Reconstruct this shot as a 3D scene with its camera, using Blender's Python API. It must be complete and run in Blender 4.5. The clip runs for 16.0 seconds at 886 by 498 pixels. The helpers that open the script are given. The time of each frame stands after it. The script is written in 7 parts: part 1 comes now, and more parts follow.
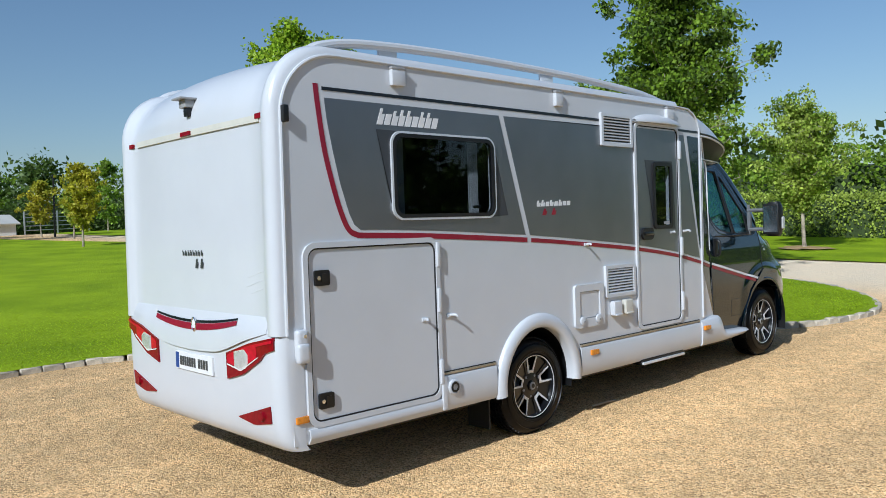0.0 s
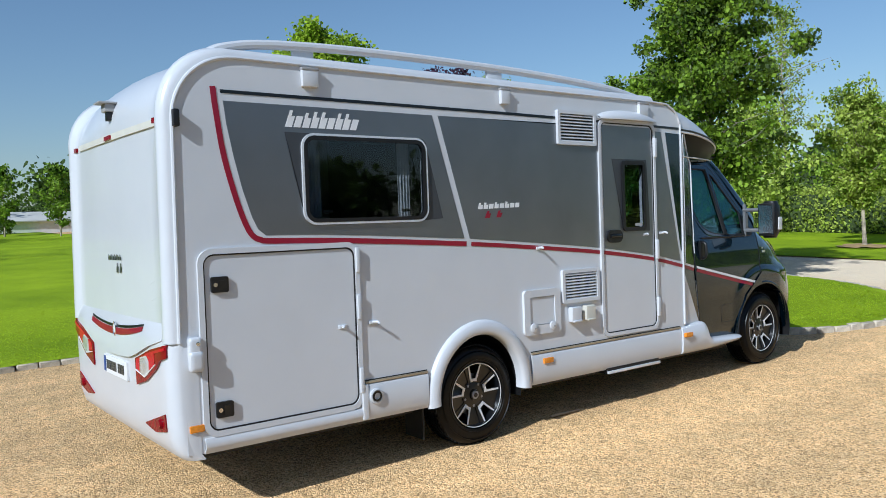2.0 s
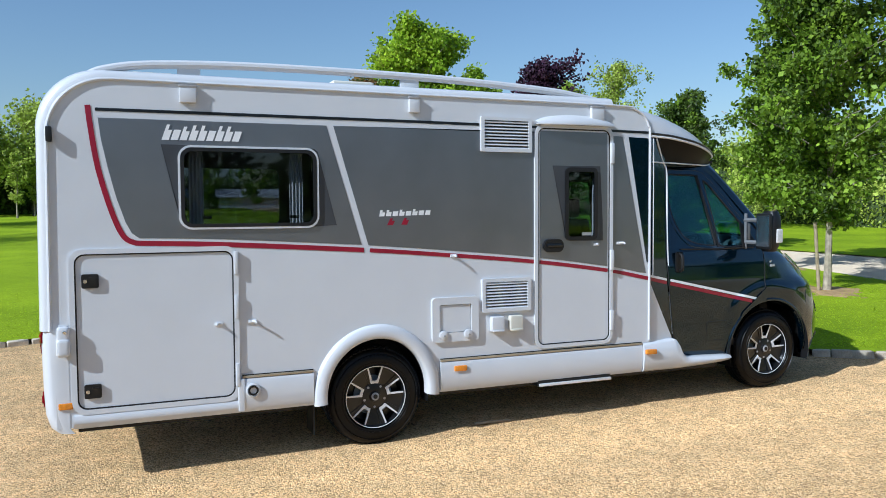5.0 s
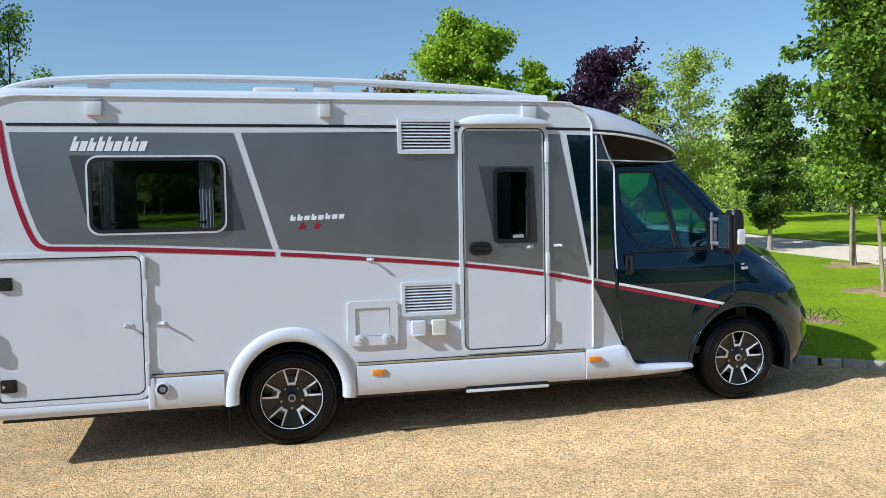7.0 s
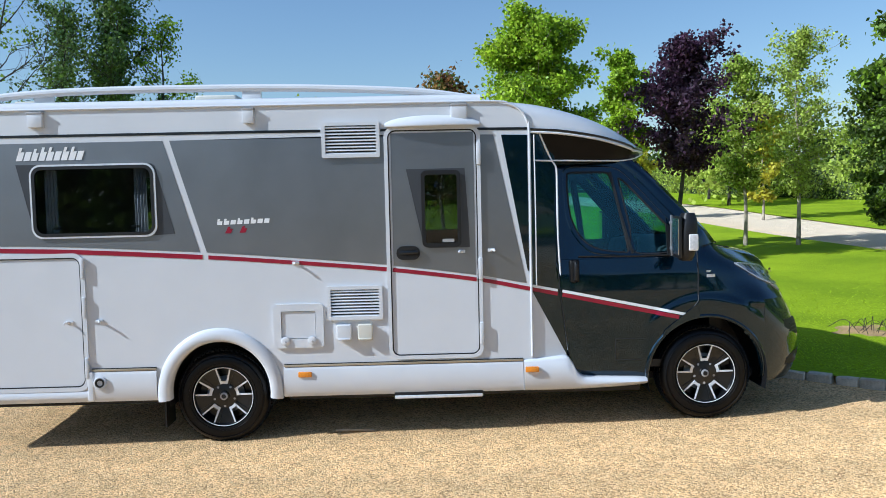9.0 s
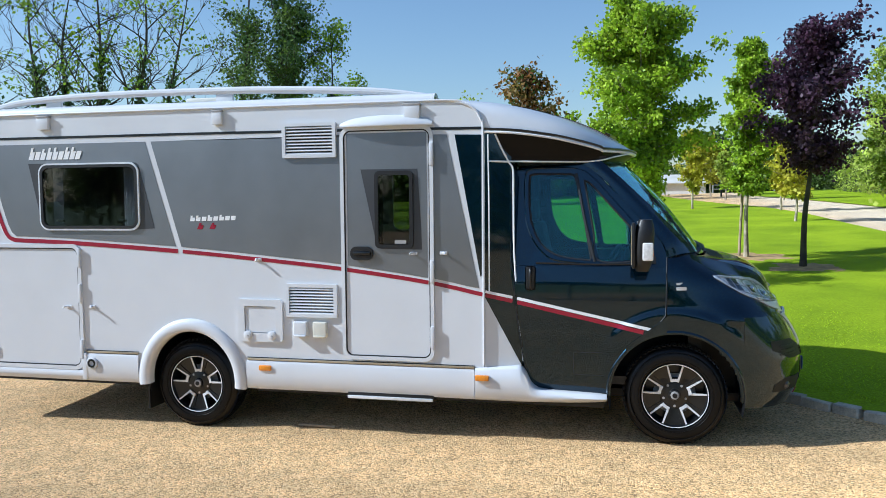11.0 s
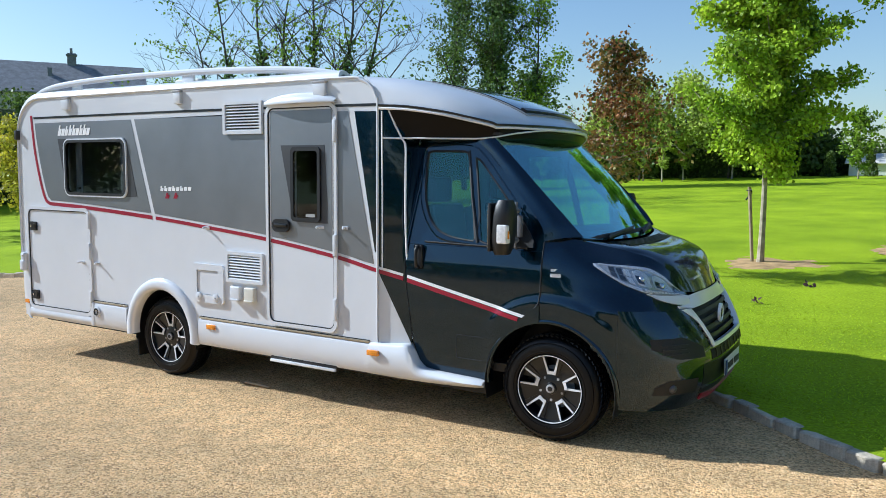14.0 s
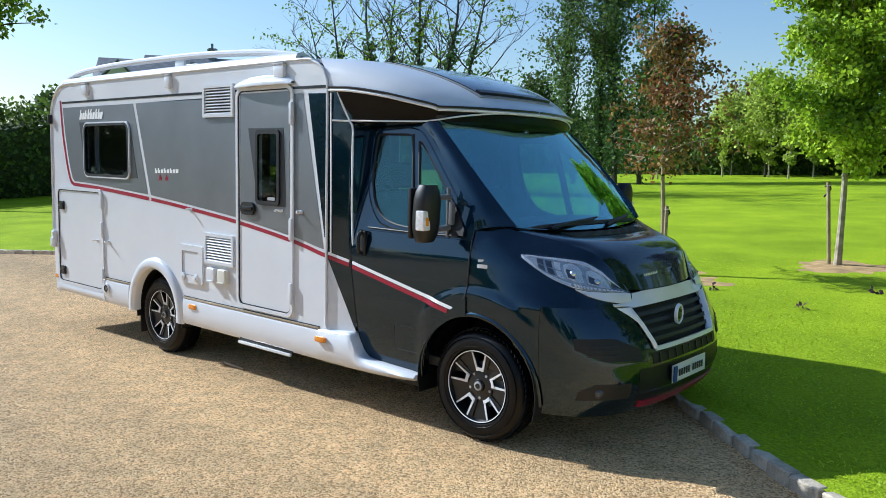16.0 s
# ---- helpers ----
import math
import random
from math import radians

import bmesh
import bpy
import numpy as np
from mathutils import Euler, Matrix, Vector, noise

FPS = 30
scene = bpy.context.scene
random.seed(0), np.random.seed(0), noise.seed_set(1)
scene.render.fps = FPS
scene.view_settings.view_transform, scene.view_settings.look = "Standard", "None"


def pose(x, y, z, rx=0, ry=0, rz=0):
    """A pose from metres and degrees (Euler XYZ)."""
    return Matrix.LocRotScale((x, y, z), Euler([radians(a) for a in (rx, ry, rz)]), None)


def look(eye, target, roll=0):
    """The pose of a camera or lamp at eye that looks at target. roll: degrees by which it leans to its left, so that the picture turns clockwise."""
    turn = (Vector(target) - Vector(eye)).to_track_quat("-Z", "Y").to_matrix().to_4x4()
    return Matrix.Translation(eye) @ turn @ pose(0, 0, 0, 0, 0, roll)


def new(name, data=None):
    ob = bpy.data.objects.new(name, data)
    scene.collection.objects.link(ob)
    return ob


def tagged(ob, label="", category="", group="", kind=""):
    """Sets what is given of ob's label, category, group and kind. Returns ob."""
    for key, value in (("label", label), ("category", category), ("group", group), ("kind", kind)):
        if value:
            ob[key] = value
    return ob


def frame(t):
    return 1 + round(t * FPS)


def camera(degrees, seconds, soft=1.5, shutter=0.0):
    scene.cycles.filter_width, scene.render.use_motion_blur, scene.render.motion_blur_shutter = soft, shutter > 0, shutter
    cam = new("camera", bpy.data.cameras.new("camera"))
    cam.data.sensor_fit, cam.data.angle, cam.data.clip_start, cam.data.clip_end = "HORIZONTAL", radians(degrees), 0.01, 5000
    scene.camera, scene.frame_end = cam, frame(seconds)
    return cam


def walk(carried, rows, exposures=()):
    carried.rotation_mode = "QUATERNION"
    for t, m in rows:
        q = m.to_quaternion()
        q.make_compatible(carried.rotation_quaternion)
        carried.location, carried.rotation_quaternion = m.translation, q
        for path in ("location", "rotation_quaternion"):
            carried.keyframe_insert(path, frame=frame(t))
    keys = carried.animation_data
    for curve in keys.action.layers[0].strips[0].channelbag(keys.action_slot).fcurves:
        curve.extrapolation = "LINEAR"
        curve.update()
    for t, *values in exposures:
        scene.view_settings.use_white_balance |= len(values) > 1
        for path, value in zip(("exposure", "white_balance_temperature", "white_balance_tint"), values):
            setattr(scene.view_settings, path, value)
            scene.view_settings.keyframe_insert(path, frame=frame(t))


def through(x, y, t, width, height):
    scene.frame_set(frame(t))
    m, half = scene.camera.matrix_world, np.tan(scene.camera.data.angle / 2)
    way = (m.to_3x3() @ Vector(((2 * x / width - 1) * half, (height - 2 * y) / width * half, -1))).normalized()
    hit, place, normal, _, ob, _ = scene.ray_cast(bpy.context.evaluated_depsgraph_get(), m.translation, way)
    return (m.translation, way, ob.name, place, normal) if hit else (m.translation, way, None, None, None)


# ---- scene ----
cam = camera(58.7, 16.0, 0.6)
PATH = [
    (0, (-4.5, -3.804, 1.579), (-3.135, -2.343, 1.523), -2.0),
    (0.5, (-4.326, -3.896, 1.574), (-2.987, -2.411, 1.512), -2.2),
    (1, (-4.101, -3.965, 1.603), (-2.793, -2.454, 1.533), -2.1),
    (1.5, (-3.879, -4.101, 1.612), (-2.609, -2.557, 1.538), -2.1),
    (2, (-3.629, -4.312, 1.607), (-2.409, -2.728, 1.544), -2.0),
    (2.5, (-3.352, -4.472, 1.599), (-2.186, -2.849, 1.537), -2.1),
    (3, (-3.048, -4.641, 1.619), (-1.943, -2.975, 1.558), -2.0),
    (3.5, (-2.733, -4.866, 1.622), (-1.7, -3.154, 1.563), -2.0),
    (5.8, (-1.144, -5.643, 1.796), (-0.514, -3.748, 1.685), -0.7),
    (6, (-0.976, -5.646, 1.778), (-0.375, -3.741, 1.679), -1.1),
    (6.5, (-0.577, -5.836, 1.802), (-0.053, -3.909, 1.696), -1.1),
    (7, (-0.18, -5.941, 1.804), (0.265, -3.995, 1.692), -1.0),
    (7.5, (0.233, -6.01, 1.82), (0.592, -4.046, 1.707), -1.0),
    (8, (0.687, -6.097, 1.848), (0.944, -4.117, 1.733), -1.0),
    (8.5, (1.157, -6.077, 1.85), (1.307, -4.086, 1.728), -1.1),
    (9, (1.621, -6.053, 1.866), (1.661, -4.058, 1.739), -1.3),
    (11.3, (3.679, -5.728, 1.896), (3.172, -3.798, 1.763), -0.3),
    (11.5, (3.859, -5.712, 1.908), (3.309, -3.794, 1.775), -0.2),
    (12, (4.295, -5.617, 1.915), (3.646, -3.731, 1.776), 0.2),
    (12.5, (4.707, -5.451, 1.907), (3.965, -3.6, 1.747), 0.6),
    (13, (5.118, -5.264, 1.91), (4.282, -3.455, 1.735), 0.6),
    (13.5, (5.529, -5.063, 1.915), (4.598, -3.303, 1.729), 0.6),
    (14, (5.859, -4.785, 1.896), (4.835, -3.078, 1.702), 0.5),
    (14.5, (6.131, -4.516, 1.895), (5.022, -2.864, 1.693), 0.7),
    (15, (6.401, -4.257, 1.898), (5.218, -2.658, 1.691), 1.0),
    (15.5, (6.61, -4.027, 1.864), (5.371, -2.471, 1.654), 1.3),
    (16, (6.815, -3.831, 1.854), (5.524, -2.319, 1.638), 1.3),
]
walk(cam, [(t, look(eye, target, roll)) for t, eye, target, roll in PATH], [(0, -0.12, 5420, 7), (3.5, 0.10, 5280, 7), (9, 0.40, 5280, 7), (12.5, 0.54, 5340, 7), (16, 0.56, 5380, 7)])

# ---- light ----
SUN_WAY = Vector((0.52, 0.16, -0.372)).normalized()
world = bpy.data.worlds.new("world")
scene.world = world
world.use_nodes = True
wn = world.node_tree
sky = wn.nodes.new("ShaderNodeTexSky")
sky.sky_type, sky.sun_disc = "NISHITA", False
sky.sun_elevation = math.asin(-SUN_WAY.z)
sky.sun_rotation = math.atan2(-SUN_WAY.x, -SUN_WAY.y)
sky.air_density, sky.dust_density, sky.ozone_density = 1.15, 0.75, 1.6
wn.links.new(sky.outputs[0], wn.nodes["Background"].inputs[0])
wn.nodes["Background"].inputs[1].default_value = 0.088
sun = new("sun", bpy.data.lights.new("sun", "SUN"))
sun.data.energy, sun.data.angle, sun.data.color = 4.45, radians(0.55), (1.0, 0.95, 0.87)
sun.matrix_world = look((0, 0, 30), Vector((0, 0, 30)) + SUN_WAY)


# ---- materials ----
def material(name, color, rough=0.5, metal=0.0, vary=0.08, scale=6.0, bump=0.0, bump_scale=40.0, coat=0.0, island=0.0, obj=0.0, color2=None, fine=0.0, fine_scale=300.0):
    """A principled surface whose colour drifts at a large and a fine scale, with relief."""
    m = bpy.data.materials.new(name)
    m.use_nodes = True
    t = m.node_tree
    b = t.nodes["Principled BSDF"]
    b.inputs["Roughness"].default_value, b.inputs["Metallic"].default_value = rough, metal
    b.inputs["Coat Weight"].default_value = coat
    b.inputs["Coat Roughness"].default_value = 0.04
    co = t.nodes.new("ShaderNodeTexCoord")
    n1 = t.nodes.new("ShaderNodeTexNoise")
    n1.inputs["Scale"].default_value, n1.inputs["Detail"].default_value = scale, 6
    t.links.new(co.outputs["Object"], n1.inputs["Vector"])
    mix = t.nodes.new("ShaderNodeMix")
    mix.data_type = "RGBA"
    lo = color2 or [c * (1 - 2 * vary) for c in color]
    hi = [min(1, c * (1 + vary)) for c in color]
    mix.inputs["A"].default_value, mix.inputs["B"].default_value = (*lo, 1), (*hi, 1)
    ramp = t.nodes.new("ShaderNodeMapRange")
    ramp.inputs["From Min"].default_value, ramp.inputs["From Max"].default_value = 0.3, 0.7
    t.links.new(n1.outputs["Fac"], ramp.inputs["Value"])
    t.links.new(ramp.outputs["Result"], mix.inputs["Factor"])
    last = mix.outputs["Result"]

    def brighten(source, amount, lo_in=0.0, hi_in=1.0):
        nonlocal last
        r = t.nodes.new("ShaderNodeMapRange")
        r.inputs["From Min"].default_value, r.inputs["From Max"].default_value = lo_in, hi_in
        r.inputs["To Min"].default_value, r.inputs["To Max"].default_value = 1 - amount, 1 + amount
        h = t.nodes.new("ShaderNodeHueSaturation")
        t.links.new(source, r.inputs["Value"])
        t.links.new(r.outputs["Result"], h.inputs["Value"])
        t.links.new(last, h.inputs["Color"])
        last = h.outputs["Color"]

    if fine:
        n2 = t.nodes.new("ShaderNodeTexNoise")
        n2.inputs["Scale"].default_value, n2.inputs["Detail"].default_value = fine_scale, 3
        t.links.new(co.outputs["Object"], n2.inputs["Vector"])
        brighten(n2.outputs["Fac"], fine, 0.3, 0.7)
    if island:
        ge = t.nodes.new("ShaderNodeNewGeometry")
        brighten(ge.outputs["Random Per Island"], island)
    if obj:
        ob = t.nodes.new("ShaderNodeObjectInfo")
        brighten(ob.outputs["Random"], obj)
    t.links.new(last, b.inputs["Base Color"])
    if bump:
        n3 = t.nodes.new("ShaderNodeTexNoise")
        n3.inputs["Scale"].default_value, n3.inputs["Detail"].default_value = bump_scale, 4
        t.links.new(co.outputs["Object"], n3.inputs["Vector"])
        bu = t.nodes.new("ShaderNodeBump")
        bu.inputs["Strength"].default_value, bu.inputs["Distance"].default_value = min(1, bump), 0.01 * max(1, bump)
        t.links.new(n3.outputs["Fac"], bu.inputs["Height"])
        t.links.new(bu.outputs["Normal"], b.inputs["Normal"])
    return m


def leafy(name, color, color2, island=0.45, through=0.5):
    """Leaves: two hues, each leaf its own brightness, some light passing through."""
    m = material(name, color, rough=0.5, vary=0.1, scale=1.6, island=island, color2=color2)
    t = m.node_tree
    b = t.nodes["Principled BSDF"]
    b.inputs["Specular IOR Level"].default_value = 0.3
    tr = t.nodes.new("ShaderNodeBsdfTranslucent")
    mx = t.nodes.new("ShaderNodeMixShader")
    mx.inputs[0].default_value = through
    link = b.inputs["Base Color"].links[0].from_socket
    t.links.new(link, tr.inputs["Color"])
    t.links.new(b.outputs[0], mx.inputs[1])
    t.links.new(tr.outputs[0], mx.inputs[2])
    t.links.new(mx.outputs[0], t.nodes["Material Output"].inputs["Surface"])
    return m


def pane_material(name, tint, gloss=0.02, mirror_at_front=0.04):
    """Thin tinted glazing: light passes straight through, the rest mirrors, more so at a slant."""
    m = bpy.data.materials.new(name)
    m.use_nodes = True
    t = m.node_tree
    t.nodes.remove(t.nodes["Principled BSDF"])
    tr, gl, mx, lw = (t.nodes.new("ShaderNode" + k) for k in ("BsdfTransparent", "BsdfGlossy", "MixShader", "LayerWeight"))
    tr.inputs[0].default_value = (*tint, 1)
    gl.inputs["Roughness"].default_value = gloss
    p = t.nodes.new("ShaderNodeMath")
    p.operation = "POWER"
    p.inputs[1].default_value = 5.0
    q = t.nodes.new("ShaderNodeMath")
    q.operation = "MULTIPLY_ADD"
    q.inputs[1].default_value, q.inputs[2].default_value = 1 - mirror_at_front, mirror_at_front
    t.links.new(lw.outputs["Facing"], p.inputs[0])
    t.links.new(p.outputs[0], q.inputs[0])
    t.links.new(q.outputs[0], mx.inputs[0])
    t.links.new(tr.outputs[0], mx.inputs[1])
    t.links.new(gl.outputs[0], mx.inputs[2])
    t.links.new(mx.outputs[0], t.nodes["Material Output"].inputs["Surface"])
    return m


def ground_material(name, colors, cell, relief, big=0.35, patch=(0.85, 1.1), pale=None):
    """Loose stones: cells of several tones, lumpy relief, broad drifts of tone."""
    m = bpy.data.materials.new(name)
    m.use_nodes = True
    t = m.node_tree
    b = t.nodes["Principled BSDF"]
    b.inputs["Roughness"].default_value = 0.9
    b.inputs["Diffuse Roughness"].default_value = 0.55
    co = t.nodes.new("ShaderNodeTexCoord")
    v = t.nodes.new("ShaderNodeTexVoronoi")
    v.inputs["Scale"].default_value = cell
    t.links.new(co.outputs["Object"], v.inputs["Vector"])
    ramp = t.nodes.new("ShaderNodeValToRGB")
    e = ramp.color_ramp.elements
    while len(e) < len(colors):
        e.new(0.5)
    for i, c in enumerate(colors):
        e[i].position, e[i].color = i / (len(colors) - 1), (*c, 1)
    sp = t.nodes.new("ShaderNodeSeparateColor")
    t.links.new(v.outputs["Color"], sp.inputs[0])
    t.links.new(sp.outputs[0], ramp.inputs[0])
    n = t.nodes.new("ShaderNodeTexNoise")
    n.inputs["Scale"].default_value, n.inputs["Detail"].default_value = big, 8
    mp = t.nodes.new("ShaderNodeMapping")
    mp.inputs["Scale"].default_value, mp.inputs["Rotation"].default_value = (0.35, 2.4, 1), (0, 0, radians(9))
    t.links.new(co.outputs["Object"], mp.inputs["Vector"])
    t.links.new(mp.outputs["Vector"], n.inputs["Vector"])
    r = t.nodes.new("ShaderNodeMapRange")
    r.inputs["From Min"].default_value, r.inputs["From Max"].default_value = 0.3, 0.7
    r.inputs["To Min"].default_value, r.inputs["To Max"].default_value = patch
    h = t.nodes.new("ShaderNodeHueSaturation")
    t.links.new(n.outputs["Fac"], r.inputs["Value"])
    t.links.new(r.outputs["Result"], h.inputs["Value"])
    t.links.new(ramp.outputs["Color"], h.inputs["Color"])
    # Tone mottle imitating the shadows low sun casts on uneven gravel.
    shade_mottle = t.nodes.new("ShaderNodeTexNoise")
    shade_mottle.inputs["Scale"].default_value, shade_mottle.inputs["Detail"].default_value = 5.5, 5
    t.links.new(co.outputs["Object"], shade_mottle.inputs["Vector"])
    sr = t.nodes.new("ShaderNodeMapRange")
    sr.inputs["From Min"].default_value, sr.inputs["From Max"].default_value = 0.32, 0.68
    sr.inputs["To Min"].default_value, sr.inputs["To Max"].default_value = 0.86, 1.10
    h2 = t.nodes.new("ShaderNodeHueSaturation")
    t.links.new(shade_mottle.outputs["Fac"], sr.inputs["Value"])
    t.links.new(sr.outputs["Result"], h2.inputs["Value"])
    t.links.new(h.outputs["Color"], h2.inputs["Color"])
    last = h2.outputs["Color"]
    if pale:
        color, x0, x1 = pale
        sx = t.nodes.new("ShaderNodeSeparateXYZ")
        t.links.new(co.outputs["Object"], sx.inputs[0])
        pr = t.nodes.new("ShaderNodeMapRange")
        pr.interpolation_type = "SMOOTHSTEP"
        pr.inputs["From Min"].default_value, pr.inputs["From Max"].default_value = x0, x1
        pr.inputs["To Max"].default_value = 0.75
        pm = t.nodes.new("ShaderNodeMix")
        pm.data_type = "RGBA"
        pm.inputs["B"].default_value = (*color, 1)
        t.links.new(sx.outputs["X"], pr.inputs["Value"])
        t.links.new(pr.outputs["Result"], pm.inputs["Factor"])
        t.links.new(last, pm.inputs["A"])
        last = pm.outputs["Result"]
    t.links.new(last, b.inputs["Base Color"])
    bu = t.nodes.new("ShaderNodeBump")
    bu.inputs["Strength"].default_value, bu.inputs["Distance"].default_value = 1.0, relief
    bu.invert = True
    t.links.new(v.outputs["Distance"], bu.inputs["Height"])
    lump = t.nodes.new("ShaderNodeTexNoise")
    lump.inputs["Scale"].default_value, lump.inputs["Detail"].default_value = 11.0, 4
    t.links.new(co.outputs["Object"], lump.inputs["Vector"])
    bu2 = t.nodes.new("ShaderNodeBump")
    bu2.inputs["Strength"].default_value, bu2.inputs["Distance"].default_value = 0.8, 0.035
    t.links.new(lump.outputs["Fac"], bu2.inputs["Height"])
    t.links.new(bu2.outputs["Normal"], bu.inputs["Normal"])
    t.links.new(bu.outputs["Normal"], b.inputs["Normal"])
    return m


GELCOAT = material("white_gelcoat", (0.62, 0.635, 0.66), 0.28, vary=0.015, scale=3, coat=0.45, fine=0.01)
GREY = material("grey_film", (0.245, 0.258, 0.275), 0.42, metal=0.9, vary=0.06, scale=2, coat=0.3, fine=0.03)
DARKGREY = material("anthracite_film", (0.05, 0.053, 0.06), 0.35, vary=0.06, scale=4, coat=0.2)
BLACKFILM = material("black_film", (0.006, 0.007, 0.009), 0.3, vary=0.1, scale=4, coat=0.2)
BROWNBLACK = material("black_gloss_plastic", (0.007, 0.006, 0.0055), 0.4, vary=0.1, scale=4, coat=0.0)
BROWNBLACK.node_tree.nodes["Principled BSDF"].inputs["Specular IOR Level"].default_value = 0.14
RED = material("red_film", (0.27, 0.004, 0.026), 0.35, vary=0.05, scale=5, coat=0.2)
WHITEFILM = material("white_film", (0.80, 0.80, 0.80), 0.35, vary=0.02, scale=5)
PAINT = material("black_blue_metallic_paint", (0.005, 0.024, 0.044), 0.26, vary=0.1, scale=3, coat=1.0, fine=0.15, fine_scale=900)
PAINT.node_tree.nodes["Principled BSDF"].inputs["Metallic"].default_value = 0.9
PAINT.node_tree.nodes["Principled BSDF"].inputs["Specular IOR Level"].default_value = 0.1
PAINT.node_tree.nodes["Principled BSDF"].inputs["Coat IOR"].default_value = 1.52
RUBBER = material("tyre_rubber", (0.0035, 0.0035, 0.004), 0.38, vary=0.2, scale=9, bump=0.12, bump_scale=60)
RUBBER.node_tree.nodes["Principled BSDF"].inputs["Specular IOR Level"].default_value = 0.25
SEAL = material("black_rubber_seal", (0.007, 0.007, 0.0075), 0.6, vary=0.1)
PLASTIC = material("black_plastic", (0.006, 0.0062, 0.007), 0.45, vary=0.15, scale=8, bump=0.12, bump_scale=220)
GREYPLASTIC = material("grey_plastic", (0.33, 0.33, 0.33), 0.5, vary=0.06, scale=8)
CREAM = material("cream_plastic", (0.62, 0.60, 0.52), 0.4, vary=0.03, scale=8)
ALLOY = material("machined_alloy", (0.74, 0.76, 0.79), 0.35, metal=0.3, vary=0.04, scale=20)
SILVER = material("silver_paint", (0.80, 0.82, 0.85), 0.3, metal=0.15, vary=0.03, coat=0.5)
CHROME = material("chrome", (0.8, 0.8, 0.8), 0.22, metal=1.0, vary=0.02)
# Grey that puts sunlight into the colour of the mirror's dark plastic arms.
SUNLITGREY = material("sunlit_dark_plastic", (0.15, 0.155, 0.165), 0.35, vary=0.06, scale=9)
REFLECTOR = material("lamp_reflector", (0.93, 0.94, 0.96), 0.3, metal=0.5, vary=0.08, scale=22, coat=0.5)
LAMPDARK = material("dark_lamp_cell", (0.10, 0.115, 0.14), 0.15, metal=0.5, vary=0.3, scale=40, coat=0.6)
LAMPBOWL = material("lamp_bowl", (0.72, 0.74, 0.77), 0.2, metal=0.5, vary=0.2, scale=30, coat=0.5)
REDLENS = material("red_lamp_lens", (0.22, 0.001, 0.008), 0.2, vary=0.12, scale=30, coat=0.04)
BRIGHTRED = material("bright_red_lens", (0.50, 0.002, 0.022), 0.2, vary=0.1, scale=30, coat=0.04)
for m in (REDLENS, BRIGHTRED):
    m.node_tree.nodes["Principled BSDF"].inputs["Specular IOR Level"].default_value = 0.2
CLEARLENS = material("clear_lamp_lens", (0.72, 0.72, 0.72), 0.1, vary=0.1, scale=40, coat=0.8)
AMBER = material("amber_lens", (0.75, 0.26, 0.015), 0.2, vary=0.1, scale=60, coat=0.5)
BRASS = material("dull_gold_trim", (0.42, 0.36, 0.26), 0.35, metal=0.4, vary=0.05)
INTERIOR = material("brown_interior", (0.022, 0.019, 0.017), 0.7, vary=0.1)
FABRIC = material("grey_fabric", (0.06, 0.063, 0.07), 0.9, vary=0.15, scale=12)
CURTAIN = material("pale_blind", (0.62, 0.62, 0.60), 0.8, vary=0.05)
SOLAR = material("solar_glass", (0.012, 0.016, 0.028), 0.12, vary=0.2, scale=9, coat=1.0)
ACRYLIC = pane_material("tinted_acrylic", (0.54, 0.57, 0.61), 0.02, 0.05)
CABGLASS = pane_material("cab_glass", (0.58, 0.82, 0.84), 0.01, 0.06)
CABGLASS.node_tree.nodes["Glossy BSDF"].inputs["Color"].default_value = (0.62, 0.92, 0.96, 1)
SCREENGLASS = pane_material("windscreen_glass", (0.74, 0.90, 0.93), 0.01, 0.40)
SCREENGLASS.node_tree.nodes["Glossy BSDF"].inputs["Color"].default_value = (0.66, 0.98, 1.0, 1)
LAMPGLASS = pane_material("lamp_glass", (0.92, 0.93, 0.94))
GRAVEL = ground_material("golden_gravel", [(0.36, 0.205, 0.085), (0.71, 0.445, 0.19), (0.90, 0.59, 0.27), (0.97, 0.71, 0.375)], 86, 0.0125, patch=(0.78, 1.15), pale=((0.80, 0.70, 0.54), 7.5, 12.0))
PEBBLE = material("loose_pebble", (0.80, 0.55, 0.27), 0.85, vary=0.1, scale=2, island=0.25)
LAWN = material("mown_lawn", (0.31, 0.41, 0.010), 0.9, vary=0.1, scale=0.7, fine=0.26, fine_scale=42, color2=(0.205, 0.30, 0.008), bump=1.5, bump_scale=70)
LAWN.node_tree.nodes["Principled BSDF"].inputs["Specular IOR Level"].default_value = 0.08
BLADE = leafy("grass_blade", (0.46, 0.58, 0.015), (0.36, 0.47, 0.013), 0.3, 0.55)
FIELD = material("far_field", (0.12, 0.18, 0.05), 0.95, vary=0.15, scale=0.02, fine=0.2, fine_scale=2)
SOIL = material("bare_soil", (0.46, 0.30, 0.13), 0.95, vary=0.2, scale=6, bump=1, bump_scale=40)
KERB = material("granite_kerb", (0.58, 0.50, 0.38), 0.85, vary=0.15, scale=14, bump=0.7, bump_scale=60, obj=0.22, fine=0.15, fine_scale=120)
BARK = material("grey_bark", (0.40, 0.34, 0.25), 0.9, vary=0.25, scale=9, bump=1, bump_scale=30)
DARKBARK = material("dark_bark", (0.06, 0.052, 0.042), 0.95, vary=0.25, scale=5, bump=1, bump_scale=14)
STAKE = material("weathered_stake", (0.36, 0.28, 0.18), 0.85, vary=0.15, scale=10, bump=0.6, bump_scale=50)
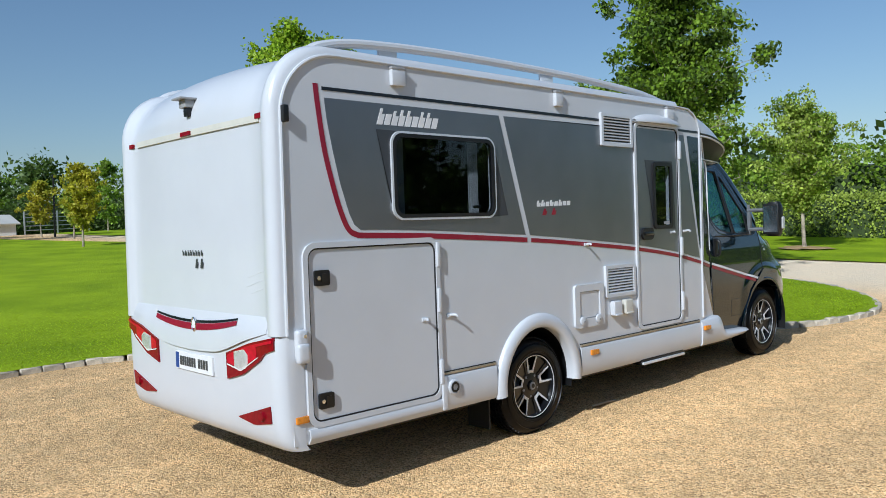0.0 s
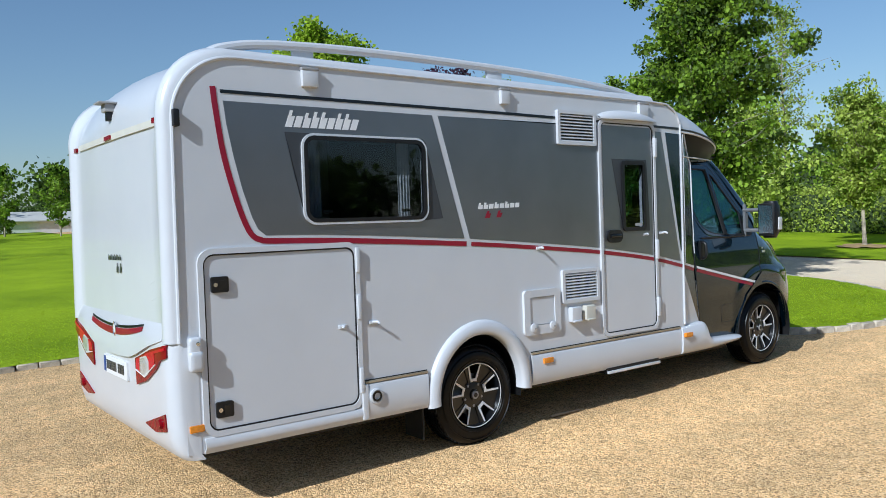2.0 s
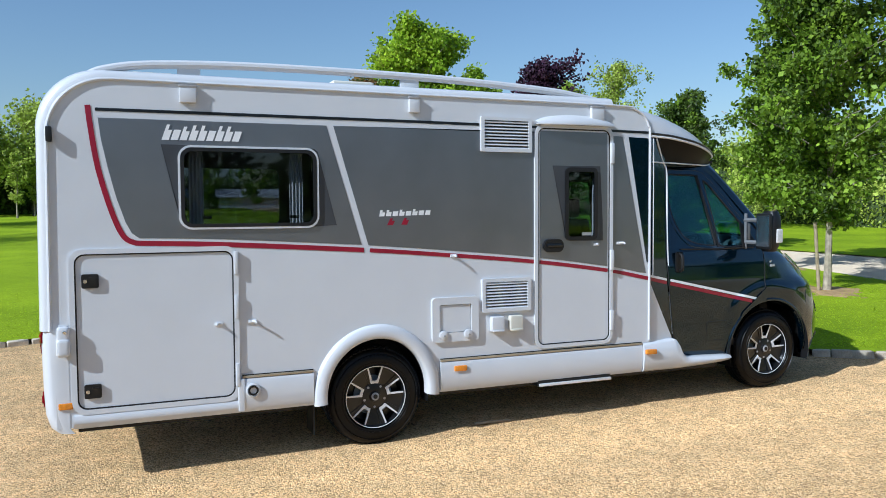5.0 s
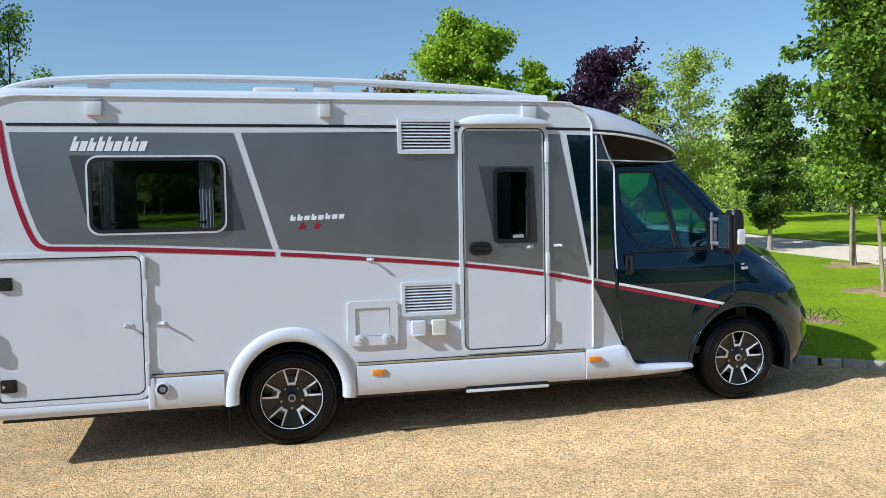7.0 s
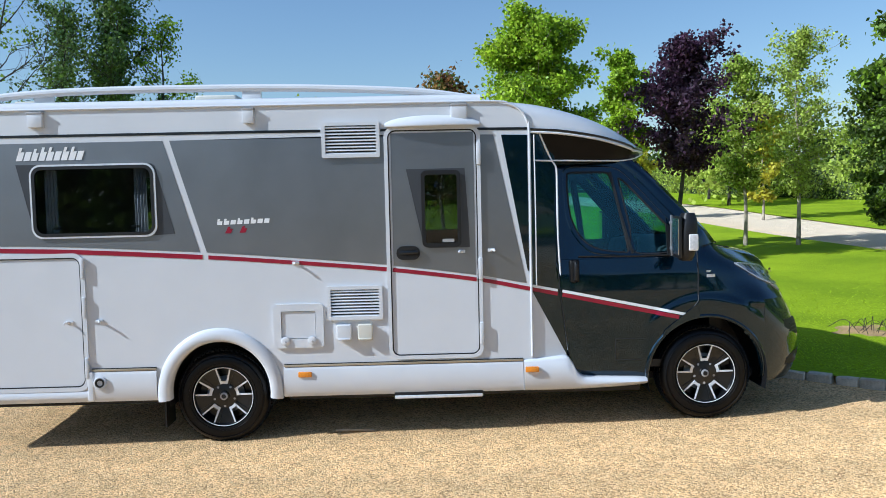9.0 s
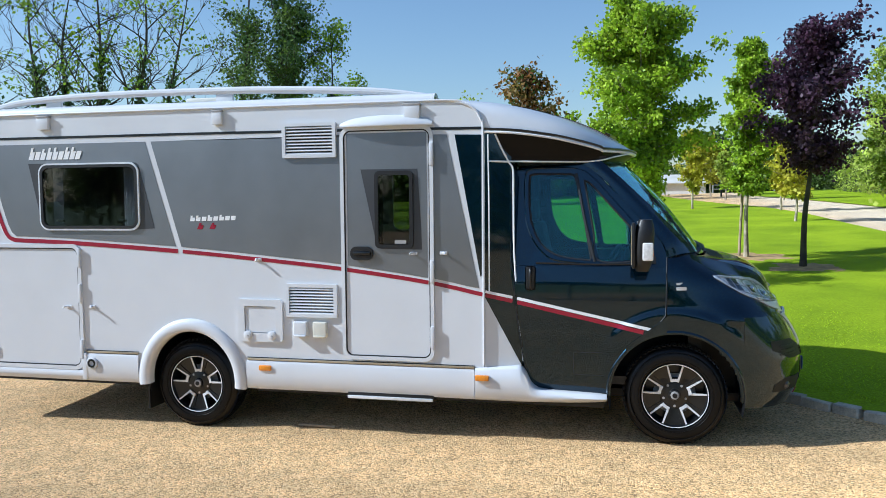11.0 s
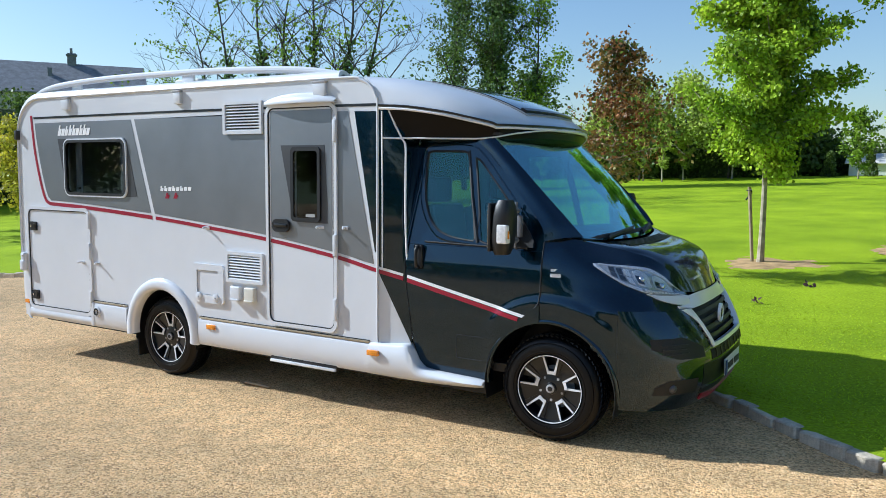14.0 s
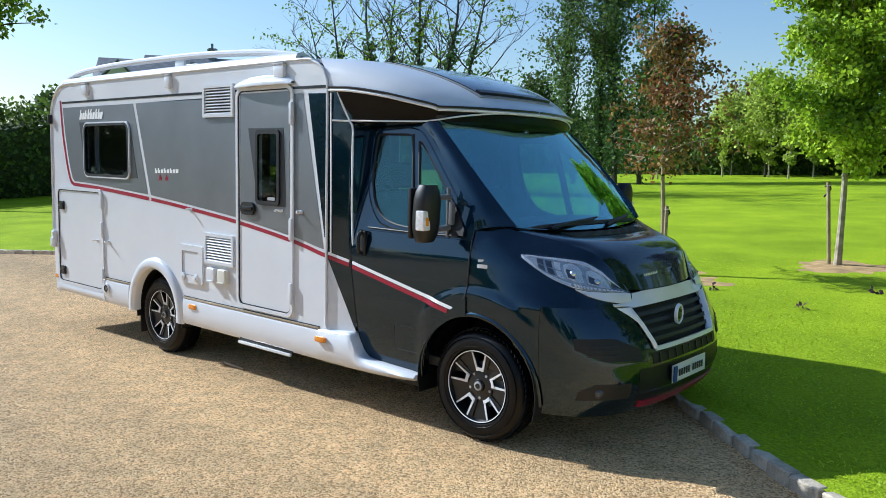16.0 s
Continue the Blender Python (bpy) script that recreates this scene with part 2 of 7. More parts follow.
LEAF_MAPLE = leafy("maple_leaf", (0.45, 0.57, 0.03), (0.23, 0.37, 0.018), 0.5, 0.42)
LEAF_GREEN = leafy("green_leaf", (0.25, 0.36, 0.028), (0.12, 0.205, 0.016), 0.5, 0.32)
LEAF_PALE = leafy("pale_leaf", (0.46, 0.53, 0.09), (0.27, 0.35, 0.04), 0.5, 0.36)
LEAF_PURPLE = leafy("purple_leaf", (0.095, 0.04, 0.075), (0.05, 0.03, 0.05), 0.5, 0.4)
LEAF_RUST = leafy("rust_leaf", (0.24, 0.075, 0.03), (0.21, 0.18, 0.04), 0.6, 0.35)
LEAF_GOLD = leafy("golden_leaf", (0.54, 0.47, 0.035), (0.34, 0.35, 0.025), 0.45, 0.4)
LEAF_IVY = leafy("ivy_leaf", (0.15, 0.24, 0.075), (0.075, 0.13, 0.042), 0.5, 0.35)
LEAF_DARK = leafy("dark_leaf", (0.13, 0.19, 0.035), (0.06, 0.10, 0.018), 0.5, 0.4)
# Dark green of the hedge cores, standing for shade among the leaves.
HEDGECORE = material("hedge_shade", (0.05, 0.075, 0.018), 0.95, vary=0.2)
SLATE = material("roof_slate", (0.19, 0.195, 0.21), 0.7, vary=0.15, scale=2, fine=0.1, fine_scale=8)
RENDER = material("pale_wall", (0.55, 0.53, 0.48), 0.9, vary=0.06, scale=1)
WINDOWDARK = material("dark_window", (0.03, 0.035, 0.045), 0.1, vary=0.1)
WHITEWALL = material("white_wall", (0.75, 0.75, 0.73), 0.8, vary=0.04)
METALGATE = material("galvanised_steel", (0.45, 0.46, 0.47), 0.45, metal=0.7, vary=0.1)
TWIG = material("dry_twig", (0.05, 0.04, 0.03), 0.9, vary=0.2)


# ---- mesh helpers ----
def mesh_of(name, bm, mats, angle=32):
    bmesh.ops.recalc_face_normals(bm, faces=bm.faces[:])
    me = bpy.data.meshes.new(name)
    bm.to_mesh(me)
    bm.free()
    me.shade_smooth()
    me.set_sharp_from_angle(angle=radians(angle))
    for m in mats if isinstance(mats, (list, tuple)) else [mats]:
        me.materials.append(m)
    return me


def thing(name, place, label, category, group="", kind=""):
    e = new(name)
    e.location = place
    e.empty_display_size = 0.2
    return tagged(e, label, category, group, kind)


def part(name, bm, mat, parent, label="", angle=32, loc=None):
    """Links a bmesh (in world axes, or about loc) as one mesh under a thing or a part."""
    me = bm if isinstance(bm, bpy.types.Mesh) else mesh_of(name, bm, mat, angle)
    ob = new(name, me)
    ob.parent = parent
    p = parent
    base = Vector((0, 0, 0))
    while p is not None:
        base += p.location
        if p.type == "MESH":
            base += p.matrix_parent_inverse.translation
        p = p.parent
    ob.matrix_parent_inverse = Matrix.Translation(-base)
    if loc is not None:
        ob.location = loc
    return tagged(ob, label) if label else ob


def single(name, bm, mat, label, category, group="", kind="", angle=32):
    return tagged(new(name, mesh_of(name, bm, mat, angle)), label, category, group, kind)


def raw_mesh(name, verts, faces, mat, smooth=False):
    me = bpy.data.meshes.new(name)
    me.from_pydata([tuple(v) for v in verts], [], faces)
    if smooth:
        me.shade_smooth()
    me.materials.append(mat)
    return me


def box(bm, x0, x1, y0, y1, z0, z1, bevel=0.0, seg=2):
    made = bmesh.ops.create_cube(bm, size=1, matrix=Matrix.LocRotScale(((x0 + x1) / 2, (y0 + y1) / 2, (z0 + z1) / 2), None, (abs(x1 - x0), abs(y1 - y0), abs(z1 - z0))))
    if bevel:
        edges = list({e for v in made["verts"] for e in v.link_edges})
        bmesh.ops.bevel(bm, geom=edges, offset=bevel, segments=seg, profile=0.6, affect="EDGES")
    return bm


def catmull(pts, n, closed=False):
    """n points along a smooth curve through pts."""
    p = [Vector(q) for q in pts]
    if len(p) == 2:
        return [p[0].lerp(p[1], i / (n - 1)) for i in range(n)]
    out, k = [], len(p)
    spans = k if closed else k - 1
    for i in range(n):
        s = i / (n if closed else n - 1) * spans
        j = min(int(s), spans - 1)
        f = s - j
        if closed:
            a, b, c, d = (p[(j + o) % k] for o in (-1, 0, 1, 2))
        else:
            b, c = p[j], p[j + 1]
            a = p[j - 1] if j else b * 2 - c
            d = p[j + 2] if j + 2 < k else c * 2 - b
        out.append(0.5 * (2 * b + (c - a) * f + (2 * a - 5 * b + 4 * c - d) * f * f + (3 * b - a - 3 * c + d) * f ** 3))
    return out


def grid(bm, rows, flip=False):
    vs = [[bm.verts.new(p) for p in r] for r in rows]
    for a, b in zip(vs, vs[1:]):
        for i in range(len(a) - 1):
            q = (a[i], a[i + 1], b[i + 1], b[i])
            if len({tuple(round(c, 5) for c in v.co) for v in q}) > 2:
                bm.faces.new(q if not flip else q[::-1])
    return bm


def loft(rows, nu=16, nv=16):
    """Points of a smooth surface through the rows, nv rows of nu points."""
    fine = [catmull(r, nu) for r in rows]
    cols = [catmull([r[i] for r in fine], nv) for i in range(nu)]
    return [[cols[i][j] for i in range(nu)] for j in range(nv)]


def thicken(bm, d):
    """Gives the sheet in bm a thickness d on its back."""
    bmesh.ops.recalc_face_normals(bm, faces=bm.faces[:])
    bmesh.ops.solidify(bm, geom=bm.faces[:], thickness=d)
    return bm


def tube(bm, pts, radius, n=8, cap=True):
    rad = radius if callable(radius) else (lambda f: radius)
    pts = [Vector(p) for p in pts]
    ring0, first = None, None
    side = None
    for i, p in enumerate(pts):
        way = (pts[min(i + 1, len(pts) - 1)] - pts[max(i - 1, 0)]).normalized()
        if side is None:
            side = way.orthogonal().normalized()
        side = (side - way * side.dot(way)).normalized()
        up = way.cross(side)
        r = rad(i / max(1, len(pts) - 1))
        ring = [bm.verts.new(p + (side * math.cos(a) + up * math.sin(a)) * r) for a in (2 * math.pi * k / n for k in range(n))]
        if ring0:
            for k in range(n):
                bm.faces.new((ring0[k], ring0[(k + 1) % n], ring[(k + 1) % n], ring[k]))
        else:
            first = ring
        ring0 = ring
    if cap and len(pts) > 1:
        bm.faces.new(first[::-1])
        bm.faces.new(ring0)
    return bm


def lathe(bm, profile, n=48):
    """Turns (radius, y) points about the y axis."""
    rings = [[bm.verts.new((r * math.cos(a), y, r * math.sin(a))) for a in (2 * math.pi * k / n for k in range(n))] for r, y in profile]
    for a, b in zip(rings, rings[1:]):
        for k in range(n):
            bm.faces.new((a[k], a[(k + 1) % n], b[(k + 1) % n], b[k]))
    return bm


def rounded(x0, x1, z0, z1, r, n=6):
    out = []
    for cx, cz, a0 in ((x1 - r, z1 - r, 0), (x0 + r, z1 - r, 90), (x0 + r, z0 + r, 180), (x1 - r, z0 + r, 270)):
        for k in range(n + 1):
            a = radians(a0 + 90 * k / n)
            out.append((cx + r * math.cos(a), cz + r * math.sin(a)))
    return out


def sheet(loops, y, thick, bm=None, place=None):
    """A plate in the xz plane at y, with holes, thick metres deep; place(x, z) may give y instead."""
    bm = bm or bmesh.new()
    edges = []
    for loop in loops:
        vs = [bm.verts.new((x, place(x, z) if place else y, z)) for x, z in loop]
        edges += [bm.edges.new((vs[i], vs[(i + 1) % len(vs)])) for i in range(len(vs))]
    made = bmesh.ops.triangle_fill(bm, edges=edges, use_beauty=True, normal=(0, -1, 0))
    faces = [f for f in made["geom"] if isinstance(f, bmesh.types.BMFace)]
    ext = bmesh.ops.extrude_face_region(bm, geom=faces)
    bmesh.ops.translate(bm, vec=(0, thick, 0), verts=[v for v in ext["geom"] if isinstance(v, bmesh.types.BMVert)])
    return bm


def ribbon(bm, line, width, y, thick=0.002, place=None):
    """A stripe of even width along a line of (x, z)."""
    p = [Vector((x, z)) for x, z in line]
    sides = []
    for i, q in enumerate(p):
        d = (p[min(i + 1, len(p) - 1)] - p[max(i - 1, 0)]).normalized()
        n = Vector((-d.y, d.x)) * width / 2
        sides.append((q + n, q - n))
    rows = []
    for a, b in sides:
        rows.append([Vector((v.x, (place(v.x, v.y) if place else y) + o, v.y)) for v, o in ((a, thick), (a, 0), (b, 0), (b, thick))])
    grid(bm, rows)
    return bm


def smooth2(line, n):
    return [(v.x, v.z) for v in catmull([(x, 0, z) for x, z in line], n)]


def mirror(bm, width):
    """The same on the other side of the vehicle."""
    bmesh.ops.scale(bm, vec=(1, -1, 1), verts=bm.verts[:])
    bmesh.ops.translate(bm, vec=(0, width, 0), verts=bm.verts[:])
    bmesh.ops.reverse_faces(bm, faces=bm.faces[:])
    return bm


def land(x, y):
    """Height of the ground: a gentle rise ahead and to the lawn."""
    rise = 0.04 * (max(0.0, min(y, 45.0) - 0.5) - 0.4 * max(0.0, min(1.0, y) - 0.5))
    return 0.021 * max(-25.0, min(x, 28.0)) + rise


# ---- ground ----
def terrain(name, loop, lift, mat, step, label, category):
    """A flat outline cut into a mesh and laid on the land."""
    bm = bmesh.new()
    vs = [bm.verts.new((x, y, 0)) for x, y in loop]
    es = [bm.edges.new((vs[i], vs[(i + 1) % len(vs)])) for i in range(len(vs))]
    bmesh.ops.triangle_fill(bm, edges=es, use_beauty=True, normal=(0, 0, 1))
    xs, ys = [p[0] for p in loop], [p[1] for p in loop]
    cuts = [((c, 0, 0), (1, 0, 0)) for c in (-25.0, 28.0)] + [((0, c, 0), (0, 1, 0)) for c in (0.5, 1.0, 45.0)]
    cuts += [((c, 0, 0), (1, 0, 0)) for c in np.arange(max(min(xs), -24), min(max(xs), 28), step)]
    cuts += [((0, c, 0), (0, 1, 0)) for c in np.arange(max(min(ys), -12), min(max(ys), 45), step)]
    for co, no in cuts:
        bmesh.ops.bisect_plane(bm, geom=bm.verts[:] + bm.edges[:] + bm.faces[:], plane_co=co, plane_no=no)
    rim = {v for e in bm.edges if e.is_boundary for v in e.verts}
    for v in bm.verts:
        v.co.z = land(v.co.x, v.co.y) + lift + 0.012 * noise.noise((v.co.x * 0.4, v.co.y * 0.4, lift)) * (v not in rim)
    for f in bm.faces:
        if f.normal.z < 0:
            f.normal_flip()
    me = bpy.data.meshes.new(name)
    bm.to_mesh(me)
    bm.free()
    me.materials.append(mat)
    return tagged(new(name, me), label, category, kind="structure")


def curve2(pts, n):
    return [(v.x, v.y) for v in catmull([(x, y, 0) for x, y in pts], n)]


terrain("ground", [(-900, -900), (900, -900), (900, 900), (-900, 900)], -0.06, FIELD, 12, "green fields reaching the horizon", "ground")
KERB_LINE = curve2([(-24, -13), (-20, -6.5), (-16, -1.4), (-12, 1.3), (-9, 2.95), (-5.5, 4.5), (-2.4, 5.42), (-0.6, 5.2), (1.2, 4.3), (3.0, 2.95), (4.45, 1.66), (5.07, 1.12), (5.6, 0.64), (6.3, 0.27), (7.3, 0.13), (8.3, 0.40), (9.4, 1.1), (10.3, 2.2), (10.8, 3.8), (11.0, 5.5)], 180)
EAST_EDGE = curve2([(11.0, 5.5), (11.05, 7.3), (10.7, 10), (10.2, 14), (9.9, 19), (9.7, 24), (9.0, 28.5), (7.6, 33), (6.4, 38), (5.6, 44), (5.2, 62)], 50)
terrain("driveway", [(-40, -40), (17, -40), (20, 0), (20, 62), (-10, 62), (-40, 20)], 0.0, GRAVEL, 4, "golden gravel forecourt and drive", "driveway")
terrain("lawn_island", KERB_LINE[:-1] + EAST_EDGE + [(5.2, 180), (-200, 180), (-200, -13)], 0.068, LAWN, 3, "mown green lawn behind a stone kerb", "lawn")
OUTER = curve2([(17.5, -40), (16.2, -10), (15.4, -2), (15.1, 3), (14.6, 7), (13.7, 10.5), (13.3, 14), (13.2, 19), (13.2, 25), (12.7, 30), (11.4, 36), (10.2, 42), (9.6, 62)], 60)
terrain("lawn_outer", OUTER + [(9.6, 180), (220, 180), (220, -40)], 0.03, LAWN, 4, "mown lawn across the drive", "lawn")


# ---- the motorhome: rear axle at x = 0, door side at y = 0 ----
W, C = 2.15, 1.075
van = thing("motorhome", (1.3, C, land(1.3, C)), "white and black semi-integrated motorhome with grey side graphics, parked on gravel", "motorhome")


def van_pair(name, make, mat, label="", angle=32, parent=None):
    """A part on the door side and its twin on the other side."""
    a = part(name, make(), mat, parent or van, label, angle)
    b = part(name, mirror(make(), W), mat, parent or van, label, angle)
    return a, b


def body_path(n=14):
    """The outline of the roof and tail seen from the side: points and outward normals."""
    out = [(2.05 - 3.83 * i / 10, 2.652, 0, 1, 0) for i in range(11)]
    for k in range(1, n + 1):
        a = radians(90 * k / n)
        out.append((-1.78 - 0.42 * math.sin(a), 2.232 + 0.42 * math.cos(a), -math.sin(a), math.cos(a), k / n))
    out += [(-2.20 - 0.012 * f, 2.232 - 1.232 * f, -1, 0, 1) for f in (0.1, 0.25, 0.45, 0.65, 0.85, 1.0)]
    return out


ACROSS = [(0.0, 0.055), (0.004, 0.028), (0.02, 0.002), (0.06, -0.012), (0.105, -0.006), (0.14, 0.012), (0.18, 0.024), (0.3, 0.024), (0.55, 0.024), (0.8, 0.024), (1.075, 0.024)]


def shell_row(x, z, nx, nz, tail):
    row = []
    for y, inset in ACROSS + [(W - y, i) for y, i in ACROSS[-2::-1]]:
        swell = 0.012 * tail * max(0.0, 1 - ((y - C) / 0.9) ** 2)
        e = min(y, W - y)
        swell += 0.03 * math.sin(math.pi * tail) * (max(0.0, 1 - e / 0.16) * min(1.0, e / 0.05) + 0.9 * max(0.0, 1 - ((y - C) / 0.9) ** 2))
        d = -inset + swell + (0.035 * (1 - tail) * max(0.0, 1 - ((y - C) / 0.9) ** 2))
        row.append((x + nx * d, y, z + nz * d))
    return row


bm = bmesh.new()
grid(bm, [shell_row(*p) for p in body_path()])
part("roof_and_tail_shell", thicken(bm, 0.03), GELCOAT, van, "white moulded roof running down into the rear wall", 50)

ARCH_R, ARCH_Z = 0.405, 0.405
WIN = rounded(-1.345, -0.455, 1.655, 2.165, 0.07)
DOORWIN = rounded(1.60, 1.868, 1.515, 2.065, 0.03)


def wall_outline():
    loop = [(x + 0.05 * -nx, z + 0.05 * -nz) for x, z, nx, nz, t in body_path()]
    loop = [(2.42, 0.60), (2.42, 2.36), (2.405, 2.445), (2.36, 2.522), (2.27, 2.574), (2.15, 2.594)] + loop
    loop += [(-2.15, 0.99), (-2.14, 0.93), (-2.136, 0.37), (-0.43, 0.365)]
    loop += [(ARCH_R * math.cos(radians(a)) * 1.02, ARCH_Z + ARCH_R * math.sin(radians(a))) for a in range(180, -1, -10)]
    return loop + [(0.43, 0.365), (2.36, 0.365), (2.36, 0.60)]


part("side_wall", sheet([wall_outline(), WIN, DOORWIN], 0.0, 0.03), GELCOAT, van, "white side wall with grey and red graphics")
part("side_wall", mirror(sheet([wall_outline(), rounded(-1.35, -0.30, 1.62, 2.15, 0.07), rounded(1.1, 2.05, 1.55, 2.18, 0.07)], 0.0, 0.03), W), GELCOAT, van)


def bumper_x(y, z):
    """Rear bumper face."""
    e = min(y, W - y)
    dz = np.interp(z, [0.33, 0.37, 0.45, 0.6, 0.85, 0.97, 1.02, 1.05], [0.08, 0.035, 0.008, 0.0, -0.006, -0.004, 0.004, 0.03])
    return -2.212 + 0.075 * (1 - math.sqrt(max(0.0, 1 - max(0.0, 1 - e / 0.1) ** 2))) - 0.004 * (1 - ((y - C) / C) ** 2) + dz


def tail_x(y, z):
    """Rear wall above the bumper."""
    f = np.interp(z, [1.0, 2.232], [0.012, 0.0])
    base = -2.20 - f
    if z > 2.232:
        base = -1.78 - math.sqrt(max(0.0, 0.42 ** 2 - (z - 2.232) ** 2))
    return base + 0.024 - 0.012 * max(0.0, 1 - ((y - C) / 0.9) ** 2)


def panel_lo(y):
    """Lower edge of the rear panel: up over the lamps, down above the plate."""
    return float(np.interp(min(y, W - y), [0.13, 0.33, 0.56, 0.68, 0.85, 1.06], [1.01, 0.962, 0.892, 0.862, 0.848, 0.843]))


def panel_x(y, z):
    """The rear panel, proud of the bumper at its lower edge and flush with the tail above."""
    lo = panel_lo(y)
    f = max(0.0, min(1.0, (z - lo) / (1.10 - lo)))
    edge = min(1.0, (min(y, W - y) - 0.1) / 0.25)
    return bumper_x(y, lo) * (1 - f) + (tail_x(y, 1.10) + 0.002) * f - 0.004 - 0.016 * edge * math.sin(math.pi * (0.25 + 0.75 * f))


def outer_x(y, z):
    return min(tail_x(y, z), bumper_x(y, z), panel_x(y, z))


def rear_patch(cols, lo, hi, place, off, nz=4, thick=0.006):
    """A piece laid on the tail: columns of y, from lo(y) to hi(y)."""
    bm = bmesh.new()
    rows = []
    for y in cols:
        a, b = lo(y), hi(y)
        rows.append([(place(y, a + (b - a) * k / nz) - off, y, a + (b - a) * k / nz) for k in range(nz + 1)])
    grid(bm, rows)
    return thicken(bm, thick)


def span(a, b, n):
    return [a + (b - a) * i / (n - 1) for i in range(n)]


def line(*pts):
    xs, zs = [p[0] for p in pts], [p[1] for p in pts]
    return lambda v: float(np.interp(v, xs, zs))


def rear_bumper():
    bm = bmesh.new()
    ys = [0.0, 0.002, 0.006, 0.014, 0.026, 0.042, 0.065, 0.1, 0.2, 0.4, 0.7, 1.06]
    ys += [W - y for y in ys[-2::-1]]
    zs = [0.335, 0.345, 0.37, 0.41, 0.46, 0.53, 0.6, 0.7, 0.8, 0.9, 0.97, 1.0, 1.02, 1.04]
    rows = []
    for z in zs:
        x0 = bumper_x(0.0, z)
        back = [max(-2.06, x0 + 0.03) * f + x0 * (1 - f) for f in (1.0, 0.6, 0.2)]
        rows.append([(x, -0.003, z) for x in back] + [(bumper_x(y, z), y, z) for y in ys] + [(x, W + 0.003, z) for x in back[::-1]])
    grid(bm, rows)
    return thicken(bm, 0.012)


bumper = part("rear_bumper", rear_bumper(), GELCOAT, van, "white moulded rear bumper", 50)
part("tail_panel", rear_patch(span(0.13, W - 0.13, 41), panel_lo, lambda y: 1.10, panel_x, 0.0, 10, 0.012), GELCOAT, van, "white lower rear panel overhanging the number plate", 50)
part("rear_strip", rear_patch(span(0.17, W - 0.27, 17), lambda y: 2.220 - 0.008 * (C - y), lambda y: 2.260 - 0.008 * (C - y), tail_x, 0.012, 2, 0.012), CREAM, van, "cream grab strip across the tail")
part("brake_light", rear_patch(span(0.99, 1.13, 4), lambda y: 2.226, lambda y: 2.252, tail_x, 0.02, 2, 0.01), REDLENS, van, "red high brake light")
for y0 in (0.13, W - 0.2):
    part("marker_light", rear_patch(span(y0, y0 + 0.07, 3), lambda y: 2.230, lambda y: 2.260, tail_x, 0.016, 2, 0.02), REDLENS, van, "small red marker light")
lamp_lo = line((0.02, 0.93), (0.13, 0.90), (0.19, 0.85), (0.38, 0.755), (0.58, 0.705))
lamp_hi = line((0.02, 1.0), (0.3, 0.945), (0.58, 0.865))
for flip in (False, True):
    def side(bm, flip=flip):
        return mirror(bm, W) if flip else bm
    lamp = part("tail_light", side(rear_patch(span(0.05, 0.58, 20), lamp_lo, lamp_hi, bumper_x, 0.012, 4, 0.02)), REDLENS, van, "angular red tail light with clear centre")
    bowl = part("reflector_bowl", side(rear_patch(span(0.315, 0.475, 12), line((0.315, 0.83), (0.34, 0.795), (0.42, 0.77), (0.475, 0.79)), line((0.315, 0.875), (0.36, 0.905), (0.475, 0.882)), bumper_x, 0.016, 4, 0.012)), REFLECTOR, lamp, "bright reflector bowl")
    part("clear_lens", side(rear_patch(span(0.33, 0.462, 10), line((0.33, 0.835), (0.355, 0.808), (0.42, 0.785), (0.462, 0.80)), line((0.33, 0.868), (0.37, 0.892), (0.462, 0.872)), bumper_x, 0.024, 4, 0.012)), LAMPGLASS, bowl)
    part("lamp_line", side(rear_patch(span(0.20, 0.565, 12), line((0.20, 0.868), (0.40, 0.772), (0.565, 0.795)), line((0.20, 0.874), (0.40, 0.779), (0.565, 0.801)), bumper_x, 0.017, 1, 0.006)), WHITEFILM, lamp)
    part("lamp_chamber", side(rear_patch(span(0.22, 0.56, 14), line((0.22, 0.868), (0.40, 0.785), (0.56, 0.806)), lambda y: lamp_hi(y) - 0.02, bumper_x, 0.014, 3, 0.004)), BRIGHTRED, lamp)
    part("light_blade", side(rear_patch(span(0.06, 0.55, 12), lambda y: lamp_hi(y) - 0.03, lambda y: lamp_hi(y) - 0.014, bumper_x, 0.016, 1, 0.008)), BRIGHTRED, lamp)
    low = part("reflector", side(rear_patch(span(0.11, 0.48, 12), line((0.11, 0.50), (0.3, 0.465), (0.48, 0.485)), line((0.11, 0.60), (0.48, 0.492)), bumper_x, 0.008, 3, 0.012)), REDLENS, van, "low red rear reflector")
    b = bmesh.new()
    bmesh.ops.create_cone(b, cap_ends=True, segments=20, radius1=0.032, radius2=0.026, depth=0.02, matrix=Matrix.Translation((bumper_x(0.2, 0.53) - 0.012, 0.2, 0.53)) @ Euler((0, radians(-90), 0)).to_matrix().to_4x4())
    part("fog_lamp", side(b), REDLENS, low)
plate = part("number_plate", rear_patch(span(0.765, 1.285, 4), lambda y: 0.70, lambda y: 0.815, lambda y, z: -2.222, 0.01, 2, 0.012), WHITEFILM, van, "white number plate with blue band and dark bars")
BLUE = material("blue_band", (0.02, 0.06, 0.25), 0.4)
part("plate_band", rear_patch(span(1.235, 1.278, 2), lambda y: 0.706, lambda y: 0.809, lambda y, z: -2.222, 0.0135, 1, 0.002), BLUE, plate)
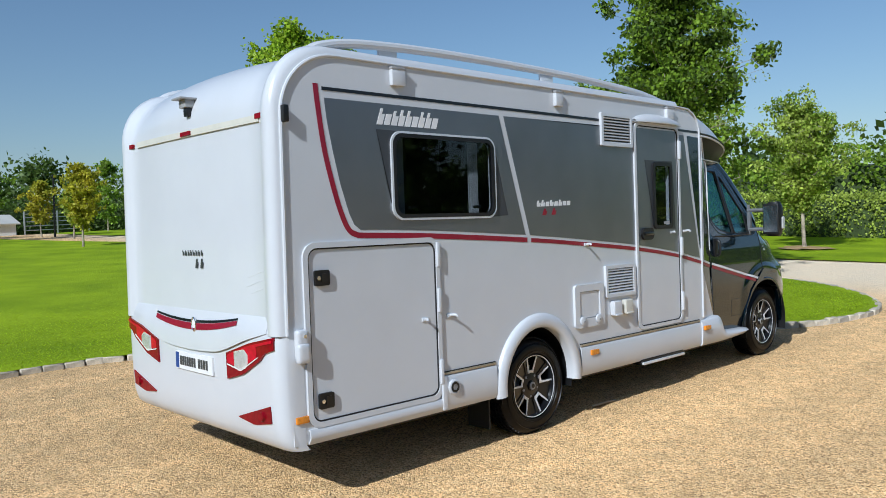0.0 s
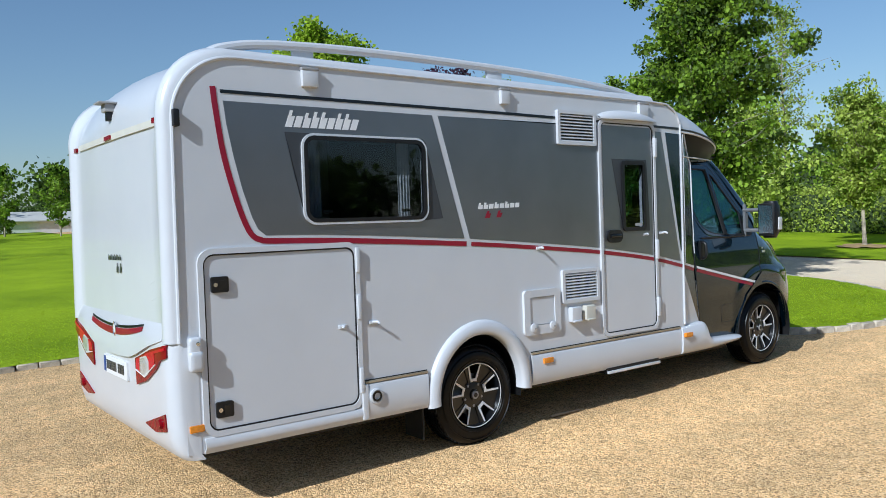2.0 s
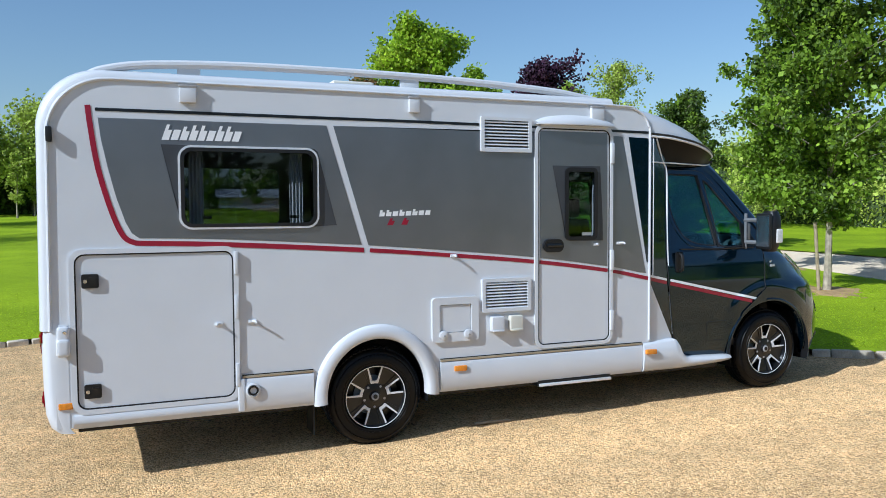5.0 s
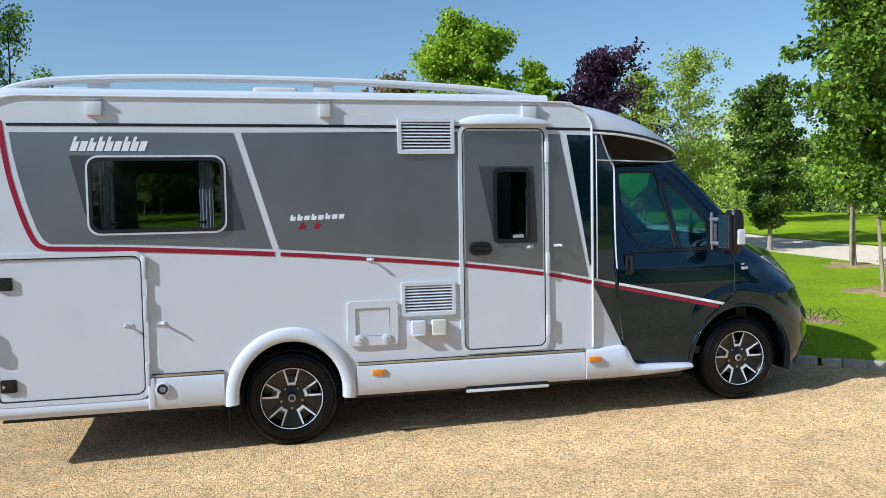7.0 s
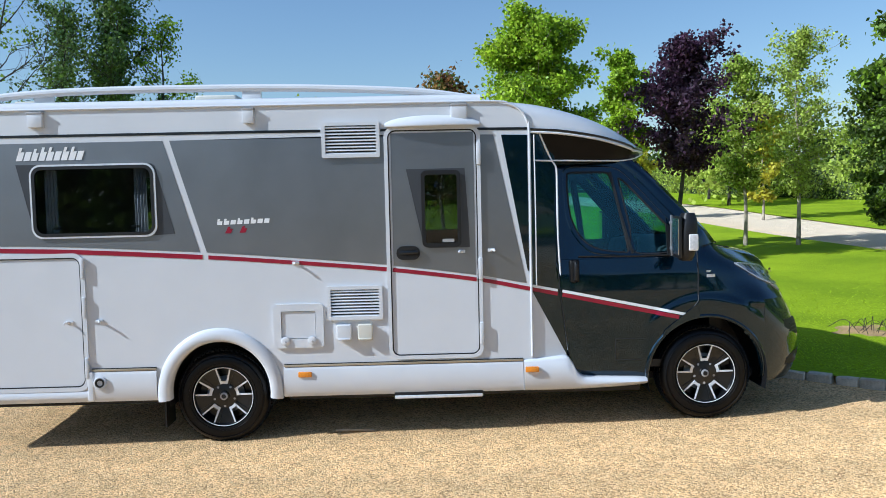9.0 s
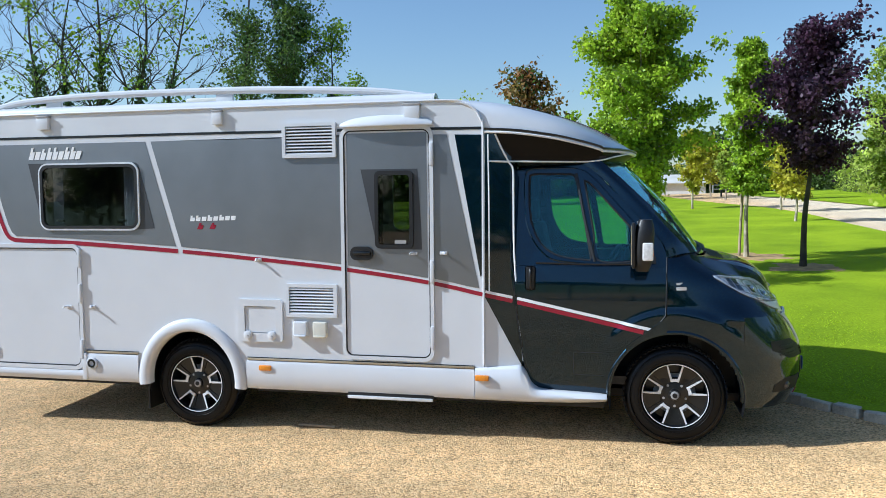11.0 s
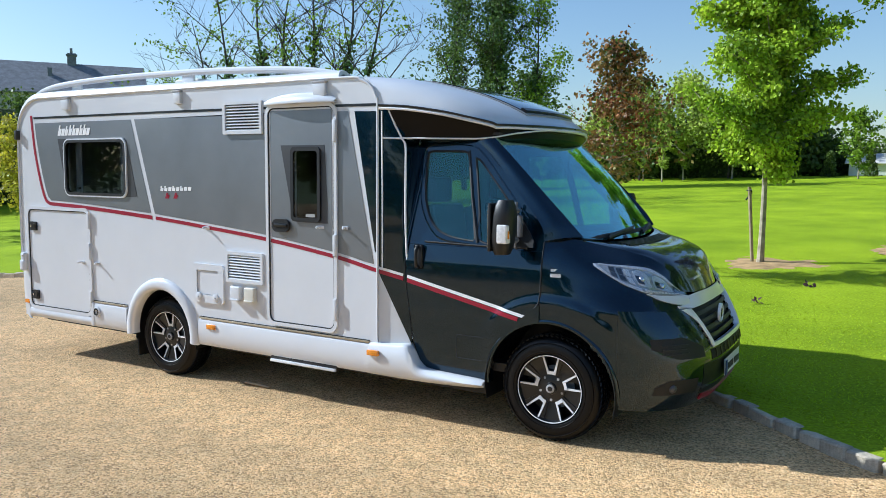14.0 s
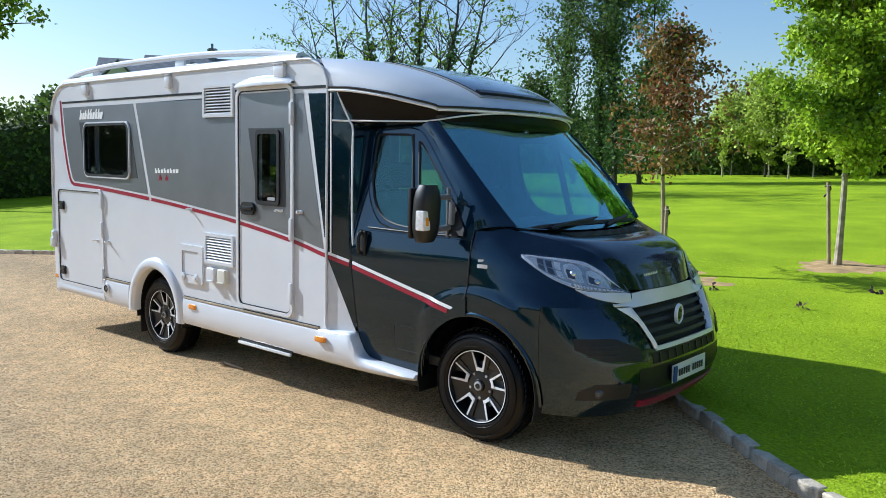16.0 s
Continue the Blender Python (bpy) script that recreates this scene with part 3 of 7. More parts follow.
for y0, y1, n in ((1.215, 0.985, 7), (0.955, 0.815, 4)):
    for k in range(n):
        a = y0 + (y1 - y0) * k / n
        part("plate_bar", rear_patch(span(a - 0.024, a, 2), lambda y: 0.728, lambda y: 0.788, lambda y, z: -2.222, 0.0135, 1, 0.002), DARKGREY, plate)
part("tail_stripe", rear_patch(span(0.46, W - 0.56, 20), lambda y: 0.975 + 0.06 * ((y - C) / 0.6) ** 2, lambda y: 1.017 + 0.045 * ((y - C) / 0.6) ** 2, outer_x, 0.006, 2, 0.003), RED, van, "red flash across the tail")
part("tail_line", rear_patch(span(0.46, W - 0.56, 20), lambda y: 1.021 + 0.045 * ((y - C) / 0.6) ** 2, lambda y: 1.037 + 0.04 * ((y - C) / 0.6) ** 2, outer_x, 0.006, 1, 0.003), BLACKFILM, van)
b = bmesh.new()
lathe(b, [(0.034, 0.0), (0.036, -0.008), (0.030, -0.011), (0.026, -0.008)], 28)
BADGE = Matrix.Translation((outer_x(1.0, 1.01) - 0.003, 1.0, 1.01)) @ Euler((0, 0, radians(-90))).to_matrix().to_4x4() @ Matrix.Diagonal((0.95, 1, 1.35, 1))
bmesh.ops.transform(b, matrix=BADGE, verts=b.verts[:])
badge = part("round_badge", b, CHROME, van, "oval chrome badge with a pale centre")
b = bmesh.new()
lathe(b, [(0.028, -0.003), (0.024, -0.0075), (0.0, -0.0085)], 24)
bmesh.ops.transform(b, matrix=BADGE, verts=b.verts[:])
part("badge_centre", b, WHITEFILM, badge)


def bars(name, mat, parent, place, start, end, heights, slant, gap=0.22, label="", y=-0.0048):
    """Plain slanted blocks in the place of a maker's lettering."""
    n = len(heights)
    (x0, z0), (x1, z1) = start, end
    first = None
    for i, h in enumerate(heights):
        bm = bmesh.new()
        f0, f1 = i / n, (i + 1 - gap) / n
        xa, xb = x0 + (x1 - x0) * f0, x0 + (x1 - x0) * f1
        za = z0 + (z1 - z0) * f0
        def put_quad(pts):
            bm.faces.new([bm.verts.new((place(p[0], p[1]) - 0.007, p[0], p[1]) if place else (p[0], y, p[1])) for p in pts])
        w, low = 0.45 * (xb - xa), 0.66 * h if h > 0.8 * max(heights) else h
        put_quad([(xa, za), (xb, za), (xb + slant * low, za + low), (xa + slant * low, za + low)])
        if low < h:
            put_quad([(xa + slant * low, za + low), (xa + w + slant * low, za + low), (xa + w + slant * h, za + h), (xa + slant * h, za + h)])
        ob = part("mark_block" if first else name, thicken(bm, 0.002), mat, first or parent, "" if first else label)
        first = first or ob
    return first


bars("maker_mark", RED, van, tail_x, (1.22, 2.31), (0.76, 2.335), [0.075, 0.05, 0.065, 0.07, 0.07, 0.05, 0.07, 0.07, 0.05], -0.15, 0.2, "red lettering blocks")
bars("model_mark", DARKGREY, van, tail_x, (1.18, 1.45), (0.88, 1.45), [0.035] * 8, -0.1, 0.5)
bars("model_mark", DARKGREY, van, tail_x, (1.0, 1.37), (0.86, 1.37), [0.06, 0.06], -0.25, 0.55)
for k in range(3):
    part("tail_groove", rear_patch(span(0.15, 0.36, 6), lambda y: 1.27 + 0.05 * k - 0.25 * (y - 0.15), lambda y: 1.276 + 0.05 * k - 0.25 * (y - 0.15), tail_x, 0.001, 1, 0.002), GELCOAT, van)
b = bmesh.new()
box(b, -2.23, -2.12, 0.985, 1.085, 2.40, 2.455, 0.012)
cambox = part("reversing_camera", b, GREYPLASTIC, van, "grey reversing camera on the tail")
b = bmesh.new()
box(b, -2.27, -2.10, 0.97, 1.10, 2.452, 2.464, 0.004)
part("camera_hood", b, GREYPLASTIC, cambox)
b = bmesh.new()
box(b, -2.215, -2.13, 0.995, 1.05, 2.345, 2.41, 0.006)
part("camera_bracket", b, PLASTIC, cambox)

# roof edge bead, tail hoop bead and the seam towards the cab
bead = [(2.42, -0.006, 0.63), (2.42, -0.006, 1.5), (2.42, -0.006, 2.34), (2.405, -0.006, 2.445), (2.36, -0.006, 2.522), (2.27, -0.006, 2.574), (2.1, -0.006, 2.599), (1.0, -0.006, 2.601), (-0.5, -0.006, 2.601), (-1.7, -0.006, 2.60), (-1.79, -0.005, 2.598)]
van_pair("roof_edge_bead", lambda: tube(bmesh.new(), catmull(bead, 70), 0.0095, 8), GELCOAT)
van_pair("tail_corner_bead", lambda: tube(bmesh.new(), [(x - nx * 0.054, -0.004, z - nz * 0.054) for x, z, nx, nz, t in body_path()[10:]], 0.012, 8), GELCOAT)


def rail():
    bm = bmesh.new()
    tube(bm, catmull([(-1.93, 0.07, 2.61), (-1.80, 0.08, 2.672), (-1.5, 0.09, 2.722), (-0.8, 0.1, 2.752), (0.3, 0.1, 2.75), (1.0, 0.1, 2.73), (1.6, 0.1, 2.695), (2.05, 0.1, 2.64)], 50), lambda f: 0.03 - 0.012 * max(0, (f - 0.85) / 0.15), 10)
    return bm


rails = van_pair("roof_rail", rail, GELCOAT, "white roof rail on feet")
for i, r in enumerate(rails):
    for x in (-1.28, 0.30):
        b = box(bmesh.new(), x - 0.075, x + 0.075, 0.09, 0.115, 2.61, 2.745, 0.01)
        part("rail_foot", mirror(b, W) if i else b, GELCOAT, r)

# wall fittings
def plate_at(x0, x1, z0, z1, y, depth, r=0.02, holes=()):
    return sheet([rounded(x0, x1, z0, z1, r), *holes], y, depth)


grey_top = 2.352
left_edge = [(-1.62, 1.578), (-1.665, 1.612), (-1.70, 1.68), (-1.755, 1.85), (-1.80, 2.04), (-1.835, 2.22), (-1.85, grey_top)]
stripe_line = [(-1.62, 1.545), (-1.03, 1.522), (-0.09, 1.462), (0.51, 1.412), (1.33, 1.332), (2.0, 1.24), (2.42, 1.155)]
stripe_z = line(*smooth2(stripe_line, 40))
a_loop = left_edge + [(-0.365, grey_top), (-0.115, stripe_z(-0.11) + 0.038)] + [(x, stripe_z(x) + 0.036) for x in span(-0.3, -1.55, 12)]
part("grey_graphic", sheet([a_loop, rounded(-1.36, -0.44, 1.64, 2.18, 0.08)], -0.0022, 0.002), GREY, van, "grey vinyl graphic")
b_loop = [(-0.315, grey_top), (2.145, grey_top - 0.004), (2.385, stripe_z(2.38) + 0.04)] + [(x, stripe_z(x) + 0.036) for x in span(2.3, 0.0, 20)] + [(-0.065, stripe_z(-0.06) + 0.038)]
part("grey_graphic", sheet([b_loop, rounded(1.325, 2.025, 0.65, 2.40, 0.05)], -0.0022, 0.002), GREY, van)
red_line = smooth2([(-1.908, 2.43), (-1.895, 2.30), (-1.86, 2.05), (-1.80, 1.81), (-1.745, 1.65), (-1.70, 1.575), (-1.64, 1.547)], 24)
red_line += [(x, stripe_z(x)) for x in span(-1.58, -0.098, 20)]
part("red_stripe", ribbon(bmesh.new(), red_line, 0.034, -0.003), RED, van, "dark red side stripe")
part("red_stripe", ribbon(bmesh.new(), [(x, stripe_z(x)) for x in span(-0.055, 1.305, 20)], 0.03, -0.003), RED, van)
part("red_stripe", ribbon(bmesh.new(), [(x, stripe_z(x)) for x in span(2.04, 2.41, 8)], 0.03, -0.003), RED, van)
for x0, x1 in ((-1.865, 0.83), (1.285, 1.345), (2.02, 2.405)):
    part("black_line", ribbon(bmesh.new(), [(x, 2.405 - 0.004 * max(0, x) ** 1.6 * (x > 0)) for x in span(x0, x1, 10)], 0.02, -0.003), BLACKFILM, van)
part("window_graphic", sheet([[(-1.475, 2.192), (-1.30, 2.190), (-1.30, 2.182), (-1.355, 2.16), (-1.364, 2.12), (-1.364, 1.70), (-1.345, 1.648)]], -0.0045, 0.002), DARKGREY, van, "dark film beside the window")
part("window_graphic", sheet([[(-0.50, 2.187), (-0.455, 2.185), (-0.43, 2.165), (-0.30, 1.648), (-0.46, 1.638), (-0.442, 1.66), (-0.436, 1.70), (-0.436, 2.12), (-0.445, 2.16), (-0.50, 2.182)]], -0.0045, 0.002), DARKGREY, van)
part("black_graphic", sheet([[(2.205, grey_top - 0.006), (2.405, grey_top - 0.012), (2.405, 1.30), (2.395, 1.29)]], -0.003, 0.002), PAINT, van, "black wedge graphic")
bars("maker_mark", WHITEFILM, van, None, (-1.47, 2.222), (-0.965, 2.222), [0.10, 0.068, 0.09, 0.10, 0.10, 0.068, 0.10, 0.10, 0.068], 0.36, 0.2, "white lettering blocks")
bars("model_mark", WHITEFILM, van, None, (0.02, 1.705), (0.43, 1.715), [0.045, 0.045, 0.034, 0.045, 0.034, 0.045, 0.034, 0.034], 0.2, 0.25)
bars("model_mark", RED, van, None, (0.08, 1.64), (0.30, 1.645), [0.05, 0.05], 0.5, 0.6)

# big window
win = part("side_window", plate_at(-1.372, -0.428, 1.630, 2.190, -0.018, 0.022, 0.085, [rounded(-1.358, -0.442, 1.644, 2.176, 0.073)]), ALLOY, van, "hinged tinted acrylic window in grey frame")
part("window_rim", plate_at(-1.358, -0.442, 1.644, 2.176, -0.020, 0.03, 0.073, [rounded(-1.334, -0.466, 1.668, 2.152, 0.055)]), PLASTIC, win)
part("pane", plate_at(-1.339, -0.461, 1.663, 2.157, -0.012, 0.005, 0.055), ACRYLIC, win, "dark tinted pane").visible_shadow = False
for x in (-1.19, -0.60):
    b = box(bmesh.new(), x - 0.03, x + 0.03, 0.0, 0.02, 1.70, 1.72, 0.004)
    part("window_catch", b, PLASTIC, win)
# pale pleated blinds inside
for x0 in (-1.30, -0.62):
    b = bmesh.new()
    grid(b, [[(x0 + 0.012 * i, 0.07 + 0.015 * (i % 2), z) for i in range(9)] for z in (1.66, 2.16)])
    part("window_blind", thicken(b, 0.003), CURTAIN, van, "pale pleated blind drawn aside", 10)
for x0, x1, z0, z1 in ((-1.35, -0.30, 1.62, 2.15), (1.1, 2.05, 1.55, 2.18)):
    part("far_window", mirror(plate_at(x0, x1, z0, z1, 0.005, 0.005, 0.07), W), ACRYLIC, van, "tinted window in the other side wall").visible_shadow = False

# garage hatch
hatch = part("garage_hatch", sheet([rounded(-2.005, -1.035, 0.49, 1.475, 0.055)], -0.004, 0.006), GELCOAT, van, "large white garage hatch with two black locks")
part("hatch_seal", sheet([rounded(-2.013, -1.027, 0.482, 1.483, 0.062), rounded(-2.004, -1.036, 0.491, 1.474, 0.055)], -0.010, 0.012), SEAL, hatch)
part("hatch_frame", sheet([rounded(-2.045, -0.995, 0.45, 1.515, 0.085), rounded(-2.013, -1.027, 0.482, 1.483, 0.062)], -0.016, 0.018), GELCOAT, van, "white hatch surround")
for z in (1.31, 0.60):
    lock = part("hatch_lock", plate_at(-1.972, -1.87, z - 0.045, z + 0.045, -0.022, 0.02, 0.012), PLASTIC, hatch, "black flush lock")
    part("lock_paddle", plate_at(-1.93, -1.885, z - 0.025, z + 0.025, -0.027, 0.006, 0.006), BLACKFILM, lock)
    b = bmesh.new()
    bmesh.ops.create_cone(b, cap_ends=True, segments=14, radius1=0.012, radius2=0.012, depth=0.008, matrix=Matrix.Translation((-1.95, -0.026, z)) @ Euler((radians(90), 0, 0)).to_matrix().to_4x4())
    part("lock_barrel", b, CHROME, lock)
for z0 in (1.32, 1.02, 0.55):
    part("hatch_hinge", box(bmesh.new(), -1.024, -0.996, -0.03, -0.002, z0, z0 + 0.16, 0.008), GELCOAT, hatch)


def stay(x, z, way):
    """A door catch: base and curled arm standing off the wall."""
    b = bmesh.new()
    box(b, x - 0.028, x + 0.028, -0.012, 0.002, z - 0.012, z + 0.012, 0.004)
    tube(b, catmull([(x, -0.008, z), (x + 0.004 * way, -0.025, z + 0.004), (x + 0.014 * way, -0.045, z + 0.004), (x + 0.022 * way, -0.052, z - 0.006)], 10), 0.009, 8)
    return b


for x, z, w in ((-1.13, 0.985, -1), (-0.905, 0.99, 1), (1.885, 1.46, -1), (2.115, 1.464, 1)):
    part("door_stay", stay(x, z, w), GELCOAT, van, "small white door catch")
part("awning_hook", stay(0.61, 1.40, 0), GELCOAT, van)
cover = part("socket_cover", box(bmesh.new(), -2.122, -2.045, -0.054, 0.0, 0.85, 1.03, 0.024, 4), GELCOAT, van, "white socket cover by the tail")
part("cover_flap", box(bmesh.new(), -2.126, -2.041, -0.066, -0.01, 0.838, 0.955, 0.028, 4), GELCOAT, cover)
b = bmesh.new()
lathe(b, [(0.011, 0.0), (0.011, -0.004), (0.006, -0.005), (0.0, -0.004)], 14)
part("cover_lock", b, CHROME, cover, loc=(-2.075, -0.053, 0.995))
part("corner_marker", box(bmesh.new(), -2.125, -2.04, -0.016, 0.03, 0.495, 0.535, 0.006), AMBER, van, "amber corner marker light")
part("corner_lamp", box(bmesh.new(), -2.15, -2.115, -0.045, 0.02, 2.19, 2.285, 0.008), PLASTIC, van, "small dark outline lamp at the tail corner")

# wheel arch trim, skirts
def arch_trim():
    rows = []
    for a in span(186, -6, 40):
        c, s = math.cos(radians(a)), math.sin(radians(a))
        rows.append([(c * r * 0.955, y, ARCH_Z + s * r) for r, y in ((0.508, 0.0), (0.503, -0.018), (0.488, -0.032), (0.455, -0.040), (0.425, -0.038), (0.408, -0.028), (0.400, -0.005), (0.40, 0.05))])
    bm = bmesh.new()
    grid(bm, rows)
    return thicken(bm, 0.006)


van_pair("wheel_arch_trim", arch_trim, GELCOAT, "white moulded wheel arch lip", 50)


def liner(cx, cz, r, y1):
    bm = bmesh.new()
    grid(bm, [[(cx + r * math.cos(radians(a)), y, cz + r * math.sin(radians(a))) for a in range(-15, 196, 10)] for y in (0.02, y1)])
    grid(bm, [[(cx + r * f * math.cos(radians(a)), y1, cz + r * f * math.sin(radians(a))) for a in range(-15, 196, 10)] for f in (0.02, 1)])
    return thicken(bm, 0.004)


van_pair("wheel_arch_liner", lambda: liner(0, ARCH_Z, 0.412, 0.5), PLASTIC, "black wheel housing")


def skirt(x0, x1, z0, z1):
    bm = bmesh.new()
    prof = [(0.0, z1 + 0.004), (-0.012, z1), (-0.020, z1 - 0.02), (-0.022, (z0 + z1) / 2), (-0.018, z0 + 0.03), (0.0, z0), (0.06, z0 - 0.006)]
    grid(bm, [[(x, y, z) for y, z in prof] for x in (x0, x1)])
    return thicken(bm, 0.01)


for x0, x1, z1 in ((-2.04, -0.995, 0.448), (-0.985, -0.485, 0.595), (0.49, 2.345, 0.59)):
    a, b = van_pair("side_skirt", lambda: skirt(x0, x1, 0.362, z1), GELCOAT, "white lower side skirt")
    if z1 > 0.5:
        part("skirt_trim", box(bmesh.new(), x0 + 0.005, x1, -0.016, 0.0, z1 + 0.006, z1 + 0.022, 0.003), BRASS, a, "dull gold trim line")
        # Solid black strip drawn in place of the shadow line over the trim.
        part("trim_shadow_gap", box(bmesh.new(), x0 + 0.005, x1, -0.008, 0.0, z1 + 0.0222, z1 + 0.028), SEAL, a)
part("hatch_corner_skirt", box(bmesh.new(), -1.012, -0.965, -0.026, 0.0, 0.37, 0.60, 0.012, 3), GELCOAT, van)
for x in (0.655, 2.41):
    y = 0.0 if x < 1 else -0.03
    part("side_marker", box(bmesh.new(), x - 0.052, x + 0.052, -0.036 + y, y - 0.005, 0.515, 0.558, 0.010), AMBER, van, "amber side marker light")
step = part("entry_step", box(bmesh.new(), 1.34, 2.03, -0.01, 0.25, 0.325, 0.375, 0.006), PLASTIC, van, "folded black entry step with silver edge")
part("step_edge", box(bmesh.new(), 1.345, 2.025, -0.028, -0.008, 0.328, 0.350, 0.004), ALLOY, step)
b = bmesh.new()
lathe(b, [(0.05, 0.0), (0.05, -0.016), (0.04, -0.02), (0.035, -0.012), (0.0, -0.012)], 28)
plug = part("filler_cap", b, GELCOAT, van, "round white filler cap", loc=(-0.912, -0.02, 0.515))
b = bmesh.new()
lathe(b, [(0.034, -0.016), (0.034, -0.022), (0.022, -0.022), (0.022, -0.016)], 24)
part("filler_ring", b, PLASTIC, plug, loc=(-0.912, -0.02, 0.515))

# fridge vents
def vent(x0, x1, z0, z1):
    v = part("fridge_vent", sheet([rounded(x0, x1, z0, z1, 0.012), rounded(x0 + 0.028, x1 - 0.028, z0 + 0.028, z1 - 0.028, 0.006)], -0.024, 0.024), GELCOAT, van, "white louvred fridge vent")
    part("vent_backing", plate_at(x0 + 0.02, x1 - 0.02, z0 + 0.02, z1 - 0.02, -0.006, 0.004, 0.004), PLASTIC, v)
    n = 9
    for i in range(n):
        z = z0 + 0.036 + (z1 - z0 - 0.072) * i / (n - 1)
        b = bmesh.new()
        vs = [(x, y, zz) for x in (x0 + 0.026, x1 - 0.026) for y, zz in ((-0.022, z - 0.008), (-0.008, z + 0.004), (-0.006, z + 0.0), (-0.02, z - 0.012))]
        q = [b.verts.new(p) for p in vs]
        for i2 in range(4):
            b.faces.new((q[i2], q[(i2 + 1) % 4], q[4 + (i2 + 1) % 4], q[4 + i2]))
        b.faces.new(q[:4]), b.faces.new(q[4:])
        part("slat", b, GELCOAT, v)


vent(0.838, 1.278, 2.195, 2.465)
vent(0.842, 1.268, 0.952, 1.214)
sh = part("service_hatch", sheet([rounded(0.425, 0.81, 0.745, 1.085, 0.03), rounded(0.485, 0.75, 0.815, 1.03, 0.012)], -0.022, 0.022), GELCOAT, van, "white toilet service hatch with two latches")
part("hatch_door", plate_at(0.49, 0.745, 0.82, 1.025, -0.012, 0.012, 0.01), GELCOAT, sh)
for x in (0.515, 0.72):
    b = bmesh.new()
    lathe(b, [(0.035, 0.0), (0.035, -0.012), (0.026, -0.016), (0.0, -0.016)], 18)
    part("hatch_latch", b, GELCOAT, sh, loc=(x, -0.02, 0.80))
    b = bmesh.new()
    lathe(b, [(0.008, 0.0), (0.008, -0.003), (0.0, -0.003)], 12)
    part("latch_screw", b, GREYPLASTIC, sh, loc=(x + 0.004, -0.036, 0.795))
for x0, m in ((0.91, GELCOAT), (1.072, CREAM)):
    so = part("socket_cover", box(bmesh.new(), x0, x0 + 0.115, -0.05, 0.0, 0.80, 0.92, 0.014, 3), m, van, "square plastic socket cover")
    part("socket_lip", box(bmesh.new(), x0 + 0.01, x0 + 0.105, -0.06, -0.04, 0.80, 0.814, 0.004), m, so)
for x0, x1 in ((-1.355, -1.245), (0.252, 0.335), (1.825, 1.945)):
    br = part("awning_bracket", box(bmesh.new(), x0, x1, -0.034, 0.0, 2.468, 2.578, 0.008), GELCOAT, van, "white awning bracket on the wall")
    part("bracket_plate", box(bmesh.new(), x0 - 0.004, x1 + 0.004, -0.038, -0.0, 2.568, 2.585, 0.004), GREYPLASTIC, br)

# entrance door
door = part("entrance_door", sheet([rounded(1.345, 2.005, 0.67, 2.385, 0.05), DOORWIN], -0.006, 0.006), GELCOAT, van, "entrance door, grey above and white below")
part("door_graphic", sheet([[(1.36, 2.372), (1.99, 2.372), (1.993, stripe_z(1.99) + 0.034)] + [(x, stripe_z(x) + 0.034) for x in span(1.9, 1.36, 8)], rounded(1.59, 1.878, 1.505, 2.075, 0.035)], -0.0085, 0.002), GREY, door)
part("door_stripe", ribbon(bmesh.new(), [(x, stripe_z(x)) for x in span(1.352, 1.997, 10)], 0.03, -0.0085), RED, door)
part("door_film", sheet([[(1.472, 2.098), (1.92, 2.098), (1.945, 1.66), (1.95, 1.49), (1.63, 1.492), (1.60, 1.51)], rounded(1.59, 1.878, 1.505, 2.075, 0.035)], -0.0108, 0.002), DARKGREY, door)
part("door_seal", sheet([rounded(1.336, 2.014, 0.661, 2.394, 0.058), rounded(1.345, 2.005, 0.670, 2.385, 0.05)], -0.011, 0.012), SEAL, door)
part("door_frame", sheet([rounded(1.308, 2.042, 0.633, 2.422, 0.08), rounded(1.336, 2.014, 0.661, 2.394, 0.058)], -0.018, 0.02), GELCOAT, van, "white door surround")
dw = part("door_window", plate_at(1.585, 1.885, 1.497, 2.085, -0.028, 0.022, 0.04, [rounded(1.612, 1.858, 1.527, 2.052, 0.025)]), PLASTIC, door, "tinted door window in black frame")
part("pane", plate_at(1.605, 1.865, 1.52, 2.06, -0.022, 0.005, 0.025), ACRYLIC, dw).visible_shadow = False
part("window_sticker", plate_at(1.74, 1.83, 1.535, 1.56, -0.0235, 0.001, 0.004), GREYPLASTIC, dw)
dh = part("door_handle", plate_at(1.385, 1.565, 1.405, 1.51, -0.03, 0.022, 0.05), PLASTIC, door, "black oval door handle")
part("handle_paddle", box(bmesh.new(), 1.41, 1.55, -0.04, -0.028, 1.445, 1.475, 0.01), BLACKFILM, dh)
for z0 in (2.12, 1.24, 0.74):
    part("door_hinge", box(bmesh.new(), 2.012, 2.046, -0.036, -0.004, z0, z0 + 0.17, 0.010), GELCOAT, door)


def canopy():
    bm = bmesh.new()
    rows = []
    for x in span(1.32, 2.04, 15):
        u = (x - 1.68) / 0.36
        h = 0.075 * math.sqrt(max(0.0, 1 - u * u * 0.93))
        d = 0.075 * (1 - 0.5 * u * u)
        rows.append([(x, y, z) for y, z in ((0.0, 2.425), (-d, 2.418), (-d * 1.05, 2.428), (-d * 0.8, 2.43 + 0.5 * h), (-d * 0.3, 2.43 + 0.9 * h), (0.0, 2.43 + h))])
    grid(bm, rows)
    return thicken(bm, 0.005)


part("door_rain_canopy", canopy(), GELCOAT, van, "white rain canopy with light above the door", 60)

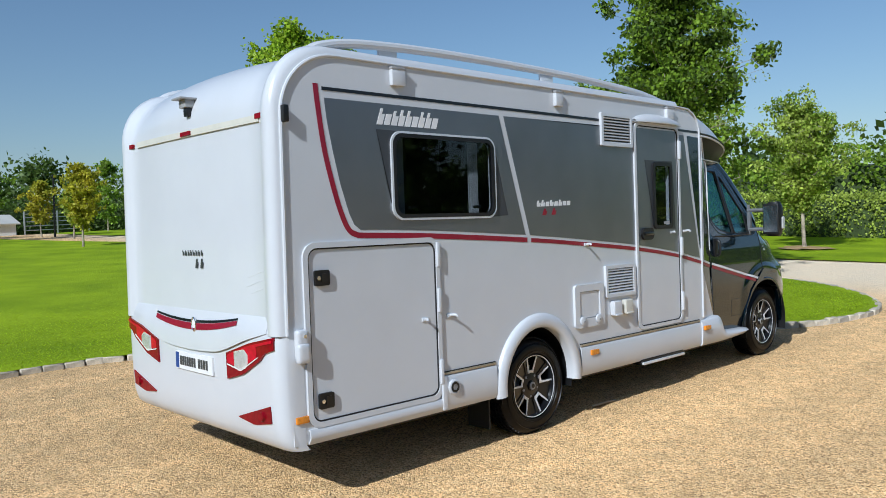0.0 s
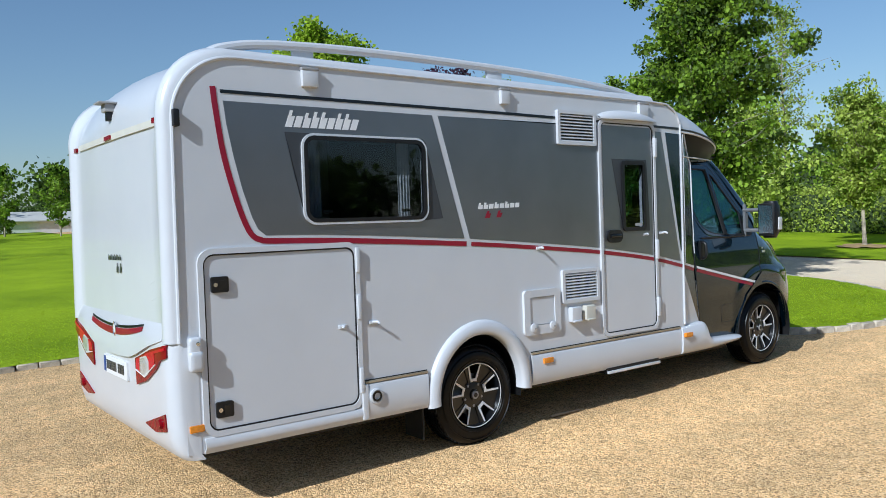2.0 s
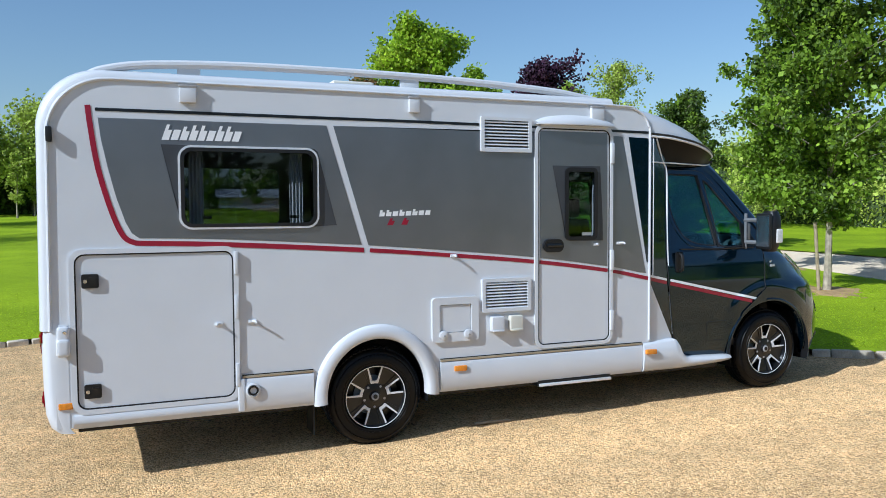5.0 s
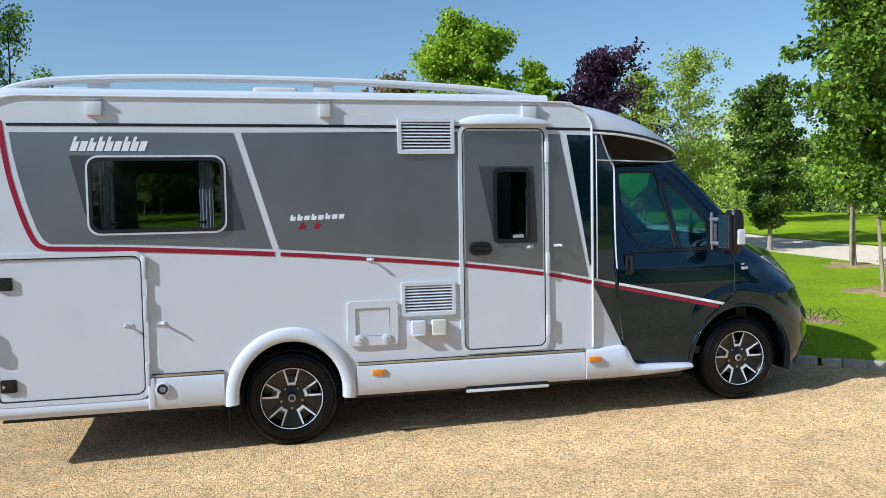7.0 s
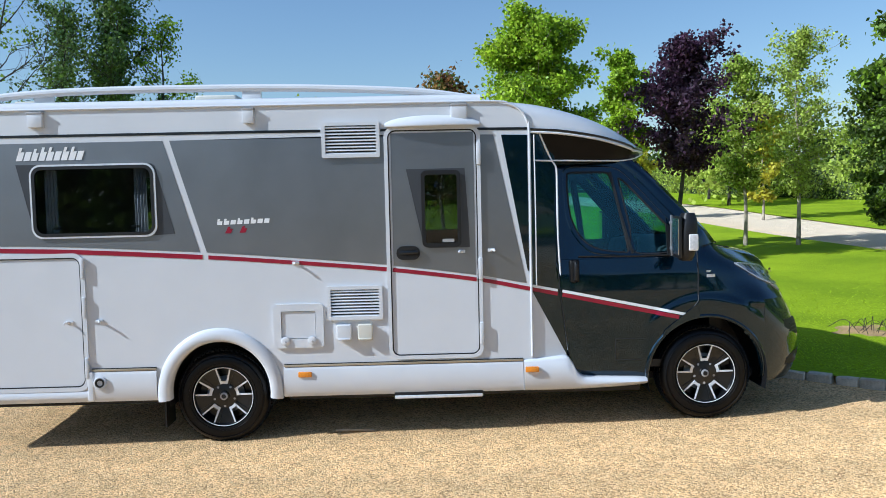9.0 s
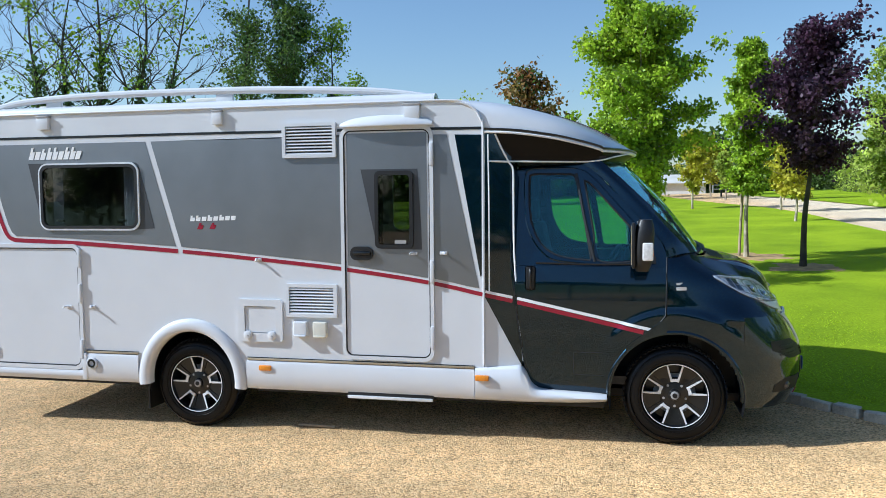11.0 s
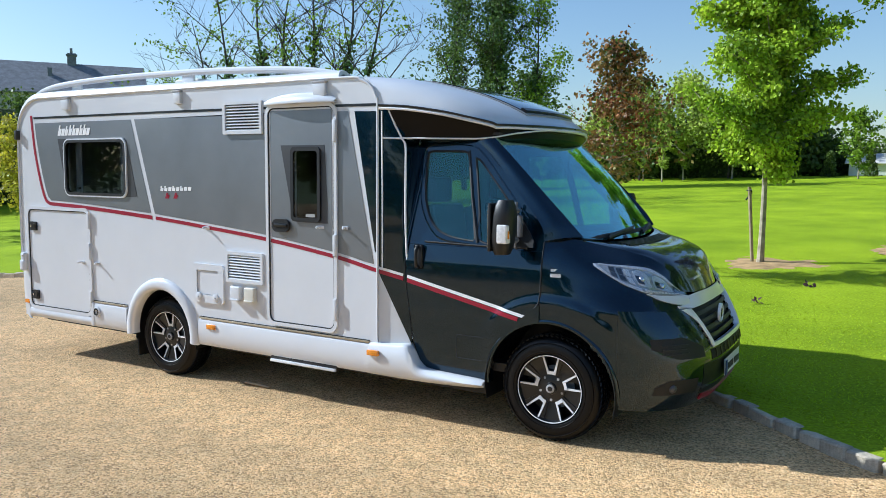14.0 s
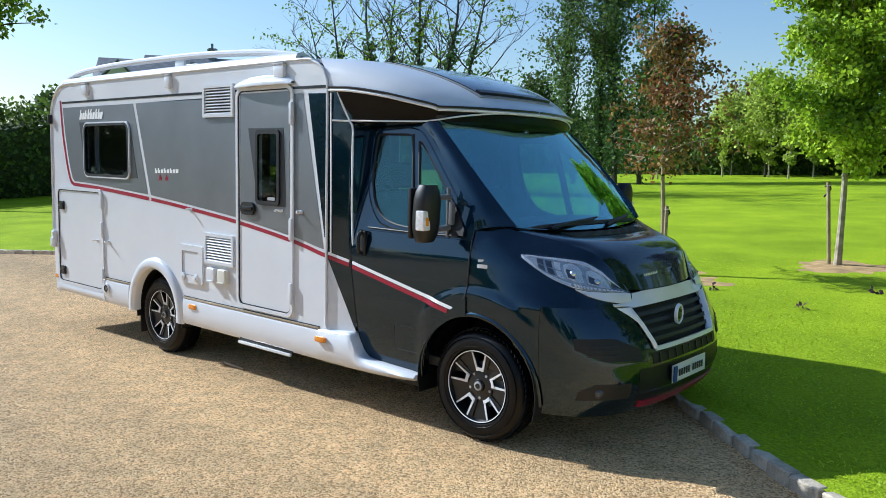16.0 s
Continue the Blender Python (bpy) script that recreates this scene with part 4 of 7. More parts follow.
# roof fittings
for x, y, s, h in ((-0.05, 0.55, 0.2, 0.057), (-1.5, 0.48, 0.16, 0.03), (0.75, 1.5, 0.25, 0.05)):
    dome = part("roof_light", box(bmesh.new(), x - s, x + s, y - s, y + s, 2.64, 2.68, 0.02), GELCOAT, van, "white roof light dome")
    part("dome", box(bmesh.new(), x - s * 0.85, x + s * 0.85, y - s * 0.85, y + s * 0.85, 2.68, 2.685 + h, min(0.03, h * 0.5), 3), CREAM, dome)
solar = part("solar_panel", box(bmesh.new(), -1.35, -0.35, 0.95, 1.6, 2.665, 2.70, 0.006), ALLOY, van, "dark solar panel on the roof")
part("cells", box(bmesh.new(), -1.33, -0.37, 0.97, 1.58, 2.698, 2.704), SOLAR, solar)
b = bmesh.new()
box(b, 1.0, 1.9, 0.75, 1.4, 2.655, 2.695, 0.015)
part("roof_hatch", b, SOLAR, van, "dark panoramic roof window")

# floor and inside
for x0, x1, y0 in ((-2.04, -0.46, 0.04), (-0.46, 0.46, 0.55), (0.46, 2.6, 0.04)):
    part("floor_pan", box(bmesh.new(), x0, x1, y0, W - y0, 0.50, 0.60), PLASTIC, van, "black underside")
for x0, x1 in ((-2.02, -0.5), (0.5, 3.3)):
    part("underbody", box(bmesh.new(), x0, x1, 0.16, W - 0.16, 0.30, 0.50), PLASTIC, van)
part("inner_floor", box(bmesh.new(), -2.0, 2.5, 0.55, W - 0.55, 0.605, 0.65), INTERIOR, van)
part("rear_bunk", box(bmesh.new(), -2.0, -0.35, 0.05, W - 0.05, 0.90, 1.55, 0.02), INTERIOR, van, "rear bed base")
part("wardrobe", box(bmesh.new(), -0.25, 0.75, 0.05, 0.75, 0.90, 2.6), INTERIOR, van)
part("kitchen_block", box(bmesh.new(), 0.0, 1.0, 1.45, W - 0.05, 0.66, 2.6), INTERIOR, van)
# Unseen plates, tank and axles, added to deepen the shade under the van.
part("underfloor", box(bmesh.new(), -2.05, 2.45, 0.36, W - 0.36, 0.40, 0.44), SEAL, van, "dark underfloor plate, added to block light below the van")
part("underfloor", box(bmesh.new(), 2.4, 4.3, 0.30, W - 0.30, 0.36, 0.42), SEAL, van)
part("fresh_water_tank", box(bmesh.new(), 0.75, 1.3, 0.55, W - 0.4, 0.24, 0.41, 0.03), SEAL, van)
for x in (0.0, 3.8):
    part("axle", tube(bmesh.new(), [(x, 0.40, 0.33), (x, W - 0.40, 0.33)], 0.045, 10), SEAL, van)
part("mud_flap", box(bmesh.new(), -0.47, -0.455, 0.09, 0.30, 0.12, 0.42), SEAL, van, "black rubber mud flap")
part("mud_flap", box(bmesh.new(), -0.47, -0.455, W - 0.30, W - 0.09, 0.12, 0.42), SEAL, van)


# wheels
def wheel(x, z, flip):
    y = W - 0.065 if flip else 0.065
    s = -1 if flip else 1

    def put(name, bm, mat, parent, label="", angle=32):
        if flip:
            bmesh.ops.scale(bm, vec=(1, -1, 1), verts=bm.verts[:])
            bmesh.ops.reverse_faces(bm, faces=bm.faces[:])
        return part(name, bm, mat, parent, label, angle, loc=(x, y, z))

    b = bmesh.new()
    lathe(b, [(0.232, 0.03), (0.236, 0.004), (0.246, -0.012), (0.275, -0.018), (0.305, -0.014), (0.33, -0.004), (0.347, 0.012), (0.357, 0.03), (0.362, 0.05), (0.363, 0.11), (0.362, 0.17), (0.355, 0.195), (0.33, 0.215), (0.25, 0.215), (0.23, 0.2)], 72)
    tyre = put("tyre", b, RUBBER, van, "black road tyre with worn tread", 30)
    b = bmesh.new()
    for k in range(60):
        for j, (yy, w) in enumerate(((0.037, 0.020), (0.072, 0.022), (0.11, 0.022), (0.148, 0.022), (0.18, 0.02))):
            a = 2 * math.pi * (k + 0.5 * (j % 2)) / 60
            rr = 0.358 if j in (0, 4) else 0.364
            m = Matrix.Rotation(a, 4, "Y") @ Matrix.Translation((rr, yy, 0)) @ Euler((0.35 * (1 if j % 2 else -1), 0, 0)).to_matrix().to_4x4() @ Matrix.Diagonal((0.012, w, 0.026, 1))
            bmesh.ops.create_cube(b, size=1, matrix=m)
    put("tread", b, RUBBER, tyre)
    for rr in (0.262, 0.318):
        b = bmesh.new()
        lathe(b, [(rr - 0.003, -0.012), (rr, -0.0195), (rr + 0.003, -0.012)], 60)
        put("sidewall_ring", b, RUBBER, tyre)
    b = bmesh.new()
    lathe(b, [(0.234, 0.05), (0.236, 0.0), (0.234, -0.008), (0.226, -0.006), (0.222, 0.012), (0.215, 0.07), (0.205, 0.10), (0.02, 0.10)], 60)
    rim = put("rim", b, BLACKFILM, van, "black alloy wheel with machined spokes", 30)
    b = bmesh.new()
    lathe(b, [(0.234, -0.004), (0.233, -0.0095), (0.2275, -0.0085), (0.227, -0.002)], 60)
    put("rim_edge", b, ALLOY, rim)
    for k in range(5):
        a0 = 2 * math.pi * k / 5 + math.pi / 2

        def at(r, off, d):
            return (r * math.cos(a0 + off), d, r * math.sin(a0 + off))
        b = bmesh.new()
        # broad black spoke between two openings, hollow down its middle
        half = 0.2 * math.pi
        for lo, hi, d0, d1 in ((0.235, 0.42, 0.016, 0.012), (0.42, half * 2 - 0.42, 0.024, 0.022), (half * 2 - 0.42, half * 2 - 0.235, 0.016, 0.012)):
            outline = [(0.085, lo), (0.225, lo), (0.225, hi), (0.085, hi)]
            f = [b.verts.new(at(r, o, d0 + 0.03 * (0.225 - r) / 0.2)) for r, o in outline]
            g = [b.verts.new(at(r, o, 0.06)) for r, o in outline]
            b.faces.new(f)
            for i in range(4):
                b.faces.new((f[i], f[(i + 1) % 4], g[(i + 1) % 4], g[i]))
        put("spoke", b, BLACKFILM, rim)
        b = bmesh.new()
        for sg in (-1, 1):
            for quad in ([(0.098, 0.0), (0.098, 0.30), (0.122, 0.215), (0.118, 0.0)], [(0.098, 0.30), (0.225, 0.275), (0.225, 0.225), (0.122, 0.165)]):
                q = [at(r, sg * o, 0.0085 + 0.03 * (0.225 - r) / 0.2) for r, o in quad]
                b.faces.new([b.verts.new(p) for p in q])
        thicken(b, 0.004)
        put("machined_face", b, ALLOY, rim)
        b = bmesh.new()
        bmesh.ops.create_cone(b, cap_ends=True, segments=6, radius1=0.011, radius2=0.010, depth=0.03, matrix=Matrix.Translation(at(0.082, 0.63, 0.045)) @ Euler((radians(90), 0, 0)).to_matrix().to_4x4())
        put("wheel_bolt", b, GREYPLASTIC, rim)
    b = bmesh.new()
    lathe(b, [(0.10, 0.06), (0.098, 0.036), (0.06, 0.028), (0.042, 0.026), (0.038, 0.014), (0.02, 0.010), (0.0, 0.010)], 30)
    hub = put("hub", b, BLACKFILM, rim)
    b = bmesh.new()
    lathe(b, [(0.03, 0.012), (0.03, 0.008), (0.026, 0.006), (0.0, 0.006)], 24)
    put("hub_cap", b, GREYPLASTIC, rim, "round hub cap")
    b = bmesh.new()
    lathe(b, [(0.017, 0.007), (0.017, 0.004), (0.0, 0.004)], 20)
    put("hub_emblem", b, PLASTIC, rim)
    b = bmesh.new()
    lathe(b, [(0.15, 0.08), (0.15, 0.085), (0.03, 0.085)], 36)
    put("brake_disc", b, GREYPLASTIC, rim)


for x, z in ((0.0, 0.36), (3.8, 0.44)):
    wheel(x, z, False)
    wheel(x, z, True)


# ---- the cab ----
SIDE_Z = [0.36, 0.42, 0.5, 0.65, 0.9, 1.1, 1.25, 1.38, 1.45, 2.12]
SIDE_Y = [0.085, 0.07, 0.058, 0.045, 0.033, 0.028, 0.035, 0.062, 0.082, 0.215]


def cab_y(x, z):
    """Flank of the cab behind the front wheel."""
    return float(np.interp(z, SIDE_Z, SIDE_Y))


NOSE_Z = [0.30, 0.36, 0.42, 0.5, 0.6, 0.7, 0.8, 0.9, 0.96, 1.02]
NOSE_L = [0.63, 0.69, 0.73, 0.762, 0.775, 0.765, 0.735, 0.685, 0.648, 0.605]


def nose_l(z):
    return float(np.interp(z, NOSE_Z, NOSE_L))


def nose_x(y, z):
    """Front face of the nose."""
    d = min(0.9999, abs(y - C) / (C - cab_y(0, z)))
    return 4.0 + nose_l(z) * (1 - d ** 3) ** (1 / 3)


def flank_y(x, z):
    """Side face, rounding into the nose."""
    y = cab_y(x, z)
    if x > 4.0:
        d = (max(0.0, 1 - ((x - 4.0) / nose_l(z)) ** 3)) ** (1 / 3)
        y = C - (C - y) * d
    return y


def flank_patch(cols, lo, hi, off=0.0, nz=8, thick=0.02):
    bm = bmesh.new()
    rows = []
    for x in cols:
        a, b = lo(x), hi(x)
        rows.append([(x, flank_y(x, a + (b - a) * k / nz) - off, a + (b - a) * k / nz) for k in range(nz + 1)])
    grid(bm, rows)
    return thicken(bm, thick)


def nose_patch(cols, lo, hi, off=0.0, nz=4, thick=0.012):
    bm = bmesh.new()
    rows = []
    for y in cols:
        a, b = lo(y), hi(y)
        rows.append([(nose_x(y, a + (b - a) * k / nz) + off, y, a + (b - a) * k / nz) for k in range(nz + 1)])
    grid(bm, rows)
    return thicken(bm, thick)


def flare(x, z):
    """How far the pressing round the front wheel stands out."""
    r = math.hypot(x - 3.8, z - 0.44)
    f = max(0.0, min(1.0, (0.655 - r) / 0.06))
    fade = max(0.0, min(1.0, (4.32 - x) / 0.22)) * max(0.0, min(1.0, (x - 3.28) / 0.12))
    return 0.016 * f * f * (3 - 2 * f) * fade


def arch(x, r=0.462):
    return 0.44 + math.sqrt(max(0.0, r * r - (x - 3.8) ** 2))


# front fairing between living part and cab door
van_pair("fairing", lambda: sheet([[(2.425, 1.14), (2.425, 2.36), (2.62, 2.35), (2.62, 1.3), (2.70, 0.66), (2.695, 0.63)]], 0, 0.03, place=lambda x, z: 0.004 + 0.14 * max(0, x - 2.43) + 0.12 * max(0.0, (z - 1.5) / 0.65) * max(0, x - 2.43)), PAINT, "black fairing behind the cab door")
def fairing_return():
    zs = span(1.16, 2.13, 12)
    rows = [[(2.615, 0.004 + 0.14 * 0.185 + 0.12 * max(0.0, (z - 1.5) / 0.65) * 0.185, z) for z in zs], [(2.645, cab_y(0, z) + 0.002, z) for z in zs]]
    return thicken(grid(bmesh.new(), rows), 0.004)


van_pair("fairing_return", fairing_return, PAINT)
van_pair("fairing_foot", lambda: sheet([[(2.425, 0.59), (2.425, 1.14), (2.693, 0.63), (2.693, 0.59)]], 0, 0.03, place=lambda x, z: 0.003 + 0.14 * max(0, x - 2.43)), GELCOAT, "white fairing foot")
part("fairing_line", tube(bmesh.new(), catmull([(2.455, -0.003, 2.34), (2.46, 0.0, 1.8), (2.46, 0.002, 1.18)], 16), 0.006, 6), WHITEFILM, van)
part("fairing_line", tube(bmesh.new(), [(2.45, 0.002, 2.145), (2.60, 0.04, 2.14)], 0.007, 6), WHITEFILM, van)
part("fairing_line", tube(bmesh.new(), catmull([(2.505, 0.018, 2.345), (2.55, 0.032, 2.24), (2.60, 0.05, 2.14), (2.632, 0.05, 2.08), (2.636, 0.046, 1.9), (2.64, 0.042, 1.5), (2.666, 0.044, 1.1), (2.708, 0.05, 0.66)], 40), 0.008, 6), WHITEFILM, van)
part("stripe_on_fairing", ribbon(bmesh.new(), [(2.43, 1.152), (2.63, 1.108)], 0.03, 0, place=lambda x, z: 0.001 + 0.14 * max(0, x - 2.43)), RED, van)
part("white_edge", ribbon(bmesh.new(), [(2.43, 1.178), (2.63, 1.135)], 0.02, 0, place=lambda x, z: 0.001 + 0.14 * max(0, x - 2.43)), WHITEFILM, van)


def step_skirt():
    bm = bmesh.new()
    top = line((2.355, 0.605), (2.6, 0.622), (2.695, 0.63), (2.735, 0.575), (2.77, 0.495), (2.82, 0.462), (2.9, 0.452), (3.25, 0.440), (3.32, 0.433))
    rows = []
    for x in span(2.352, 3.32, 34):
        t = top(x)
        out = -0.038 + 0.02 * max(0.0, (x - 3.2) / 0.12) ** 2
        low = 0.362 + 0.028 * max(0.0, (x - 2.6) / 0.72) ** 2
        rows.append([(x, y, z) for y, z in ((0.09, t - 0.01), (0.05, t), (out + 0.025, t - 0.004), (out + 0.006, t - 0.022), (out, (t + low) / 2), (out + 0.006, low + 0.022), (out + 0.03, low), (0.10, low - 0.004))])
    grid(bm, rows)
    bm.faces.new([bm.verts.new(p) for p in rows[0]])
    bm.faces.new([bm.verts.new(p) for p in rows[-1]])
    return bm


van_pair("cab_step", step_skirt, GELCOAT, "white moulded step skirt below the cab door", 50)

# cab doors
front_edge = line((0.46, 3.335), (0.6, 3.365), (0.75, 3.435), (0.88, 3.56), (0.97, 3.68), (1.03, 3.725), (1.38, 3.73))
rear_edge = line((0.46, 2.79), (0.52, 2.755), (0.65, 2.715), (1.1, 2.655), (1.38, 2.635))


def cab_door_skin():
    bm = bmesh.new()
    rows = []
    for z in span(0.435, 1.37, 48):
        a, b = rear_edge(z), front_edge(z)
        rows.append([(x, cab_y(x, z) - flare(x, z), z) for x in span(a, b, 36)])
    grid(bm, rows)
    return thicken(bm, 0.02)


GLASS_A = smooth2([(2.742, 1.80), (2.738, 2.0), (2.762, 2.048), (2.90, 2.050), (3.05, 2.046), (3.082, 2.02)], 24) + [(3.12, 1.88), (3.202, 1.43)] + smooth2([(3.19, 1.412), (3.06, 1.425), (2.95, 1.45), (2.865, 1.50), (2.80, 1.585), (2.756, 1.70)], 20)
GLASS_B = [(3.145, 2.0), (3.20, 1.965), (3.36, 1.79), (3.60, 1.52), (3.625, 1.47), (3.60, 1.42), (3.255, 1.412), (3.215, 1.62)]


def cab_frame():
    outer = [(2.635, 1.372), (2.632, 1.8), (2.64, 2.08), (2.68, 2.13), (3.10, 2.135), (3.20, 2.085), (3.42, 1.86), (3.70, 1.55), (3.735, 1.45), (3.73, 1.372)]
    return sheet([outer, GLASS_A, GLASS_B], 0, 0.025, place=cab_y)


for flip in (False, True):
    def side(bm, flip=flip):
        return mirror(bm, W) if flip else bm
    d = part("cab_door", side(cab_door_skin()), PAINT, van, "black cab door with window and red stripe", 40)
    part("window_surround", side(cab_frame()), PAINT, d)
    part("pane", side(sheet([GLASS_A], 0, 0.004, place=lambda x, z: cab_y(x, z) + 0.008)), CABGLASS, d).visible_shadow = False
    part("quarter_pane", side(sheet([GLASS_B], 0, 0.004, place=lambda x, z: cab_y(x, z) + 0.008)), CABGLASS, d).visible_shadow = False
    part("window_divider", side(tube(bmesh.new(), [(3.085, cab_y(0, 2.05) + 0.004, 2.05), (3.15, cab_y(0, 1.7) + 0.002, 1.72), (3.228, cab_y(0, 1.4) + 0.002, 1.405)], 0.012, 6)), PLASTIC, d)
    for pane in (GLASS_A, smooth2(GLASS_B + GLASS_B[:1], 50)):
        part("window_seal", side(tube(bmesh.new(), [(x, cab_y(x, z) + 0.006, z) for x, z in pane + pane[:1]], 0.009, 6)), SEAL, d)
    rim = smooth2([(2.712, 1.80), (2.705, 2.0), (2.74, 2.085), (2.90, 2.092), (3.09, 2.086), (3.20, 2.03), (3.40, 1.81), (3.60, 1.585)], 50)
    part("frame_crease", side(tube(bmesh.new(), [(x, cab_y(x, z) + 0.0035, z) for x, z in rim], 0.007, 6)), PAINT, d)
    part("window_reveal", side(tube(bmesh.new(), [(x, cab_y(x, z) + 0.004, z) for x, z in smooth2([(2.712, 1.80), (2.722, 1.69), (2.77, 1.57), (2.85, 1.465), (2.95, 1.41), (3.20, 1.385)], 30)], 0.008, 6)), PAINT, d)
    part("weather_strip", side(tube(bmesh.new(), [(2.80, 0.055, 1.392), (3.25, 0.055, 1.386), (3.62, 0.055, 1.392)], 0.007, 6)), PLASTIC, d)
    gap = [(rear_edge(z) - 0.004, cab_y(0, z) + 0.0, z) for z in span(0.47, 1.38, 24)] + [(2.63, cab_y(0, z), z) for z in span(1.5, 2.08, 6)]
    part("door_gap", side(tube(bmesh.new(), gap, 0.004, 5)), SEAL, d)
    gap = [(front_edge(z) + 0.004, cab_y(0, z) - flare(front_edge(z), z), z) for z in span(0.47, 1.38, 60)]
    part("door_gap", side(tube(bmesh.new(), gap, 0.004, 5)), SEAL, d)
    h = part("door_handle", side(box(bmesh.new(), 2.725, 2.80, 0.022, 0.045, 1.19, 1.37, 0.02, 3)), PLASTIC, d, "black vertical door handle")
    part("handle_grip", side(tube(bmesh.new(), catmull([(2.765, 0.03, 1.355), (2.765, -0.005, 1.34), (2.765, -0.012, 1.28), (2.765, -0.005, 1.22), (2.765, 0.03, 1.205)], 16), 0.013, 8)), PLASTIC, h)
    part("sill_strip", side(flank_patch(span(2.78, 3.33, 8), lambda x: 0.41, lambda x: 0.434, 0.0, 2, 0.02)), PLASTIC, d)
    part("door_pocket_line", side(tube(bmesh.new(), [(x, cab_y(0, z) - 0.0005, z) for x, z in rounded(3.08, 3.30, 0.57, 0.74, 0.015)], 0.0025, 4)), SEAL, d)
    if not flip:
        part("red_stripe", ribbon(bmesh.new(), [(x, 1.152 - 0.218 * (x - 2.43)) for x in span(2.665, 3.575, 40)], 0.03, 0, place=lambda x, z: cab_y(x, z) - flare(x, z) - 0.003), RED, d)
        part("white_stripe", ribbon(bmesh.new(), [(x, 1.18 - 0.214 * (x - 2.43)) for x in span(2.665, 3.625, 40)], 0.022, 0, place=lambda x, z: cab_y(x, z) - flare(x, z) - 0.003), WHITEFILM, d)

# front wings
NOSE_ROW = [(3.735, 0.03, 1.02)] + [(x, flank_y(x, 1.02), 1.02) for x in (3.9, 4.1, 4.27, 4.42)] + [(nose_x(y, 1.02), y, 1.02) for y in (0.27, 0.42, 0.6)]


def wing_rows():
    b1 = [(3.735, 0.033, 1.17), (3.9, 0.042, 1.16), (4.08, 0.072, 1.15), (4.24, 0.135, 1.135), (4.37, 0.225, 1.12), (4.44, 0.31, 1.11), (4.525, 0.45, 1.09), (4.575, 0.605, 1.065)]
    b2 = [(3.735, 0.05, 1.32), (3.88, 0.075, 1.32), (4.02, 0.115, 1.305), (4.15, 0.18, 1.28), (4.28, 0.265, 1.24), (4.38, 0.35, 1.195), (4.48, 0.47, 1.135), (4.567, 0.615, 1.072)]
    b3 = [(3.735, 0.10, 1.45), (3.86, 0.17, 1.462), (3.96, 0.25, 1.437), (4.05, 0.318, 1.413), (4.20, 0.412, 1.372), (4.35, 0.462, 1.33), (4.45, 0.515, 1.25), (4.55, 0.62, 1.088)]
    return [NOSE_ROW, b1, b2, b3]


WING = loft(wing_rows(), 40, 25)


def wing_at(u, v, off=0.0):
    """A place on the wing: u along it to the nose, v up to the bonnet."""
    i, j = min(38.999, max(0, u * 39)), min(23.999, max(0, v * 24))
    a, b = int(i), int(j)
    p00, p01, p10, p11 = WING[b][a], WING[b][a + 1], WING[b + 1][a], WING[b + 1][a + 1]
    p = p00.lerp(p01, i - a).lerp(p10.lerp(p11, i - a), j - b)
    n = (p01 - p00).cross(p10 - p00).normalized()
    if n.y > 0.2 or (n.x < 0 and n.y > -0.2):
        n = -n
    return p + n * off


def wing_patch(us, lo, hi, off, nv=6, thick=0.008):
    bm = bmesh.new()
    rows = []
    for u in us:
        a, b = lo(u), hi(u)
        rows.append([wing_at(u, a + (b - a) * k / nv, off) for k in range(nv + 1)])
    grid(bm, rows)
    return thicken(bm, thick)


FLANK_Z = [0.40, 0.50, 0.60, 0.70, 0.80, 0.88, 0.95]


def wing_skin():
    """The wing from the door to the bumper seam, cut out round the wheel."""
    lows = []
    for z in FLANK_Z:
        lows.append([(x, flank_y(x, z), z) for x in (3.735, 3.9, 4.1, 4.27, 4.42)] + [(nose_x(y, z), y, z) for y in (0.27, 0.42, 0.6)])
    full = loft(lows + wing_rows(), 79, 81)
    split = 81 * len(FLANK_Z) // (len(FLANK_Z) + 3)
    bm = bmesh.new()
    vs = {}

    def vert(i, j):
        if (i, j) not in vs:
            p = full[j][i].copy()
            p.y -= flare(p.x, p.z) * (p.z < 1.2)
            r = math.hypot(p.x - 3.8, p.z - 0.44)
            if r < 0.475:
                k = 0.462 / max(r, 0.01)
                p.x, p.z = 3.8 + (p.x - 3.8) * k, 0.44 + (p.z - 0.44) * k
            vs[i, j] = bm.verts.new(p)
        return vs[i, j]

    for j in range(80):
        for i in range(78):
            c = [full[j][i], full[j][i + 1], full[j + 1][i + 1], full[j + 1][i]]
            m = (c[0] + c[2]) / 2
            if min(math.hypot(p.x - 3.8, p.z - 0.44) for p in c) < 0.445 or (m.z < 1.015 and m.x > 4.262) or m.z < 0.42:
                continue
            q = [vert(i, j), vert(i + 1, j), vert(i + 1, j + 1), vert(i, j + 1)]
            bm.faces.new(q)
    return thicken(bm, 0.012)


def rear_lip():
    """The strip of wing between the door's slanting edge and the wheel."""
    bm = bmesh.new()
    rows = []
    for x in span(3.345, 3.735, 24):
        lo = max(0.44, arch(x))
        hi = lo + 0.022 if x < 3.46 else max(lo + 0.022, min(1.02, 0.88 + 0.8 * (x - 3.56)))
        rows.append([(x, cab_y(x, z) - flare(x, z) + 0.001, z) for z in span(lo, hi, 6)])
    grid(bm, rows)
    return thicken(bm, 0.012)


